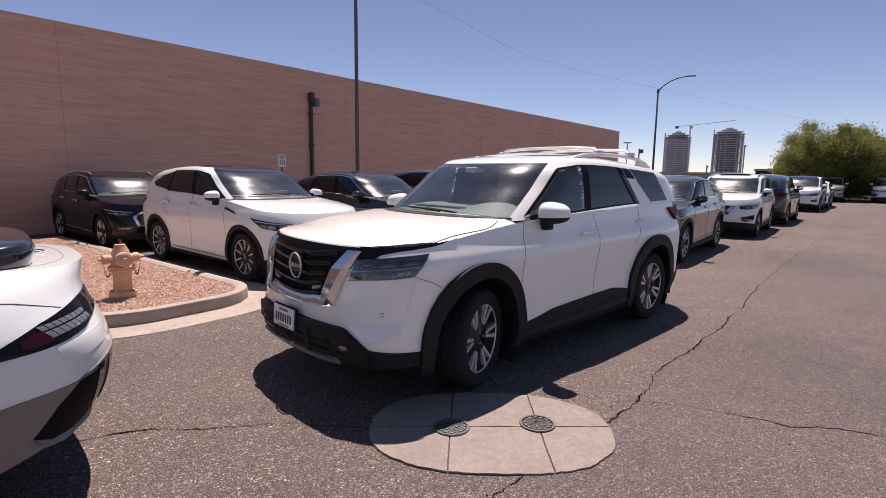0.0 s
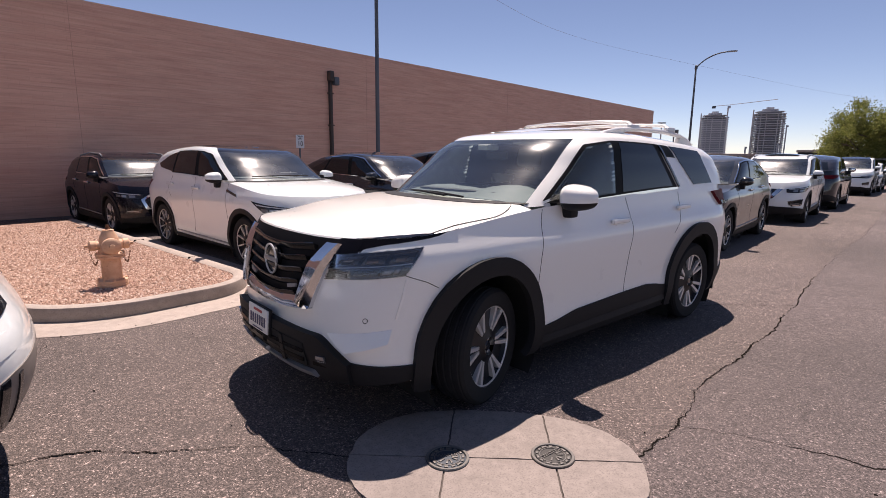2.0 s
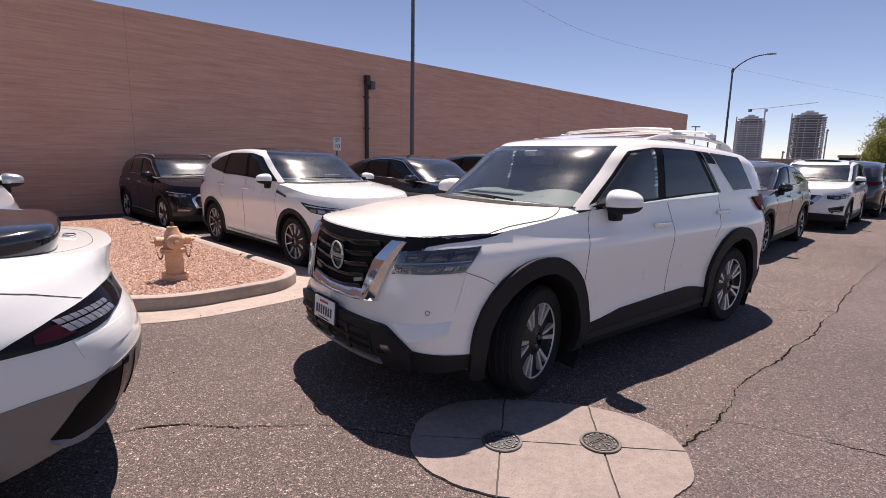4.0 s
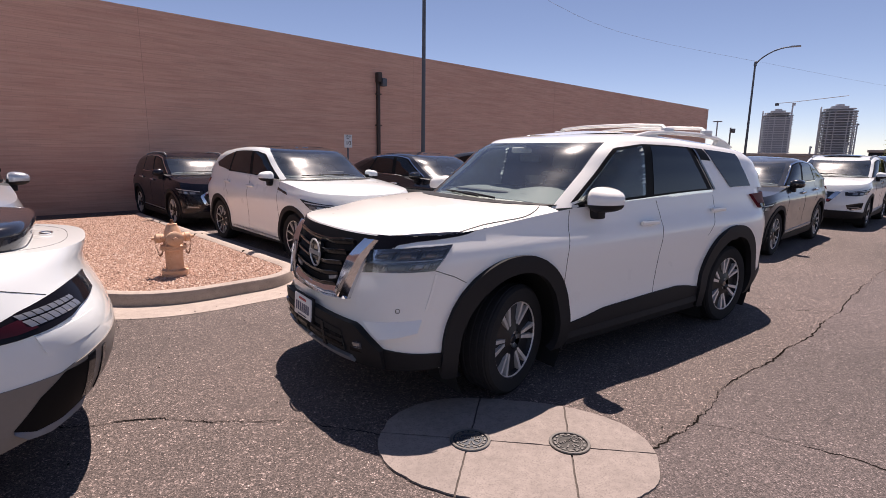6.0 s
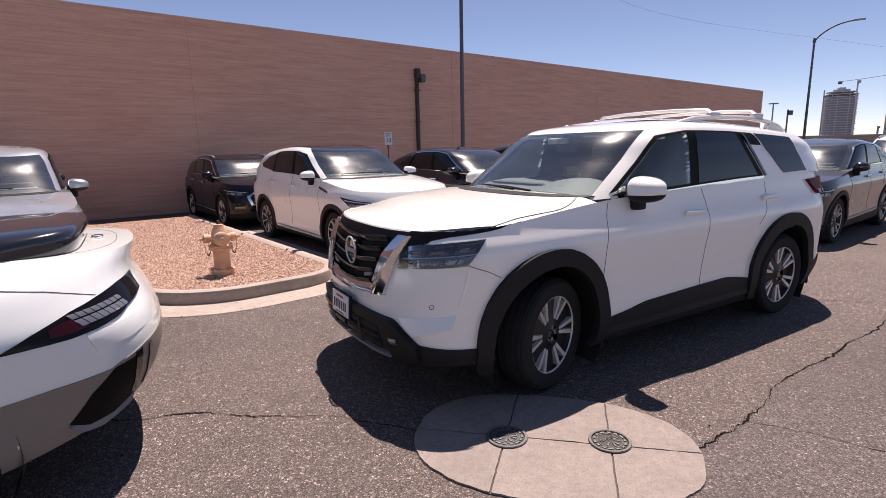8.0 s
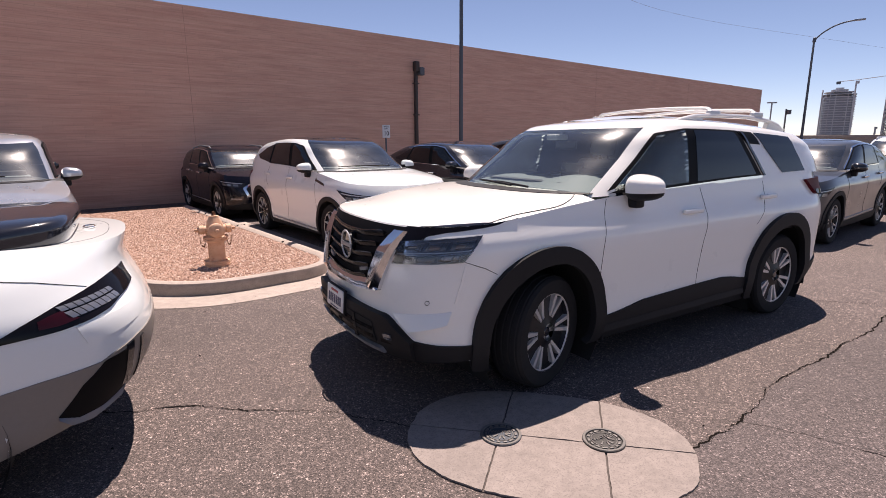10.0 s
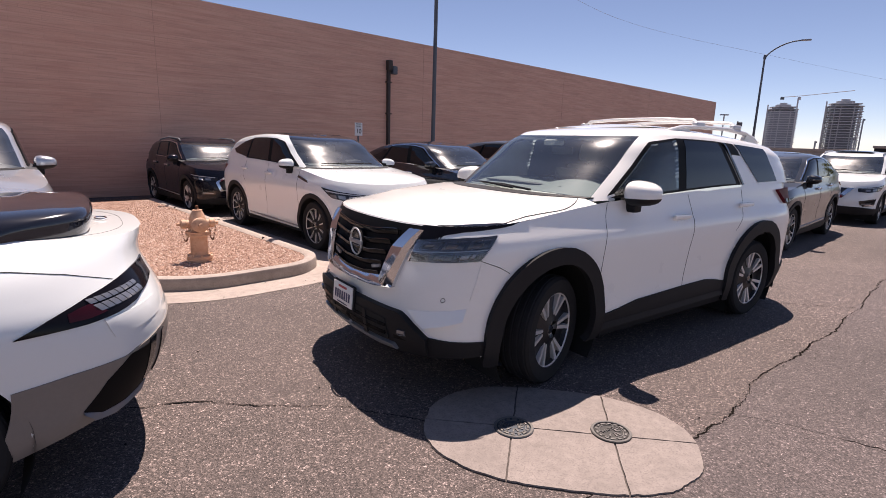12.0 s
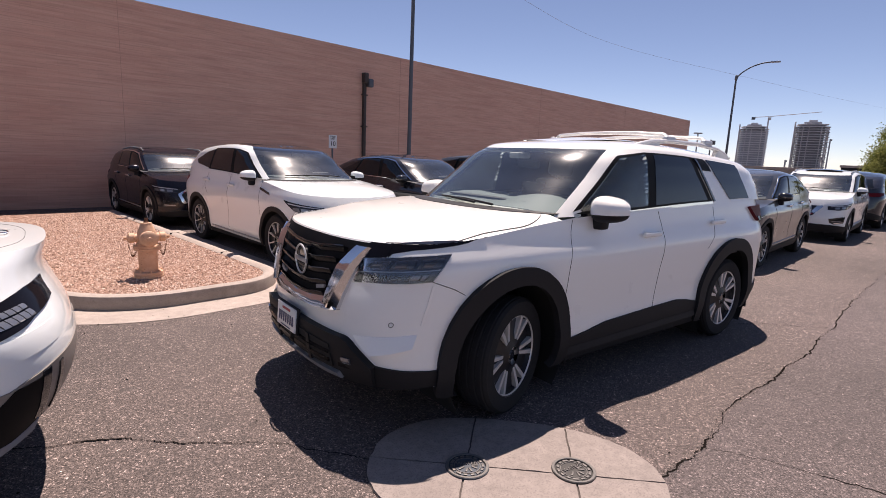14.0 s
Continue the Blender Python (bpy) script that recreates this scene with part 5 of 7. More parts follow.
def overhead_wire():
    """One thin sagging cable over the lot, to the lamp and on."""
    eye = Vector((0.07, 0, 1.63))
    path = []
    ways = [((-0.50, 0.80, 0.42), 14), ((-0.067, 0.952, 0.297), 24), ((0.139, 0.969, 0.205), 34), ((0.342, 0.928, 0.148), 47), ((0.54, 0.837, 0.089), 75), ((0.66, 0.75, 0.06), 110)]
    pts = [eye + Vector(w).normalized() * d for w, d in ways]
    fx, fy, fz = (curve_of([(k, p[i]) for k, p in enumerate(pts)]) for i in range(3))
    path = [(fx(t / 12), fy(t / 12), fz(t / 12)) for t in range(61)]
    tagged(part("overhead_wire", tube(path, 0.006, 5), CABLE, None), "thin dark overhead cable sagging across the sky", "cable")


overhead_wire()


def far_pole(az, dist, high, name, label, head=False, radius=0.065):
    p = new(name)
    d = Vector((math.sin(radians(az)), math.cos(radians(az)), 0))
    p.location = d * dist
    tagged(p, label, "pole")
    part("post", tube([(0, 0, 0), (0, 0, high)], radius, 8), SATIN if dist > 100 or head else STEELGREY, p)
    if head:
        part("lamp_head", box(0.8, 0.25, 0.12, (0, 0, high), 0.04), SATIN, p)
    else:
        part("top_box", box(0.3, 0.3, 0.36, (0.2, 0, high - 0.25), 0.05), STEELGREY, p)


far_pole(17.72, 60, 5.1, "lot_lamp", "grey lot lamp with twin heads beyond the wall", True)
far_pole(18.9, 52, 4.1, "camera_pole", "dark pole with a camera box")
far_pole(28.2, 150, 9.4, "light_mast", "slim grey light mast far away", False, 0.16)
far_pole(25.15, 150, 4.4, "utility_pole", "dark utility pole far away", False, 0.2)
far_pole(27.7, 150, 5.2, "utility_pole", "dark utility pole far away", False, 0.22)


def low_building(az, dist, wide, high, material, label):
    d = Vector((math.sin(radians(az)), math.cos(radians(az)), 0))
    h = new("low_building")
    h.matrix_basis = Matrix.Translation(d * dist) @ Matrix.Rotation(radians(-az), 4, "Z")
    tagged(h, label, "building")
    part("wall", box(wide, 8, high, (0, 4, high / 2), 0.05), material, h)
    part("roof_edge", box(wide + 0.4, 8.4, 0.4, (0, 4, high + 0.2), 0.05), CONCRETE, h)


low_building(23.0, 95, 16, 1.9, CONCRETE, "low pale building beyond the parked row")
low_building(31.6, 110, 9, 2.7, CLADDING, "dark low canopy building beyond the parked row")


def debris():
    """Small dark leaves and grit near the kerb and on the asphalt."""
    rng = random.Random(12)
    verts, faces = [], []
    for k in range(420):
        if k >= 110:
            i = rng.choice((1, 1, 2, 2, 3, 4))
            p = Vector((*MAIN_CRACK[i], 0.005)).lerp(Vector((*MAIN_CRACK[i + 1], 0.005)), rng.random()) + Vector((rng.gauss(0, 0.018), rng.gauss(0, 0.018), 0))
        elif k < 70:
            t = rng.random()
            n, a = -5.2 + rng.gauss(0, 0.25), 1.2 + 2.9 * t
            p = lot(n, a, 0.009)
        else:
            p = Vector((rng.uniform(-3, 4), rng.uniform(1.8, 5.5), 0.004))
        s = rng.uniform(0.0012, 0.0035) if k >= 110 else rng.uniform(0.003, 0.010)
        o = len(verts)
        t = rng.uniform(0, 6.28)
        for i in range(5):
            q = t + i * 1.256
            verts.append((p.x + s * math.cos(q) * rng.uniform(0.6, 1.2), p.y + s * math.sin(q) * rng.uniform(0.6, 1.2), p.z))
        verts.append((p.x, p.y, p.z + s * 0.7))
        faces += [(o + i, o + (i + 1) % 5, o + 5) for i in range(5)]
    tagged(part("grit", (verts, faces), CRACK, None, smooth=0), "scattered dark grit and leaf bits on the asphalt", "grit", kind="stuff")


debris()


def wall_joint(a):
    """A vertical movement joint in the block wall."""
    j = part("movement_joint", box(0.010, WALL_H - 0.05, 0.006, (a, WALL_H / 2, 0.001)), WALLJOINT, None, smooth=0)
    j.matrix_basis = wall_m
    tagged(j, "narrow vertical joint in the block wall", "joint", kind="structure")


for a in (-14.0, -4.7, 4.6, 13.9, 23.2, 32.5):
    wall_joint(a)

for n in (-7.6, -9.7, -11.8):
    k = part("kerb_joint", lot_box(n - 0.003, n + 0.003, 3.63, 3.7815, 0.01, 0.1515), CRACK, None, smooth=0)
    tagged(k, "dark joint between two kerb lengths", "joint", kind="structure")
# ---- details of cars ----


def both(f):
    for s in (1, -1):
        f(s)


def front_hero(c, sh):
    fr = sh.on_front()
    sh.on_ring(1)
    ths = [math.pi * i / 2400 for i in range(1201)]

    def round_nose(*pts):
        """Points (x, y, z) on the nose as (length round the corner, height)."""
        out = []
        for x, y, z in pts:
            th = min(ths, key=lambda t: math.dist(sh.ring(t, z), (x, y)))
            out.append((float(np.interp(th, sh.arc[1], sh.arc[0])), z))
        return out

    part("grille", ribbon([(y, sh.edge_z(abs(y)) - 0.010) for y in (-0.60, -0.4, -0.2, 0, 0.2, 0.4, 0.60)], [(-0.43, 0.72), (0.43, 0.72)], fr, 0.004, 0.012, 30, 10), GRILLEBLACK, c)
    # five swept bars, each with a flat face and a thin upper lip
    for k in range(5):
        z = 1.064 - 0.070 * k
        w = (0.435, 0.395, 0.372, 0.352, 0.335)[k]
        ys = [w * q for q in (-1, -0.75, -0.45, 0, 0.45, 0.75, 1)]
        dip = [0.012, 0.004, -0.012, -0.018, -0.012, 0.004, 0.012]
        bar = part("grille_bar", ribbon([(y, z + d) for y, d in zip(ys, dip)], [(y, z - 0.030 + d) for y, d in zip(ys, dip)], fr, 0.034, 0.03, 28, 3, 0.016, 0.004), GRILLEBAR, c)
        part("bar_lip", ribbon([(y * 0.98, z + 0.004 + d) for y, d in zip(ys, dip)], [(y * 0.98, z - 0.001 + d) for y, d in zip(ys, dip)], fr, 0.038, 0.012, 28, 1), GLOSSBLACK, bar)
    for s in (1, -1):
        part("grille_mark", ribbon([(s * 0.24, 0.825), (s * 0.34, 0.845)], [(s * 0.25, 0.805), (s * 0.33, 0.822)], fr, 0.030, 0.012, 6, 2), SATIN, c)

    def sides(s):
        lean = lambda y, z: fr(y, z) + Vector((0.002 + 0.024 * min(1.0, max(0.0, (1.11 - z) / 0.13)) + 0.03 * max(0.0, 0.98 - z), 0, 0))
        inner = [(s * 0.500, 1.100), (s * 0.455, 1.03), (s * 0.415, 0.97), (s * 0.395, 0.90), (s * 0.372, 0.82), (s * 0.350, 0.74)]
        ridge = [(s * 0.600, 1.095), (s * 0.562, 1.03), (s * 0.528, 0.965), (s * 0.498, 0.895), (s * 0.462, 0.81), (s * 0.428, 0.728)]
        outer = [(s * 0.618, 1.102), (s * 0.592, 1.03), (s * 0.566, 0.965), (s * 0.545, 0.90), (s * 0.515, 0.815), (s * 0.485, 0.728)]
        arm = part("chrome_surround", ribbon(inner, ridge, lean, 0.006, 0.05, 30, 5, 0.022, -0.003), CHROME, c, "bright chrome grille surround")
        part("surround_edge", ribbon(ridge, outer, lean, 0.022, 0.07, 30, 2, -0.004), CHROME, arm)
        g = sh.on_ring(s)
        low = round_nose((0.955, 0.572, 0.905), (0.90, 0.68, 0.918), (0.79, 0.84, 0.934), (0.655, 0.93, 0.947))
        top = round_nose((0.905, 0.600, 1.040), (0.83, 0.735, 1.060), (0.719, 0.838, 1.076), (0.60, 0.895, 1.084), (0.520, 0.925, 1.089))
        lamp = part("headlight", ribbon(low, top, g, 0.008, 0.02, 30, 6), LAMPGREY, c, "smoked headlight with grey reflectors and a thin light guide")
        ra, rb = resampled(low, 41), resampled(top, 41)
        spot = lambda f, v: tuple(ra[int(f * 40)] * (1 - v) + rb[int(f * 40)] * v)
        line = lambda f0, f1, v, n=9: [spot(f0 + (f1 - f0) * k / (n - 1), v) for k in range(n)]
        part("light_guide", ribbon(line(0.03, 0.99, 0.435), line(0.03, 0.99, 0.475), g, 0.016, 0.008, 20, 1), LAMPLINE, lamp)
        part("lamp_shelf", ribbon(line(0.02, 0.99, 0.36), line(0.02, 0.99, 0.42), g, 0.012, 0.006, 20, 1), GLOSSBLACK, lamp)
        for k in range(3):
            f = 0.12 + 0.29 * k
            part("reflector", ribbon(line(f, f + 0.25, 0.54, 4), line(f + 0.02, f + 0.26, 0.88, 4), g, 0.0115, 0.006, 8, 3, 0.0115, 0.006), LAMPINNER, lamp)
            part("lens", ribbon(line(f + 0.05, f + 0.17, 0.60, 4), line(f + 0.06, f + 0.18, 0.74, 4), g, 0.0165, 0.006, 6, 2, 0.0165, 0.004), CLEARLENS, lamp)
            part("reflector", ribbon(line(f - 0.03, f + 0.20, 0.10, 4), line(f - 0.02, f + 0.21, 0.31, 4), g, 0.0115, 0.006, 8, 3, 0.0115, 0.005), LAMPINNER, lamp)
        for f in (0.70, 0.77, 0.84):
            part("lens", ribbon(line(f, f + 0.05, 0.13, 3), line(f, f + 0.05, 0.30, 3), g, 0.0165, 0.006, 4, 2, 0.0165, 0.003), CLEARLENS, lamp)
        part("lamp_cover", ribbon(low, top, g, 0.019, 0.003, 30, 6, 0.019, 0.004), LAMPCLEAR, lamp, "clear headlight cover")
        # the dark strip under the bonnet's edge, which runs back into the wing
        us = round_nose((0.83, 0.735, 1.06), (0.801, 0.745, 1.085), (0.755, 0.79, 1.098), (0.711, 0.824, 1.109), (0.60, 0.87, 1.121), (0.463, 0.905, 1.134), (0.40, 0.91, 1.143), (0.345, 0.905, 1.158), (0.25, 0.90, 1.174))
        part("running_light", ribbon(us, [(u, sh.edge_z(u) - 0.001) for u, _ in us], g, 0.003, 0.008, 40, 4), LAMPBLACK, c, "dark upper running light strip")
        d = sh.on_deck()
        rim, cut = [], []
        for x, y in ((0.80, 0.70), (0.735, 0.745), (0.666, 0.778), (0.60, 0.808), (0.54, 0.838), (0.48, 0.868), (0.43, 0.90)):
            lo, hi = 0.5, 0.97
            for _ in range(24):
                mid = (lo + hi) / 2
                lo, hi = (mid, hi) if sh.side_y(x, sh.deck(x, mid)) > mid else (lo, mid)
            rim.append((x, s * (lo - 0.001)))
            cut.append((x, s * min(y, lo - 0.002)))
        part("running_light", ribbon(cut, rim, d, 0.003, 0.008, 36, 4), LAMPBLACK, c)
        part("lamp_bridge", ribbon(round_nose((0.955, 0.572, 0.905), (0.93, 0.60, 0.98), (0.905, 0.63, 1.04), (0.84, 0.73, 1.055)), [(u, sh.edge_z(u) - 0.004) for u in (0.622, 0.66, 0.71, 0.785)], g, 0.0045, 0.012, 18, 5), LAMPBLACK, lamp)
        crest = round_nose((0.960, 0.604, 0.605), (0.85, 0.78, 0.628), (0.716, 0.888, 0.648))
        foot = round_nose((0.936, 0.741, 0.520), (0.85, 0.82, 0.545), (0.753, 0.89, 0.578))
        part("bumper_facet", ribbon(foot, crest, g, 0.040, 0.045, 18, 5, 0.003), WHITE, c)
        # lower bumper: a ledge that stands out from the paintwork, then runs back to the wheel
        upper = round_nose((1.05, 0.0, 0.592), (1.03, 0.30, 0.592), (0.98, 0.56, 0.590), (0.975, 0.602, 0.572), (0.945, 0.682, 0.510), (0.905, 0.745, 0.452))
        lower = round_nose((1.0, 0.0, 0.315), (0.98, 0.35, 0.318), (0.94, 0.58, 0.325), (0.90, 0.68, 0.33), (0.88, 0.73, 0.33))
        part("bumper_trim", ribbon(lower, upper, g, 0.030, 0.05, 40, 8, 0.052, 0.006), CLADDING, c)
        part("bumper_trim", ribbon(round_nose((0.90, 0.735, 0.315), (0.70, 0.90, 0.325), (0.50, 0.93, 0.335)), round_nose((0.905, 0.745, 0.452), (0.79, 0.845, 0.437), (0.60, 0.915, 0.424), (0.50, 0.93, 0.42)), g, 0.014, 0.03, 24, 4), CLADDING, c)
        part("air_intake", ribbon([(0.0, 0.395), (0.30, 0.398), (0.50, 0.405)], [(0.0, 0.535), (0.30, 0.535), (0.48, 0.53)], g, 0.056, 0.01, 18, 2), UNDER, c)
        for z in (0.425, 0.475):
            part("intake_bar", ribbon([(0.0, z), (0.48, z + 0.006)], [(0.0, z + 0.018), (0.48, z + 0.024)], g, 0.066, 0.014, 16, 1, 0.058), GRILLEBAR, c)
        part("intake_post", ribbon([(0.235, 0.385), (0.235, 0.535)], [(0.275, 0.385), (0.27, 0.535)], g, 0.064, 0.014, 4, 1), CLADDING, c)
        part("skid_plate", ribbon([(0.0, 0.335), (0.36, 0.338), (0.56, 0.346)], [(0.0, 0.378), (0.36, 0.380), (0.54, 0.382)], g, 0.050, 0.06, 22, 3, 0.066, 0.004), SATIN, c, "satin silver skid bar")
        fog = round_nose((0.95, 0.60, 0.465))[0][0]
        pod = part("fog_recess", ribbon([(fog - 0.085, 0.415), (fog + 0.075, 0.425)], [(fog - 0.075, 0.525), (fog + 0.045, 0.52)], g, 0.0455, 0.010, 8, 3), GRILLEBLACK, c)
        part("fog_lamp", ribbon([(fog - 0.035, 0.445), (fog + 0.025, 0.45)], [(fog - 0.035, 0.485), (fog + 0.022, 0.488)], g, 0.050, 0.012, 6, 3, 0.062, 0.006), CLEARLENS, pod)
        hole = round_nose((0.83, 0.80, 0.70))[0][0]
        ring = [(hole + 0.012 * math.cos(a), 0.70 + 0.012 * math.sin(a)) for a in [2 * math.pi * k / 16 for k in range(17)]]
        ring2 = [(hole + 0.015 * math.cos(a), 0.70 + 0.015 * math.sin(a)) for a in [2 * math.pi * k / 16 for k in range(17)]]
        part("parking_sensor", ribbon(ring, ring2, g, 0.002, 0.004, 17, 1), SEAM, c)
        fold = round_nose((0.645, 0.925, 0.925), (0.668, 0.915, 0.82), (0.700, 0.897, 0.70))
        part("bumper_fold", ribbon([(u - 0.004, z) for u, z in fold], [(u + 0.012, z) for u, z in fold], g, 0.006, 0.012, 14, 3, 0.0005), WHITE, c)
        sm = round_nose((0.65, 0.93, 0.944), (0.52, 0.952, 0.895), (0.44, 0.958, 0.851))
        part("bumper_seam", ribbon(sm, [(u, z + 0.004) for u, z in sm], g, 0.001, 0.003, 14, 1), SEAM, c)
        edge = [(0.45, 0.894), (0.36, 0.884), (0.25, 0.876), (0.16, 0.880), (0.058, 0.886), (-0.03, 0.892), (-0.10, 0.890), (-0.17, 0.875), (-0.25, 0.845), (-0.32, 0.805), (-0.38, 0.755), (-0.45, 0.695)]
        part("bonnet_seam", ribbon([(x, s * y) for x, y in edge], [(x - 0.003, s * (y - 0.009)) for x, y in edge], d, 0.002, 0.004, 40, 1), SEAM, c)
        part("sill_trim", ribbon([(-0.46, 0.235), (-1.5, 0.235), (-2.36, 0.235)], [(-0.46, 0.405), (-0.70, 0.432), (-0.93, 0.470), (-1.568, 0.492), (-1.95, 0.500), (-2.12, 0.480), (-2.36, 0.435)], sh.on_side(s), 0.012, 0.03, 44, 4), CLADDING, c)
        part("sill_step", ribbon([(-0.50, 0.30), (-2.30, 0.315)], [(-0.50, 0.345), (-2.30, 0.36)], sh.on_side(s), 0.030, 0.03, 24, 2, 0.014), CLADDING, c)
        door_mirror(c, sh, s, -0.79, 1.262, WHITE, size=0.95)
        handle(c, sh, s, -1.45, 1.098, WHITE)
        handle(c, sh, s, -2.56, 1.148, WHITE)
        f = sh.on_cabin_side(s)
        part("window_bridge", ribbon([(-2.31, 0.61), (-2.53, 0.60)], [(-2.20, 0.82), (-2.43, 0.815)], f, 0.004, 0.006, 10, 4), GRILLEBLACK, c)
        part("pillar_moulding", ribbon([(-2.27, 0.80), (-2.57, 0.02)], [(-2.24, 0.80), (-2.54, 0.02)], f, 0.012, 0.012, 16, 1), GLOSSBLACK, c)
        rear = sh.on_ring(s, True)
        t0, t1 = sh.arc_at(-3.30), sh.arc_at(-3.46)
        tail = part("tail_light", ribbon([(0.35, 1.10), (0.8, 1.10), (t1 - 0.05, 1.115), (t1, 1.125)], [(0.35, 1.265), (0.85, 1.268), (t0 - 0.1, 1.268), (t0, 1.262)], rear, 0.030, 0.05, 24, 5), TAILRED, c, "dark red tail light")
        part("lamp_foot", ribbon([(0.5, 1.095), (t1 - 0.01, 1.118)], [(0.5, 1.15), (t1 + 0.01, 1.16)], rear, 0.034, 0.02, 16, 2), LAMPBLACK, tail)
        part("rear_bumper_trim", ribbon([(0.0, 0.33), (0.8, 0.33), (1.3, 0.27)], [(0.0, 0.52), (0.8, 0.50), (1.3, 0.42)], rear, 0.012, 0.03, 24, 4), CLADDING, c)
        for x in (-0.52, -3.40):
            part("mud_flap", box(0.012, 0.24, 0.24, (x, s * 0.83, 0.345), 0.005), CLADDING, c)
        # roof rail: a flat bar on two wedge feet
        path = [(-1.52, 0.64, 1.765), (-1.66, 0.64, 1.80), (-1.82, 0.64, 1.828), (-2.1, 0.645, 1.842), (-2.6, 0.645, 1.838), (-2.95, 0.64, 1.812), (-3.15, 0.635, 1.772), (-3.26, 0.63, 1.725)]
        flat = Matrix.Translation((0, s * 0.64, 0)) @ Matrix.Diagonal((1, 1.45, 1, 1)) @ Matrix.Translation((0, -s * 0.64, 0))
        rail = part("roof_rail", moved(tube([(x, s * y, z) for x, y, z in path], 0.020, 12), flat), SATINBRIGHT, c, "silver roof rail")
        for pts in (((-1.52, 1.745), (-1.98, 1.745), (-1.90, 1.825), (-1.72, 1.812)), ((-2.92, 1.735), (-3.27, 1.695), (-3.15, 1.765), (-2.98, 1.80))):
            n = len(pts)
            wedge = [(x, s * (0.64 + e), z) for e in (-0.024, 0.024) for x, z in pts]
            part("rail_foot", (wedge, [tuple(range(n)), tuple(range(n, 2 * n))[::-1]] + [(k, (k + 1) % n, n + (k + 1) % n, n + k) for k in range(n)]), SATINBRIGHT, rail, smooth=30)
        part("wiper", tube([(-0.30, s * 0.10 + 0.25, 1.298), (-0.33, s * 0.10 - 0.1, 1.312), (-0.42, s * 0.10 - 0.45, 1.30)], 0.009, 6), CLADDING, c)
    both(sides)
    part("chrome_lower", ribbon([(-0.485, 0.725), (-0.30, 0.702), (0, 0.692), (0.30, 0.702), (0.485, 0.725)], [(-0.37, 0.79), (-0.2, 0.762), (0, 0.752), (0.2, 0.762), (0.37, 0.79)], fr, 0.046, 0.07, 40, 6, 0.020, 0.005), CHROME, c)
    xe, ze = sh.front_x(0, 0.93) + 0.042, 0.945
    em = part("emblem", tube([(xe, 0.082 * math.cos(a), ze + 0.092 * math.sin(a)) for a in [2 * math.pi * k / 36 for k in range(37)]], 0.0065, 8, False), ALLOY, c, "round silver emblem ring with a bar")
    part("emblem_bar", box(0.012, 0.19, 0.030, (xe, 0, ze), 0.004), SATIN, em)
    part("emblem_disc", moved(lathe([(0.0001, 0.0), (0.080, 0.0), (0.080, -0.04)], 32, "x"), Matrix.Translation((xe - 0.01, 0, ze))), GLOSSBLACK, em)
    plate(c, 1.100, -0.045, 0.560, 0, -4)
    for x in (-2.10, -2.78):
        path = [(x, -0.63, 1.84), (x, -0.622, 1.875), (x, -0.585, 1.902), (x, -0.3, 1.918), (x, 0, 1.921), (x, 0.3, 1.918), (x, 0.585, 1.902), (x, 0.622, 1.875), (x, 0.63, 1.84)]
        wing = Matrix.Translation((x, 0, 0)) @ Matrix.Diagonal((1.9, 1, 1, 1)) @ Matrix.Translation((-x, 0, 0))
        bar = part("crossbar", moved(tube(path, 0.0165, 12), wing), SATINBRIGHT, c, "silver roof crossbar")
        for s in (1, -1):
            part("crossbar_foot", box(0.15, 0.055, 0.055, (x, s * 0.637, 1.858), 0.02, 3), SATINBRIGHT, bar)
    part("antenna_fin", box(0.16, 0.03, 0.06, (-3.0, 0, 1.80), 0.014), WHITE, c)
    seams(c, sh, [[(-0.47, 0.42), (-0.452, 0.72), (-0.455, 0.93), (-0.505, 1.165), (-0.53, 1.24)], [(-1.59, 0.49), (-1.605, 0.83), (-1.645, 1.06), (-1.64, 1.16), (-1.60, 1.27)], [(-2.52, 1.28), (-2.54, 1.15), (-2.47, 1.02), (-2.36, 0.92)]])


SATINBRIGHT = plain("satin_silver_rail", (0.62, 0.62, 0.62), 0.35, 0.35, 0.06, 20)
pf = Shape(pillar=8.5, arch=0.500, arch_back=0.075, facet=0.79, dome=0.05)
hero_panes = glazing(pf, ((-1.535, -1.555), (-2.43, -2.15)), ([(-2.86, 0.035), (-3.27, 0.035)], [(-2.46, 0.81), (-3.05, 0.80)]), 0.805)
door_low, door_up = hero_panes[0][0]
car = make_car("suv", "white pearl three-row sport utility with black arch trim, parked on asphalt", WHITE, (-0.394, 4.463), (-0.703, -0.711), pf, 16.0,
               wheels=dict(rim=0.268, spokes=6, twin=True, wide=0.62, spread=0.17), opening=door_low + door_up[::-1], arch_wide=0.095, arch_proud=0.035, arch_swell=0.028)
windows(car, pf, *hero_panes, clear=True)
front_hero(car, pf)

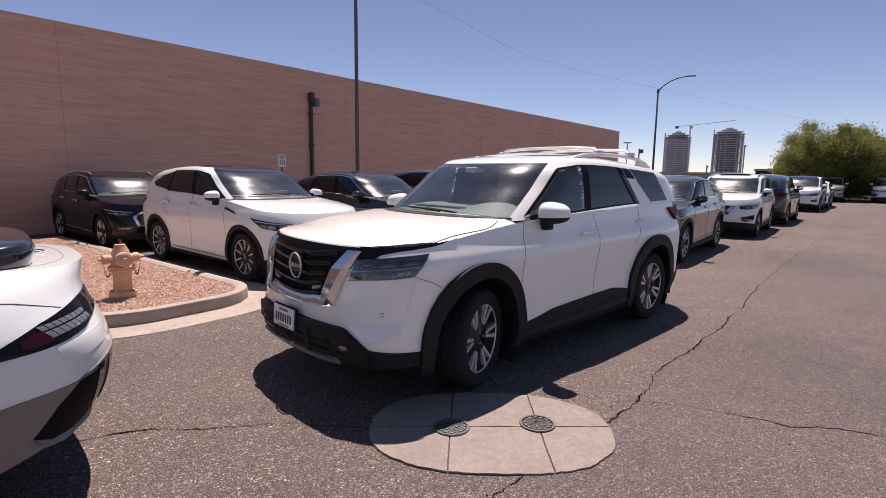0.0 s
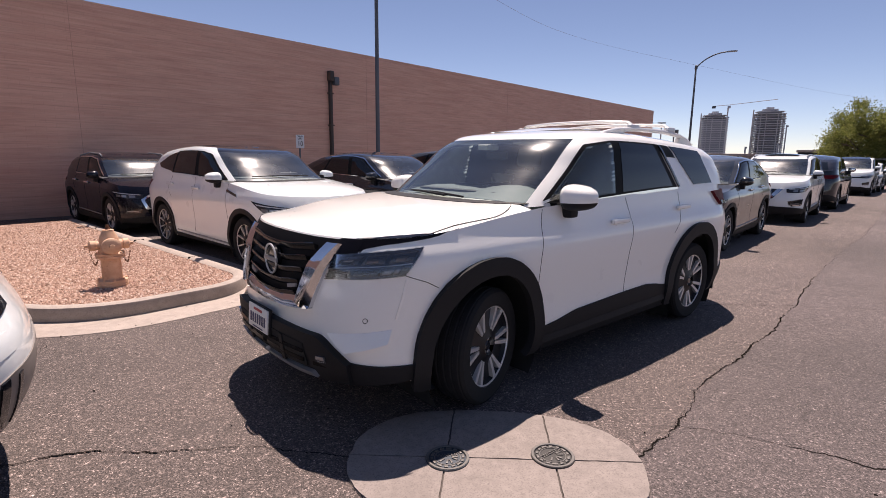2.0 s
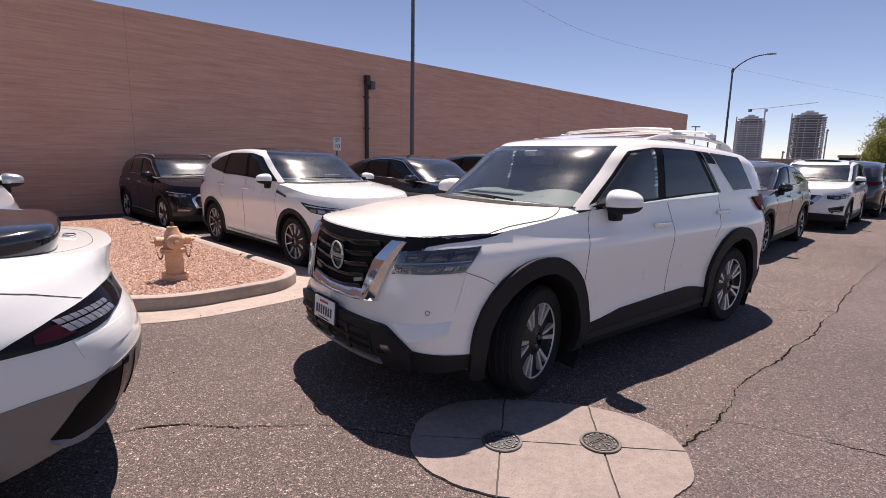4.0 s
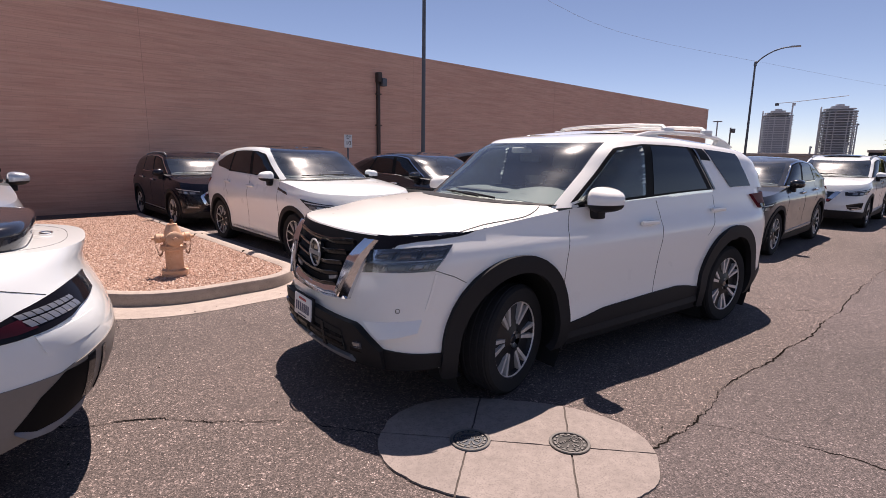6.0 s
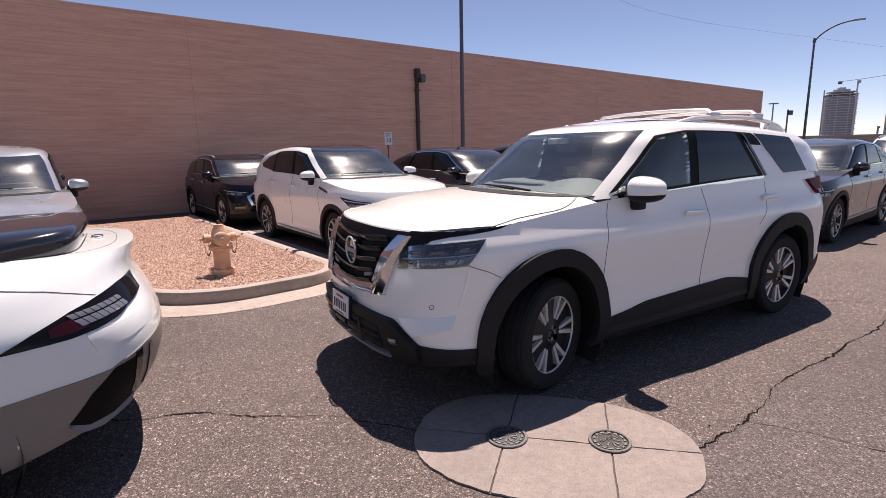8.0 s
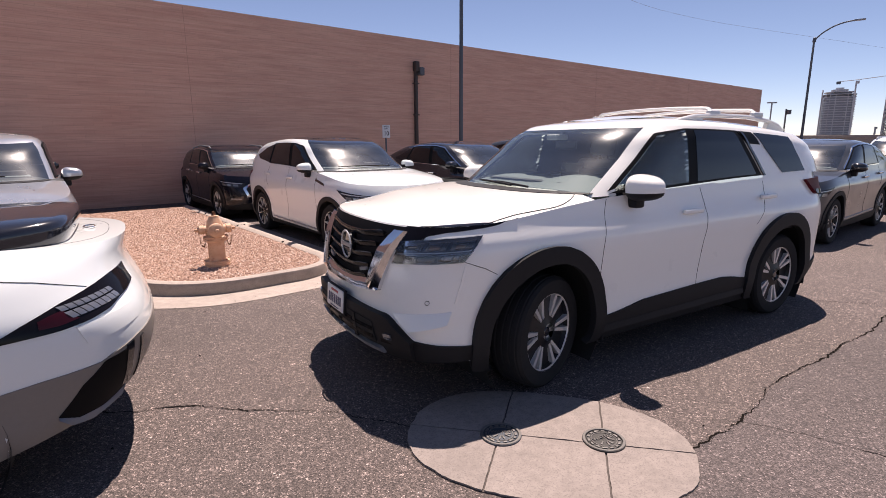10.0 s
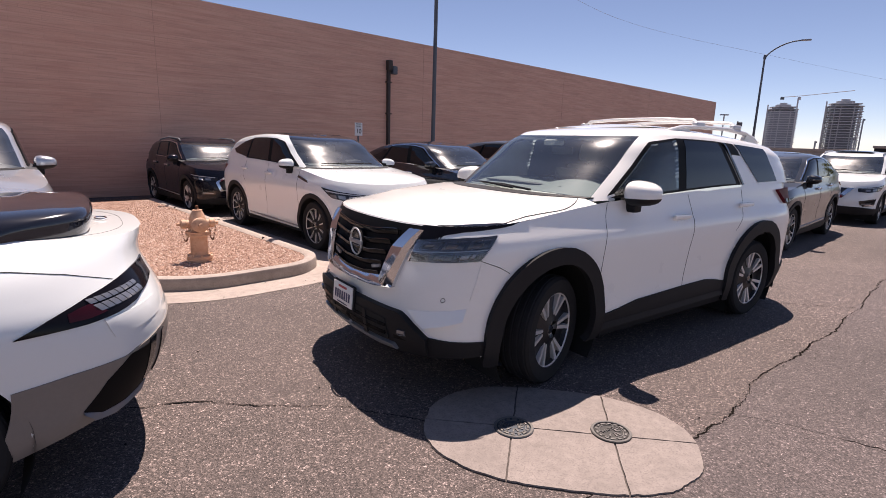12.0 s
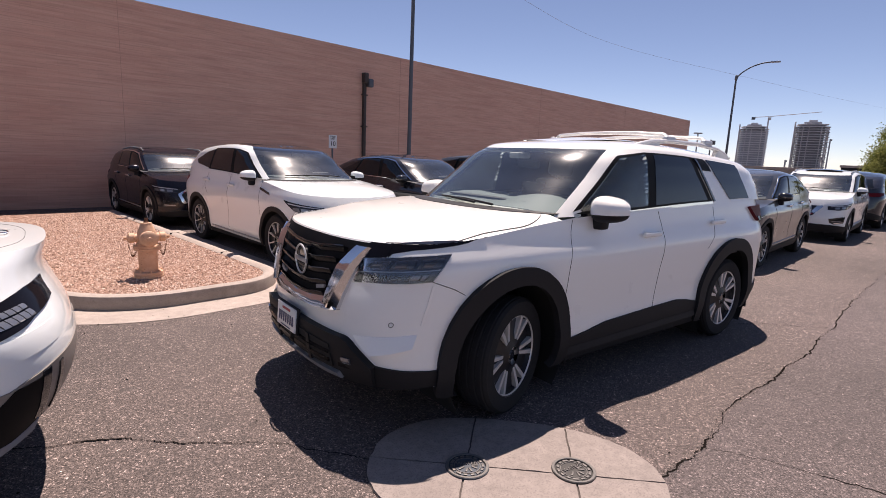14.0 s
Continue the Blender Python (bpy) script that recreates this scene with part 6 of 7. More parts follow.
# smaller crossovers: lower nose, more rake, a falling roof
CROSS = dict(gnose=[(0.0, -0.18), (0.45, -0.60), (0.86, -0.98), (0.94, -1.13), (1.0, -1.46)], gtail=[(0.0, -3.88), (0.5, -3.64), (0.84, -3.36), (0.94, -3.2), (1.0, -2.95)],
             roof=[(-0.3, 1.62), (-1.0, 1.715), (-1.7, 1.77), (-2.4, 1.755), (-3.1, 1.68), (-3.9, 1.54)], top=[(1.04, 0.985), (0.93, 1.03), (0.5, 1.14), (0.0, 1.215), (-0.5, 1.26), (-1.0, 1.265), (-2.4, 1.30), (-3.5, 1.325), (-3.98, 1.29)],
             nose=[(0.15, -0.17), (0.3, -0.05), (0.5, 0.0), (0.7, -0.01), (0.85, -0.05), (1.0, -0.12), (1.2, -0.25)], front_pq=(10.0, 2.4), pillar=7.0)
SWEPT = ([(-2.50, 0.06), (-3.02, 0.20)], [(-2.37, 0.78), (-2.7, 0.68), (-3.12, 0.40)])
SWEPT_LOW = ([(-2.50, 0.06), (-2.86, 0.18)], [(-2.27, 0.76), (-2.5, 0.62), (-2.88, 0.28)])


def common_details(c, sh, colour, style="wide", chrome=True, mirror=None, blade=False, rails=False, sill=0.36):
    """Lamps, grille, bumper, mirrors, handles and seams of the smaller cars."""
    fr = sh.on_front()
    if style == "wide":
        part("grille", ribbon([(-0.40, 0.90), (0, 0.92), (0.40, 0.90)], [(-0.50, 0.58), (0, 0.56), (0.50, 0.58)], fr, 0.006, 0.014, 24, 8), GLOSSBLACK, c)
        for s in (1, -1):
            part("grille_frame", ribbon([(0, 0.925), (s * 0.42, 0.905), (s * 0.60, 0.79), (s * 0.52, 0.57), (0, 0.545)], [(0, 0.895), (s * 0.38, 0.875), (s * 0.54, 0.78), (s * 0.47, 0.605), (0, 0.575)], fr, 0.02, 0.026, 30, 2), CHROME, c)
    elif style == "vee":
        part("grille", ribbon([(-0.46, 0.90), (0, 0.905), (0.46, 0.90)], [(-0.26, 0.66), (0, 0.62), (0.26, 0.66)], fr, 0.006, 0.014, 24, 8), GLOSSBLACK, c)
        for s in (1, -1):
            part("grille_frame", ribbon([(s * 0.34, 0.905), (s * 0.24, 0.77), (s * 0.10, 0.645)], [(s * 0.47, 0.905), (s * 0.34, 0.75), (s * 0.12, 0.60)], fr, 0.02, 0.026, 16, 2), CHROME, c)
    else:
        part("grille", ribbon([(-0.60, 0.87), (0.60, 0.87)], [(-0.60, 0.82), (0.60, 0.82)], fr, 0.006, 0.014, 24, 2), GLOSSBLACK, c)
    part("emblem", ribbon([(-0.06, 0.75), (0.06, 0.75)], [(-0.06, 0.82), (0.06, 0.82)], fr, 0.024, 0.01, 8, 2), CHROME, c)

    def sides(s):
        g = sh.on_ring(s)
        lamp = part("headlight", ribbon([(0.56, 0.815), (0.8, 0.808), (1.10, 0.855)], [(0.54, 0.90), (0.85, 0.938), (1.30, 0.998)], g, 0.010, 0.02, 24, 5), LAMPGREY, c, "narrow clear headlight")
        part("lens_strip", ribbon([(0.60, 0.885), (1.18, 0.945)], [(0.60, 0.899), (1.2, 0.961)], g, 0.014, 0.006, 16, 1), LAMPLINE, lamp)
        for u in (0.70, 0.86, 1.0):
            part("lens", ribbon([(u, 0.826 + 0.06 * (u - 0.6)), (u + 0.11, 0.832 + 0.06 * (u - 0.6))], [(u, 0.876 + 0.06 * (u - 0.6)), (u + 0.11, 0.882 + 0.06 * (u - 0.6))], g, 0.0135, 0.006, 6, 2), CLEARLENS, lamp)
        part("bumper_trim", ribbon([(0.0, 0.27), (0.6, 0.27), (1.28, 0.29)], [(0.0, 0.44), (0.6, 0.42), (0.9, 0.38), (1.28, 0.38)], g, 0.010, 0.03, 30, 4), CLADDING, c)
        part("side_intake", ribbon([(0.66, 0.50), (0.95, 0.50)], [(0.62, 0.60), (0.98, 0.66)], g, 0.008, 0.014, 12, 3), GLOSSBLACK, c)
        part("fog_lamp", ribbon([(0.68, 0.525), (0.92, 0.53)], [(0.68, 0.545), (0.92, 0.555)], g, 0.016, 0.01, 10, 1), CLEARLENS, c)
        part("sill_trim", ribbon([(-0.44, 0.235), (-1.5, 0.235), (-2.40, 0.235)], [(-0.44, sill - 0.02), (-1.5, sill), (-2.40, sill + 0.02)], sh.on_side(s), 0.012, 0.03, 30, 3), CLADDING, c)
        part("sill_moulding", ribbon([(-0.50, sill + 0.025), (-2.30, sill + 0.06)], [(-0.50, sill + 0.04), (-2.30, sill + 0.075)], sh.on_side(s), 0.014, 0.016, 24, 1), SATIN, c)
        door_mirror(c, sh, s, sh.X(-0.72), 1.235 * sh.kz, mirror or colour, size=0.82)
        handle(c, sh, s, -1.46, 1.10, CHROME if chrome else colour)
        handle(c, sh, s, -2.48, 1.13, CHROME if chrome else colour)
        if blade:
            part("fender_blade", ribbon([(-0.12, 1.03), (-0.46, 1.09)], [(-0.15, 1.065), (-0.46, 1.125)], sh.on_side(s), 0.010, 0.014, 12, 1), GLOSSBLACK, c)
        r = sh.on_ring(s, True)
        part("tail_light", ribbon([(0.45, 1.03), (0.8, 1.03), (1.12, 1.08)], [(0.45, 1.13), (0.85, 1.15), (1.25, 1.16)], r, 0.012, 0.03, 20, 4), TAILRED, c, "dark red tail light")
        part("rear_bumper_trim", ribbon([(0.0, 0.33), (0.8, 0.33), (1.3, 0.27)], [(0.0, 0.56), (0.8, 0.52), (1.3, 0.40)], r, 0.012, 0.03, 24, 4), CLADDING, c)
        if rails:
            zr = lambda x: sh.roof(x) * sh.kz - 0.022
            part("roof_rail", tube([(sh.X(x), s * 0.655 * sh.ky, zr(x) + dz) for x, dz in ((-1.25, 0.0), (-1.4, 0.035), (-2.2, 0.045), (-2.9, 0.04), (-3.2, 0.0))], 0.018, 8), SATIN, c)
        part("wiper", tube([sh.out(-0.30, s * 0.10 + 0.25, 1.298), sh.out(-0.33, s * 0.10 - 0.1, 1.312), sh.out(-0.42, s * 0.10 - 0.45, 1.30)], 0.008, 6), CLADDING, c)
    both(sides)
    part("rear_window", ribbon([(-0.66, 0.10), (0.66, 0.10)], [(-0.56, 0.78), (0.56, 0.78)], sh.on_cabin_rear(), 0.006, 0.01, 20, 6), PRIVACY, c)
    seams(c, sh, [[(-0.44, 0.36), (-0.45, 0.8), (-0.45, 1.24)], [(-1.60, 0.38), (-1.58, 0.8), (-1.56, 1.27)], [(-2.46, 1.26), (-2.56, 1.1), (-2.40, 0.90)]])


FASTTAIL = [(0.0, -3.92), (0.35, -3.62), (0.7, -3.2), (0.9, -2.85), (1.0, -2.55)]
FASTROOF = [(-0.3, 1.63), (-1.0, 1.72), (-1.7, 1.765), (-2.4, 1.72), (-3.1, 1.60), (-3.9, 1.42)]
THIN = dict(rim=0.262, spokes=10, twin=False, wide=0.34)

ws = Shape(2.80, 0.92, 0.92, 0.95, 1.72, 0.365, arch=0.43, **CROSS)
c = make_car("suv", "white sport utility with black roof, parked beside the gravel island", WHITE2, (-2.53, 8.23), (0.8, -0.6), ws, 0, roofmat=GLOSSBLACK, wheels=THIN)
windows(c, ws, *glazing(ws, ((-1.56, -1.58), (-2.44, -2.30)), SWEPT, 0.80), chrome=False)
common_details(c, ws, WHITE2, blade=True, chrome=False, sill=0.285)

bs = Shape(2.55, 0.88, 0.78, 0.92, 1.56, 0.35, arch=0.41, **CROSS)
c = make_car("suv", "black sport utility parked against the building wall", BROWNP, (-6.63, 11.01), (0.8, -0.6), bs, 0, wheels=dict(rim=0.25, spokes=5, twin=True))
windows(c, bs, *glazing(bs, ((-1.56, -1.58), (-2.44, -2.30)), SWEPT, 0.80), chrome="full")
common_details(c, bs, BROWNP, rails=True)

cs = Shape(2.80, 0.92, 1.02, 0.95, 1.64, 0.365, arch=0.43, **{**CROSS, "gtail": FASTTAIL, "roof": FASTROOF})
c = make_car("suv", "dark coupe utility with chrome window line, parked in a bay", BLACKP, (-0.77, 10.73), (0.8, -0.6), cs, 0, wheels=THIN)
windows(c, cs, *glazing(cs, ((-1.56, -1.58), (-2.44, -2.20)), SWEPT_LOW, 0.80), chrome="full")
common_details(c, cs, BLACKP, mirror=GLOSSBLACK)
c = make_car("suv", "dark sport utility in the last bay by the wall", GREYP, (1.07, 13.18), (0.8, -0.6), ws, 0, wheels=THIN, fine=False)
windows(c, ws, *glazing(ws, ((-1.56, -1.58), (-2.44, -2.30)), SWEPT, 0.80))
common_details(c, ws, GREYP)

c = make_car("suv", "graphite grey coupe utility with chrome window line, parked in the row", GREYP, (3.71, 10.45), (-0.605, -0.796), cs, 0, wheels=dict(rim=0.262, spokes=5, twin=True, wide=0.5, spread=0.24))
windows(c, cs, *glazing(cs, ((-1.56, -1.58), (-2.44, -2.20)), SWEPT_LOW, 0.80), chrome="full")
common_details(c, cs, GREYP, mirror=GLOSSBLACK)

rg = Shape(2.70, 0.93, 1.02, 0.92, 1.71, 0.355, arch=0.42, **CROSS)
c = make_car("suv", "white compact utility with black vee grille, parked in the row", WHITE2, (7.62, 14.88), (-0.595, -0.804), rg, 0, wheels=dict(rim=0.25, spokes=5, twin=True, wide=0.8), fine=False)
windows(c, rg, *glazing(rg, ((-1.56, -1.58), (-2.42, -2.28)), QUARTER, 0.80))
common_details(c, rg, WHITE2, "vee", rails=True)
for s in (1, -1):
    g = rg.on_ring(s)
    part("fog_surround", ribbon([(0.72, 0.47), (1.02, 0.50)], [(0.66, 0.555), (1.05, 0.66)], g, 0.012, 0.014, 14, 3), GRILLEBLACK, c)
    part("fog_blade", ribbon([(0.74, 0.485), (1.0, 0.51)], [(0.74, 0.503), (1.0, 0.53)], g, 0.022, 0.014, 12, 1), CHROME, c)
    part("lower_bumper", ribbon([(0.0, 0.27), (0.7, 0.27), (1.28, 0.29)], [(0.0, 0.47), (0.7, 0.45), (1.28, 0.40)], g, 0.016, 0.03, 26, 4), CLADDING, c)
part("roof_glass", ribbon([(-1.35, -0.42), (-2.7, -0.42)], [(-1.35, 0.42), (-2.7, 0.42)], lambda x, y: rg.out(x, y, rg.roof(x) + 0.036 * (1 - (y / 0.62) ** 2)), 0.006, 0.01, 20, 6), GLOSSBLACK, c)

c = make_car("suv", "dark blue-grey compact utility parked facing away", BLACKP, (12.6, 21.05), (0.62, 0.785), rg, 0, wheels=dict(rim=0.25, spokes=5, twin=True), fine=False)
windows(c, rg, *glazing(rg, ((-1.56, -1.58), (-2.42, -2.28)), QUARTER, 0.80))
common_details(c, rg, BLACKP, "vee")

c = make_car("suv", "white electric utility with dark roof, parked in the row", WHITE2, (16.88, 26.08), (-0.62, -0.785), rg, 0, roofmat=GLOSSBLACK, fine=False)
windows(c, rg, *glazing(rg, ((-1.56, -1.58), (-2.42, -2.28)), QUARTER, 0.80))
common_details(c, rg, WHITE2, "slim")

sd = Shape(2.70, 0.90, 1.0, 0.90, 1.45, 0.33, arch=0.39, **{**CROSS, "gtail": FASTTAIL, "roof": FASTROOF})
c = make_car("sedan", "white sedan parked at the end of the row", WHITE2, (19.4, 29.05), (-0.62, -0.785), sd, 0, fine=False)
windows(c, sd, *glazing(sd, ((-1.56, -1.58), (-2.42, -2.2)), None, 0.78))
common_details(c, sd, WHITE2, "slim")
c = make_car("sedan", "beige car parked under the tree", paint("beige_paint", (0.42, 0.36, 0.29), 0.3), (25.6, 36.6), (-0.62, -0.785), rg, 0, fine=False)
windows(c, rg, *glazing(rg, ((-1.56, -1.58), (-2.42, -2.28)), QUARTER, 0.80))
common_details(c, rg, WHITE2, "slim")
c = make_car("sedan", "silver car parked across the lane", SILVERP, (28.8, 35.5), (-0.62, -0.785), rg, 0, fine=False)
windows(c, rg, *glazing(rg, ((-1.56, -1.58), (-2.42, -2.28)), QUARTER, 0.80))
common_details(c, rg, SILVERP, "slim")

ss = Shape(2.75, 0.95, 1.0, 0.93, 1.76, 0.36, arch=0.41, **CROSS)
c = make_car("suv", "silver sport utility parked on the far side of the gravel island", SILVERP, (-5.61, 4.43), (0.8, -0.6), ss, 0)
windows(c, ss, *glazing(ss, ((-1.56, -1.58), (-2.42, -2.28)), QUARTER, 0.80))
common_details(c, ss, SILVERP, "slim", rails=False)
c = make_car("suv", "dark sport utility parked behind the silver one, against the wall", BLACKP, (-9.03, 7.0), (0.8, -0.6), rg, 0, fine=False)
windows(c, rg, *glazing(rg, ((-1.56, -1.58), (-2.42, -2.28)), QUARTER, 0.80))
common_details(c, rg, BLACKP, "slim", mirror=GLOSSBLACK)


# near car: white fastback with a black wing
nc = Shape(2.83, 0.92, 1.05, 0.93, 1.50, 0.355, arch=0.415, bottom=0.34, rise=0.24, short=0.62, side=[(0.15, -0.11), (0.28, -0.055), (0.42, -0.028), (0.55, -0.03), (0.7, -0.020), (0.85, -0.006), (0.97, 0.0), (1.04, -0.012), (1.11, -0.042), (1.19, -0.08), (1.25, -0.12), (1.31, -0.18), (1.36, -0.25), (1.42, -0.38)], gtail=[(0.0, -3.06), (0.35, -2.96), (0.7, -2.80), (0.9, -2.62), (1.0, -2.4)], roof=FASTROOF,
           tail=[(0.15, 0.34), (0.3, 0.235), (0.45, 0.125), (0.62, 0.04), (0.80, 0.012), (0.95, 0.032), (1.08, 0.08), (1.2, 0.12), (1.28, 0.12), (1.34, 0.105), (1.42, 0.10)],
           top=[(1.04, 1.085), (0.93, 1.12), (0.5, 1.195), (0.0, 1.255), (-0.5, 1.285), (-1.0, 1.275), (-2.4, 1.36), (-3.3, 1.388), (-3.7, 1.365), (-3.98, 1.36)],
           rear_pq=(10.0, 2.7))
c = make_car("hatchback", "white fastback car with a black wing and dark lower bumper", WHITE2, (-4.826, 0.284), (-0.70, -0.714), nc, 0, trim=None, roofmat=GLOSSBLACK)
windows(c, nc, *glazing(nc, ((-1.56, -1.58), (-2.30, -2.1)), None, 0.78))


def near_tail(c, sh):
    part("rear_deck", deck_sheet(sh, -2.9, -4.2, 110, 24), WHITE2, c)
    part("rear_window", ribbon([(-0.62, 0.14), (0.62, 0.14)], [(-0.52, 0.8), (0.52, 0.8)], sh.on_cabin_rear(), 0.006, 0.01, 20, 6), PRIVACY, c)

    def sides(s):
        r = sh.on_ring(s, True)
        U = lambda X: sh.arc_at(-2.9 + (X + sh.wb) * 1.07 / sh.ro)
        k = 1 / sh.kz
        lamp = part("tail_light", ribbon([(1.305, 0.962), (1.181, 0.968), (1.029, 0.974), (0.902, 0.990), (0.76, 1.018), (0.68, 1.045), (0.42, 1.09)], [(1.30, 0.966), (1.159, 1.032), (0.977, 1.104), (0.82, 1.146), (0.73, 1.166), (0.643, 1.182), (0.42, 1.20)], r, 0.008, 0.02, 44, 8), LAMPBLACK, c, "black wedge tail light with a clear ribbed lens")
        part("red_lens", ribbon([(1.10, 1.000), (1.02, 1.000), (0.935, 1.014)], [(1.09, 1.040), (1.04, 1.056), (0.985, 1.068)], r, 0.0115, 0.008, 12, 3), REDLENS, lamp, "deep red lens patch")
        for q in range(8):
            a = 0.960 - 0.037 * q
            b = a - 0.032
            z = 1.022 + 0.004 * q
            part("clear_lens", ribbon([(a, z), (b, z + 0.003)], [(a + 0.022, z + 0.034), (b + 0.022, z + 0.037)], r, 0.0115, 0.008, 4, 2, 0.0115, 0.003), CLEARLENS, lamp)
            part("clear_lens", ribbon([(a + 0.026, z + 0.041), (b + 0.026, z + 0.044)], [(a + 0.042, z + 0.066), (b + 0.042, z + 0.068)], r, 0.0115, 0.008, 4, 2, 0.0115, 0.003), CLEARLENS, lamp)
        part("lower_cladding", ribbon([(U(-3.25), 0.295), (1.25, 0.315), (1.0, 0.39), (0.85, 0.43), (0.70, 0.48), (0.0, 0.50)], [(U(-3.20), 0.694), (1.145, 0.723), (0.902, 0.736), (0.847, 0.760), (0.664, 0.800), (0.0, 0.86)], r, 0.006, 0.014, 56, 8), TAUPE, c, "grey-brown lower bumper")
        part("black_vent", ribbon([(1.04, 0.490), (0.93, 0.43), (0.80, 0.44), (0.70, 0.50)], [(1.038, 0.495), (0.985, 0.633), (0.887, 0.737), (0.728, 0.756)], r, 0.010, 0.012, 28, 8), GRILLEBLACK, c)
        part("vent_blade", ribbon([(1.035, 0.478), (0.96, 0.428), (0.85, 0.415), (0.70, 0.465)], [(1.035, 0.487), (0.93, 0.445), (0.80, 0.450), (0.68, 0.505)], r, 0.026, 0.030, 24, 3, 0.012), BLADE, c)
        for a, wd in ((0.70, 0.05), (0.60, 0.03)):
            part("fin", ribbon([(a - 0.02, 0.52), (a + 0.01, 0.66), (a + 0.01, 0.785)], [(a - 0.02 + wd, 0.52), (a + 0.01 + wd, 0.66), (a + 0.01 + wd, 0.775)], r, 0.013, 0.018, 12, 2), GLOSSBLACK, c)
        hs = [(1.62, 1.30), (1.40, 1.285), (1.224, 1.262), (1.031, 1.222), (0.90, 1.180), (0.82, 1.152)]
        part("hatch_seam", ribbon([(u, z) for u, z in hs], [(u, z + 0.0035) for u, z in hs], r, 0.001, 0.004, 40, 1), SEAM, c)
        part("bumper_step", ribbon([(0.951, 0.868), (0.962, 0.92), (0.968, 0.975)], [(0.60, 0.895), (0.60, 0.95), (0.60, 1.0)], r, 0.006, 0.01, 12, 10, 0.001), WHITE2, c)
        d = sh.on_deck()
        line = [(sh.rear_x(y, 1.36) + 0.085 + 0.10 * (y / 0.62) ** 4, y) for y in (0.62, 0.56, 0.48, 0.40, 0.30, 0.20, 0.10, 0.0)]
        part("lip_seam", ribbon([(x, s * y) for x, y in line], [(x - 0.002, s * y) for x, y in line], d, 0.001, 0.003, 30, 1), SEAM, c)
    both(sides)
    verts, faces = [], []
    # the wing's section: share of its length, height of it
    section = [(0.0, 1.265), (0.0, 1.318), (0.25, 1.333), (0.6, 1.336), (0.90, 1.330), (0.965, 1.322), (0.99, 1.305), (1.0, 1.285), (0.985, 1.235), (0.955, 1.185), (0.90, 1.13), (0.82, 1.10), (0.4, 1.10), (0.0, 1.10)]
    n, m = 32, len(section)
    for j in range(n + 1):
        f = math.sin(math.pi / 2 * (2 * j / n - 1))
        y = 0.64 * f
        tail = -3.565 + 0.035 * f ** 2 + 0.33 * abs(f) ** 9
        th = (1 - abs(f) ** 14) ** 0.5 * 0.8 + 0.2
        for q, z in section:
            verts.append((-2.92 + (tail + 2.92) * q, y, 1.195 + (z - 1.235) * th - 0.03 * f ** 2))
    for j in range(n):
        for i in range(m):
            i2 = (i + 1) % m
            faces.append((j * m + i, j * m + i2, (j + 1) * m + i2, (j + 1) * m + i))
    faces += [tuple(range(m)), tuple(n * m + i for i in range(m))[::-1]]
    part("wing", (verts, faces), BLACKP, c, "gloss blue-black rear wing", smooth=50)
    part("emblem", moved(tube([(0.028 * math.cos(a), 0.055 * math.sin(a), 0) for a in [2 * math.pi * k / 24 for k in range(25)]], 0.004, 6, False), Matrix.Translation((-3.60, -0.04, 1.160))), CHROME, c)
    door_mirror(c, sh, 1, -0.72, 1.05, WHITE2)
    door_mirror(c, sh, -1, -0.72, 1.05, WHITE2)


near_tail(c, nc)


# ---- hydrant ----
def hydrant_mat():
    n = Nodes("faded_salmon_hydrant_paint")
    v = n.coords()
    a, b = n.noise(v, 9, 6), n.noise(v, 45, 4)
    col = n.ramp(a, (0.3, (0.55, 0.31, 0.19)), (0.55, (0.64, 0.40, 0.26)), (0.75, (0.69, 0.47, 0.33)))
    col = n.mix(n.ramp(b, (0.62, (0, 0, 0)), (0.75, (0.8, 0.8, 0.8))), col, (0.24, 0.11, 0.06))
    n.set(Base_Color=col, Roughness=0.65)
    n.bump(b, 0.3, 0.004)
    return n.m


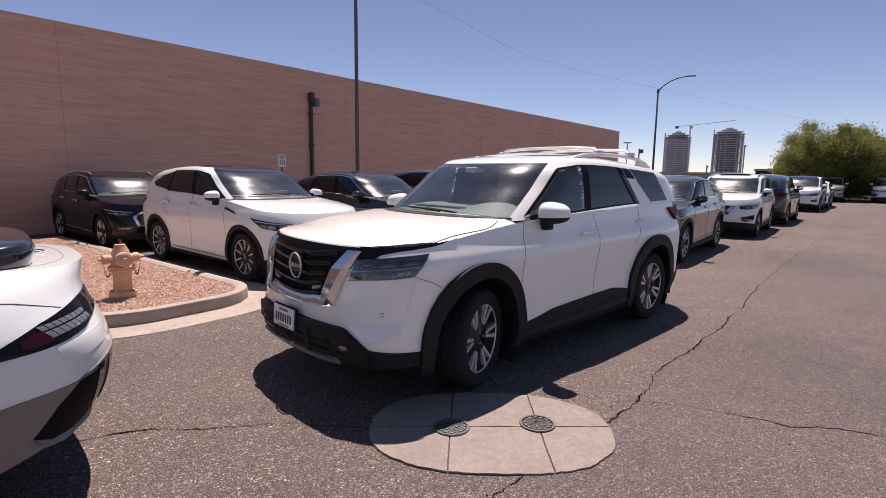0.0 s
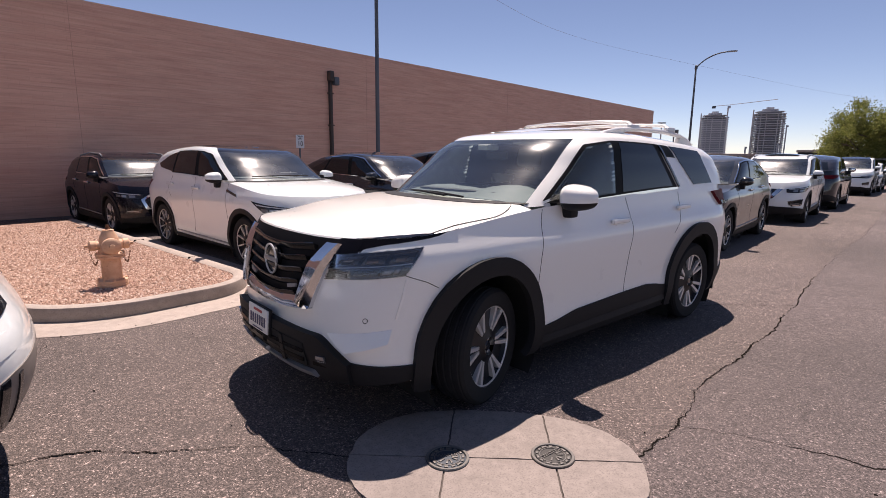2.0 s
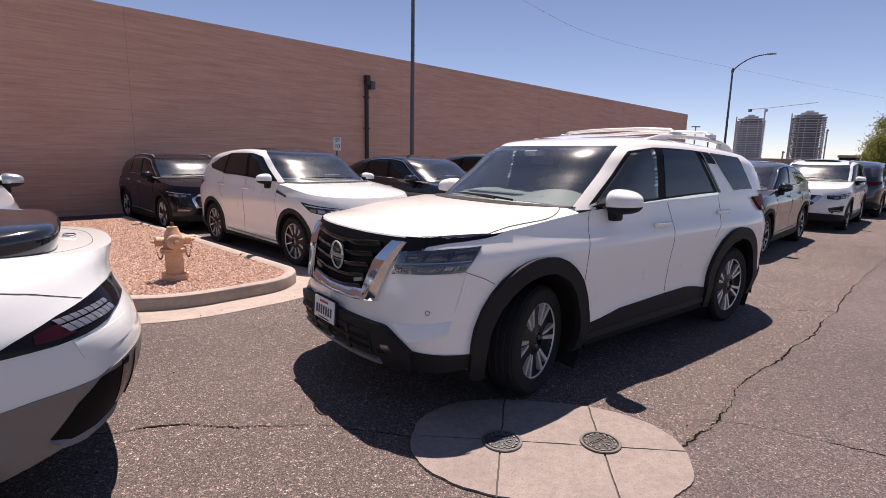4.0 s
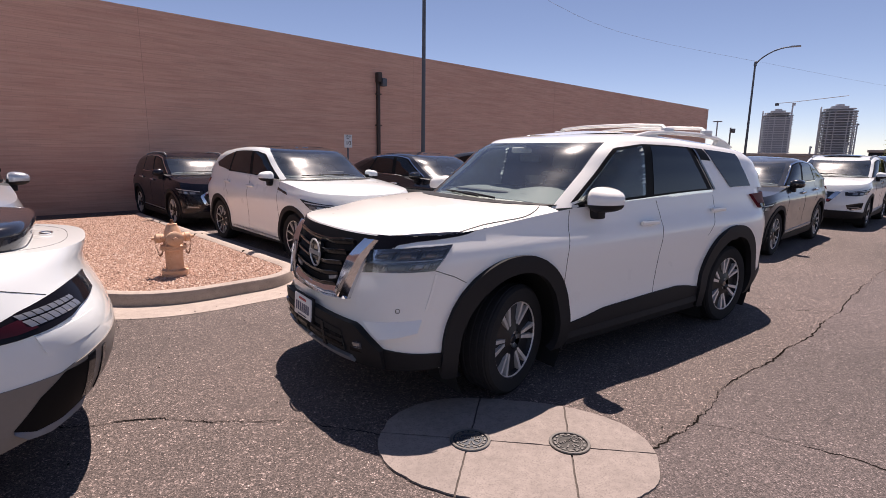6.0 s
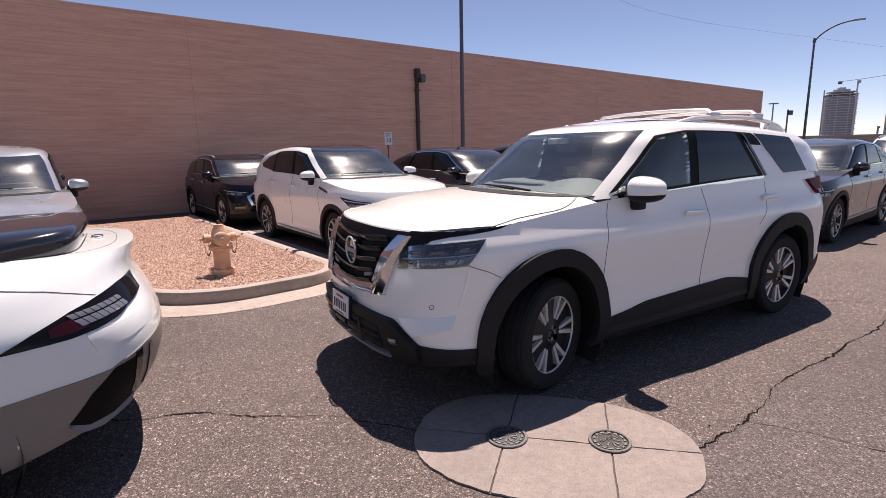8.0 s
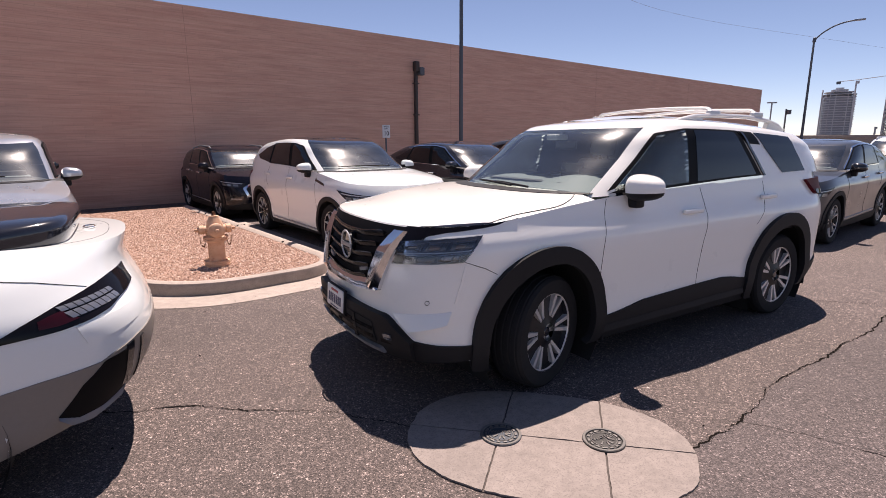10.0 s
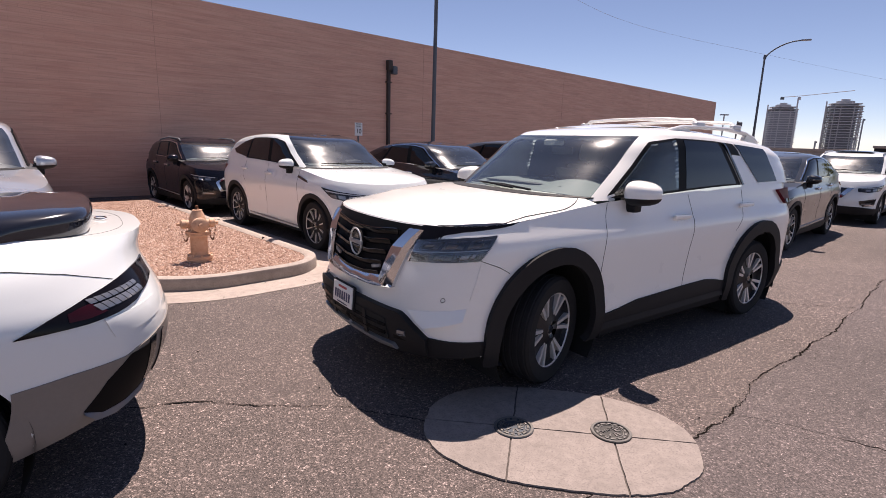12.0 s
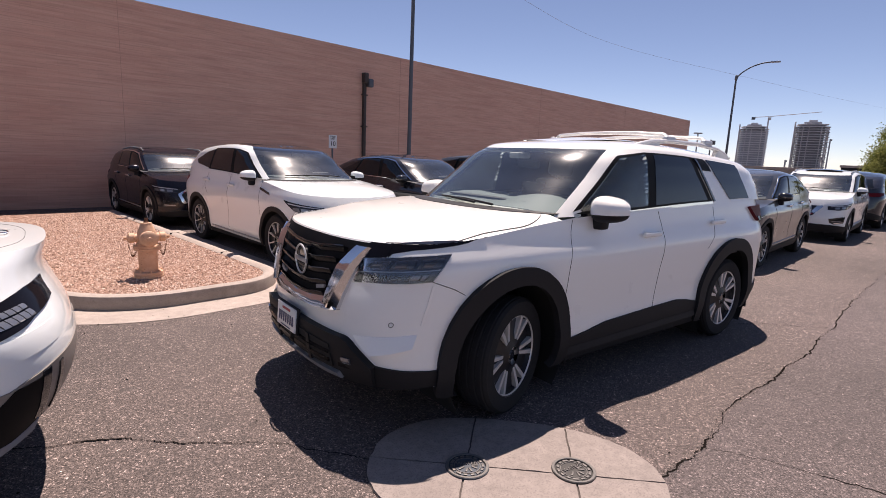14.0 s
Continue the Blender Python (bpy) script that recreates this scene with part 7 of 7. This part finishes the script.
def hydrant(x, y, z, turn):
    m = hydrant_mat()
    rust = plain("rusty_bolt", (0.16, 0.07, 0.035), 0.8, 0.2, 0.35, 40)
    h = new("fire_hydrant")
    h.matrix_basis = pose(x, y, z, 0, 0, turn) @ Matrix.Diagonal((0.95, 0.95, 0.875, 1))
    tagged(h, "faded salmon-painted fire hydrant with chained caps on gravel", "fire hydrant")
    part("barrel", lathe([(0.155, 0.0), (0.16, 0.03), (0.15, 0.045), (0.158, 0.05), (0.155, 0.085), (0.112, 0.10), (0.105, 0.14), (0.102, 0.33), (0.108, 0.36), (0.148, 0.372), (0.150, 0.395), (0.143, 0.40),
                          (0.150, 0.405), (0.150, 0.43), (0.118, 0.445), (0.113, 0.47), (0.112, 0.54), (0.104, 0.59), (0.090, 0.64), (0.072, 0.685), (0.060, 0.71), (0.060, 0.725), (0.035, 0.73), (0.0001, 0.73)], 36), m, h)
    part("operating_nut", lathe([(0.03, 0.715), (0.03, 0.745), (0.022, 0.75), (0.02, 0.785), (0.0001, 0.787)], 5), rust, h)
    for k in range(8):
        a = 2 * math.pi * k / 8
        part("flange_bolt", moved(lathe([(0.0001, 0.022), (0.014, 0.022), (0.014, -0.05), (0.0001, -0.05)], 6), Matrix.Translation((0.134 * math.cos(a), 0.134 * math.sin(a), 0.425))), m, h)
        part("foot_bolt", moved(lathe([(0.0001, 0.025), (0.014, 0.025), (0.014, -0.03), (0.0001, -0.03)], 6), Matrix.Translation((0.14 * math.cos(a), 0.14 * math.sin(a), 0.085))), m, h)
    big = [(0.08, 0.0), (0.085, 0.13), (0.10, 0.135), (0.10, 0.175), (0.075, 0.195), (0.03, 0.20), (0.026, 0.225), (0.0001, 0.226)]
    small = [(0.052, 0.0), (0.055, 0.13), (0.064, 0.14), (0.064, 0.19), (0.045, 0.205), (0.024, 0.21), (0.02, 0.245), (0.0001, 0.246)]
    for prof, ang in ((big, 0), (small, 90), (small, -90)):
        rot = Matrix.Rotation(radians(ang), 4, "Z") @ Matrix.Rotation(radians(90), 4, "Y")
        part("outlet_cap", moved(lathe(prof, 20), Matrix.Translation((0, 0, 0.535)) @ rot), m, h)
    for s in (1, -1):
        pts = []
        for k in range(15):
            f = k / 14
            pts.append((0.03 + 0.02 * f, s * (0.205 - 0.09 * f), 0.50 - 0.19 * math.sin(math.pi * f) * (1 - 0.35 * f) - 0.08 * f))
        for k in range(14):
            a, b = Vector(pts[k]), Vector(pts[k + 1])
            d = (b - a).normalized()
            side = d.cross(Vector((1, 0, 0))) if k % 2 else Vector((1, 0, 0))
            link = [a.lerp(b, 0.5) + d * 0.016 * math.cos(t) + side.normalized() * 0.008 * math.sin(t) for t in [2 * math.pi * q / 8 for q in range(9)]]
            part("chain_link", tube(link, 0.003, 5, False), rust, h)


hydrant(-3.91, 5.98, 0.115, -45)
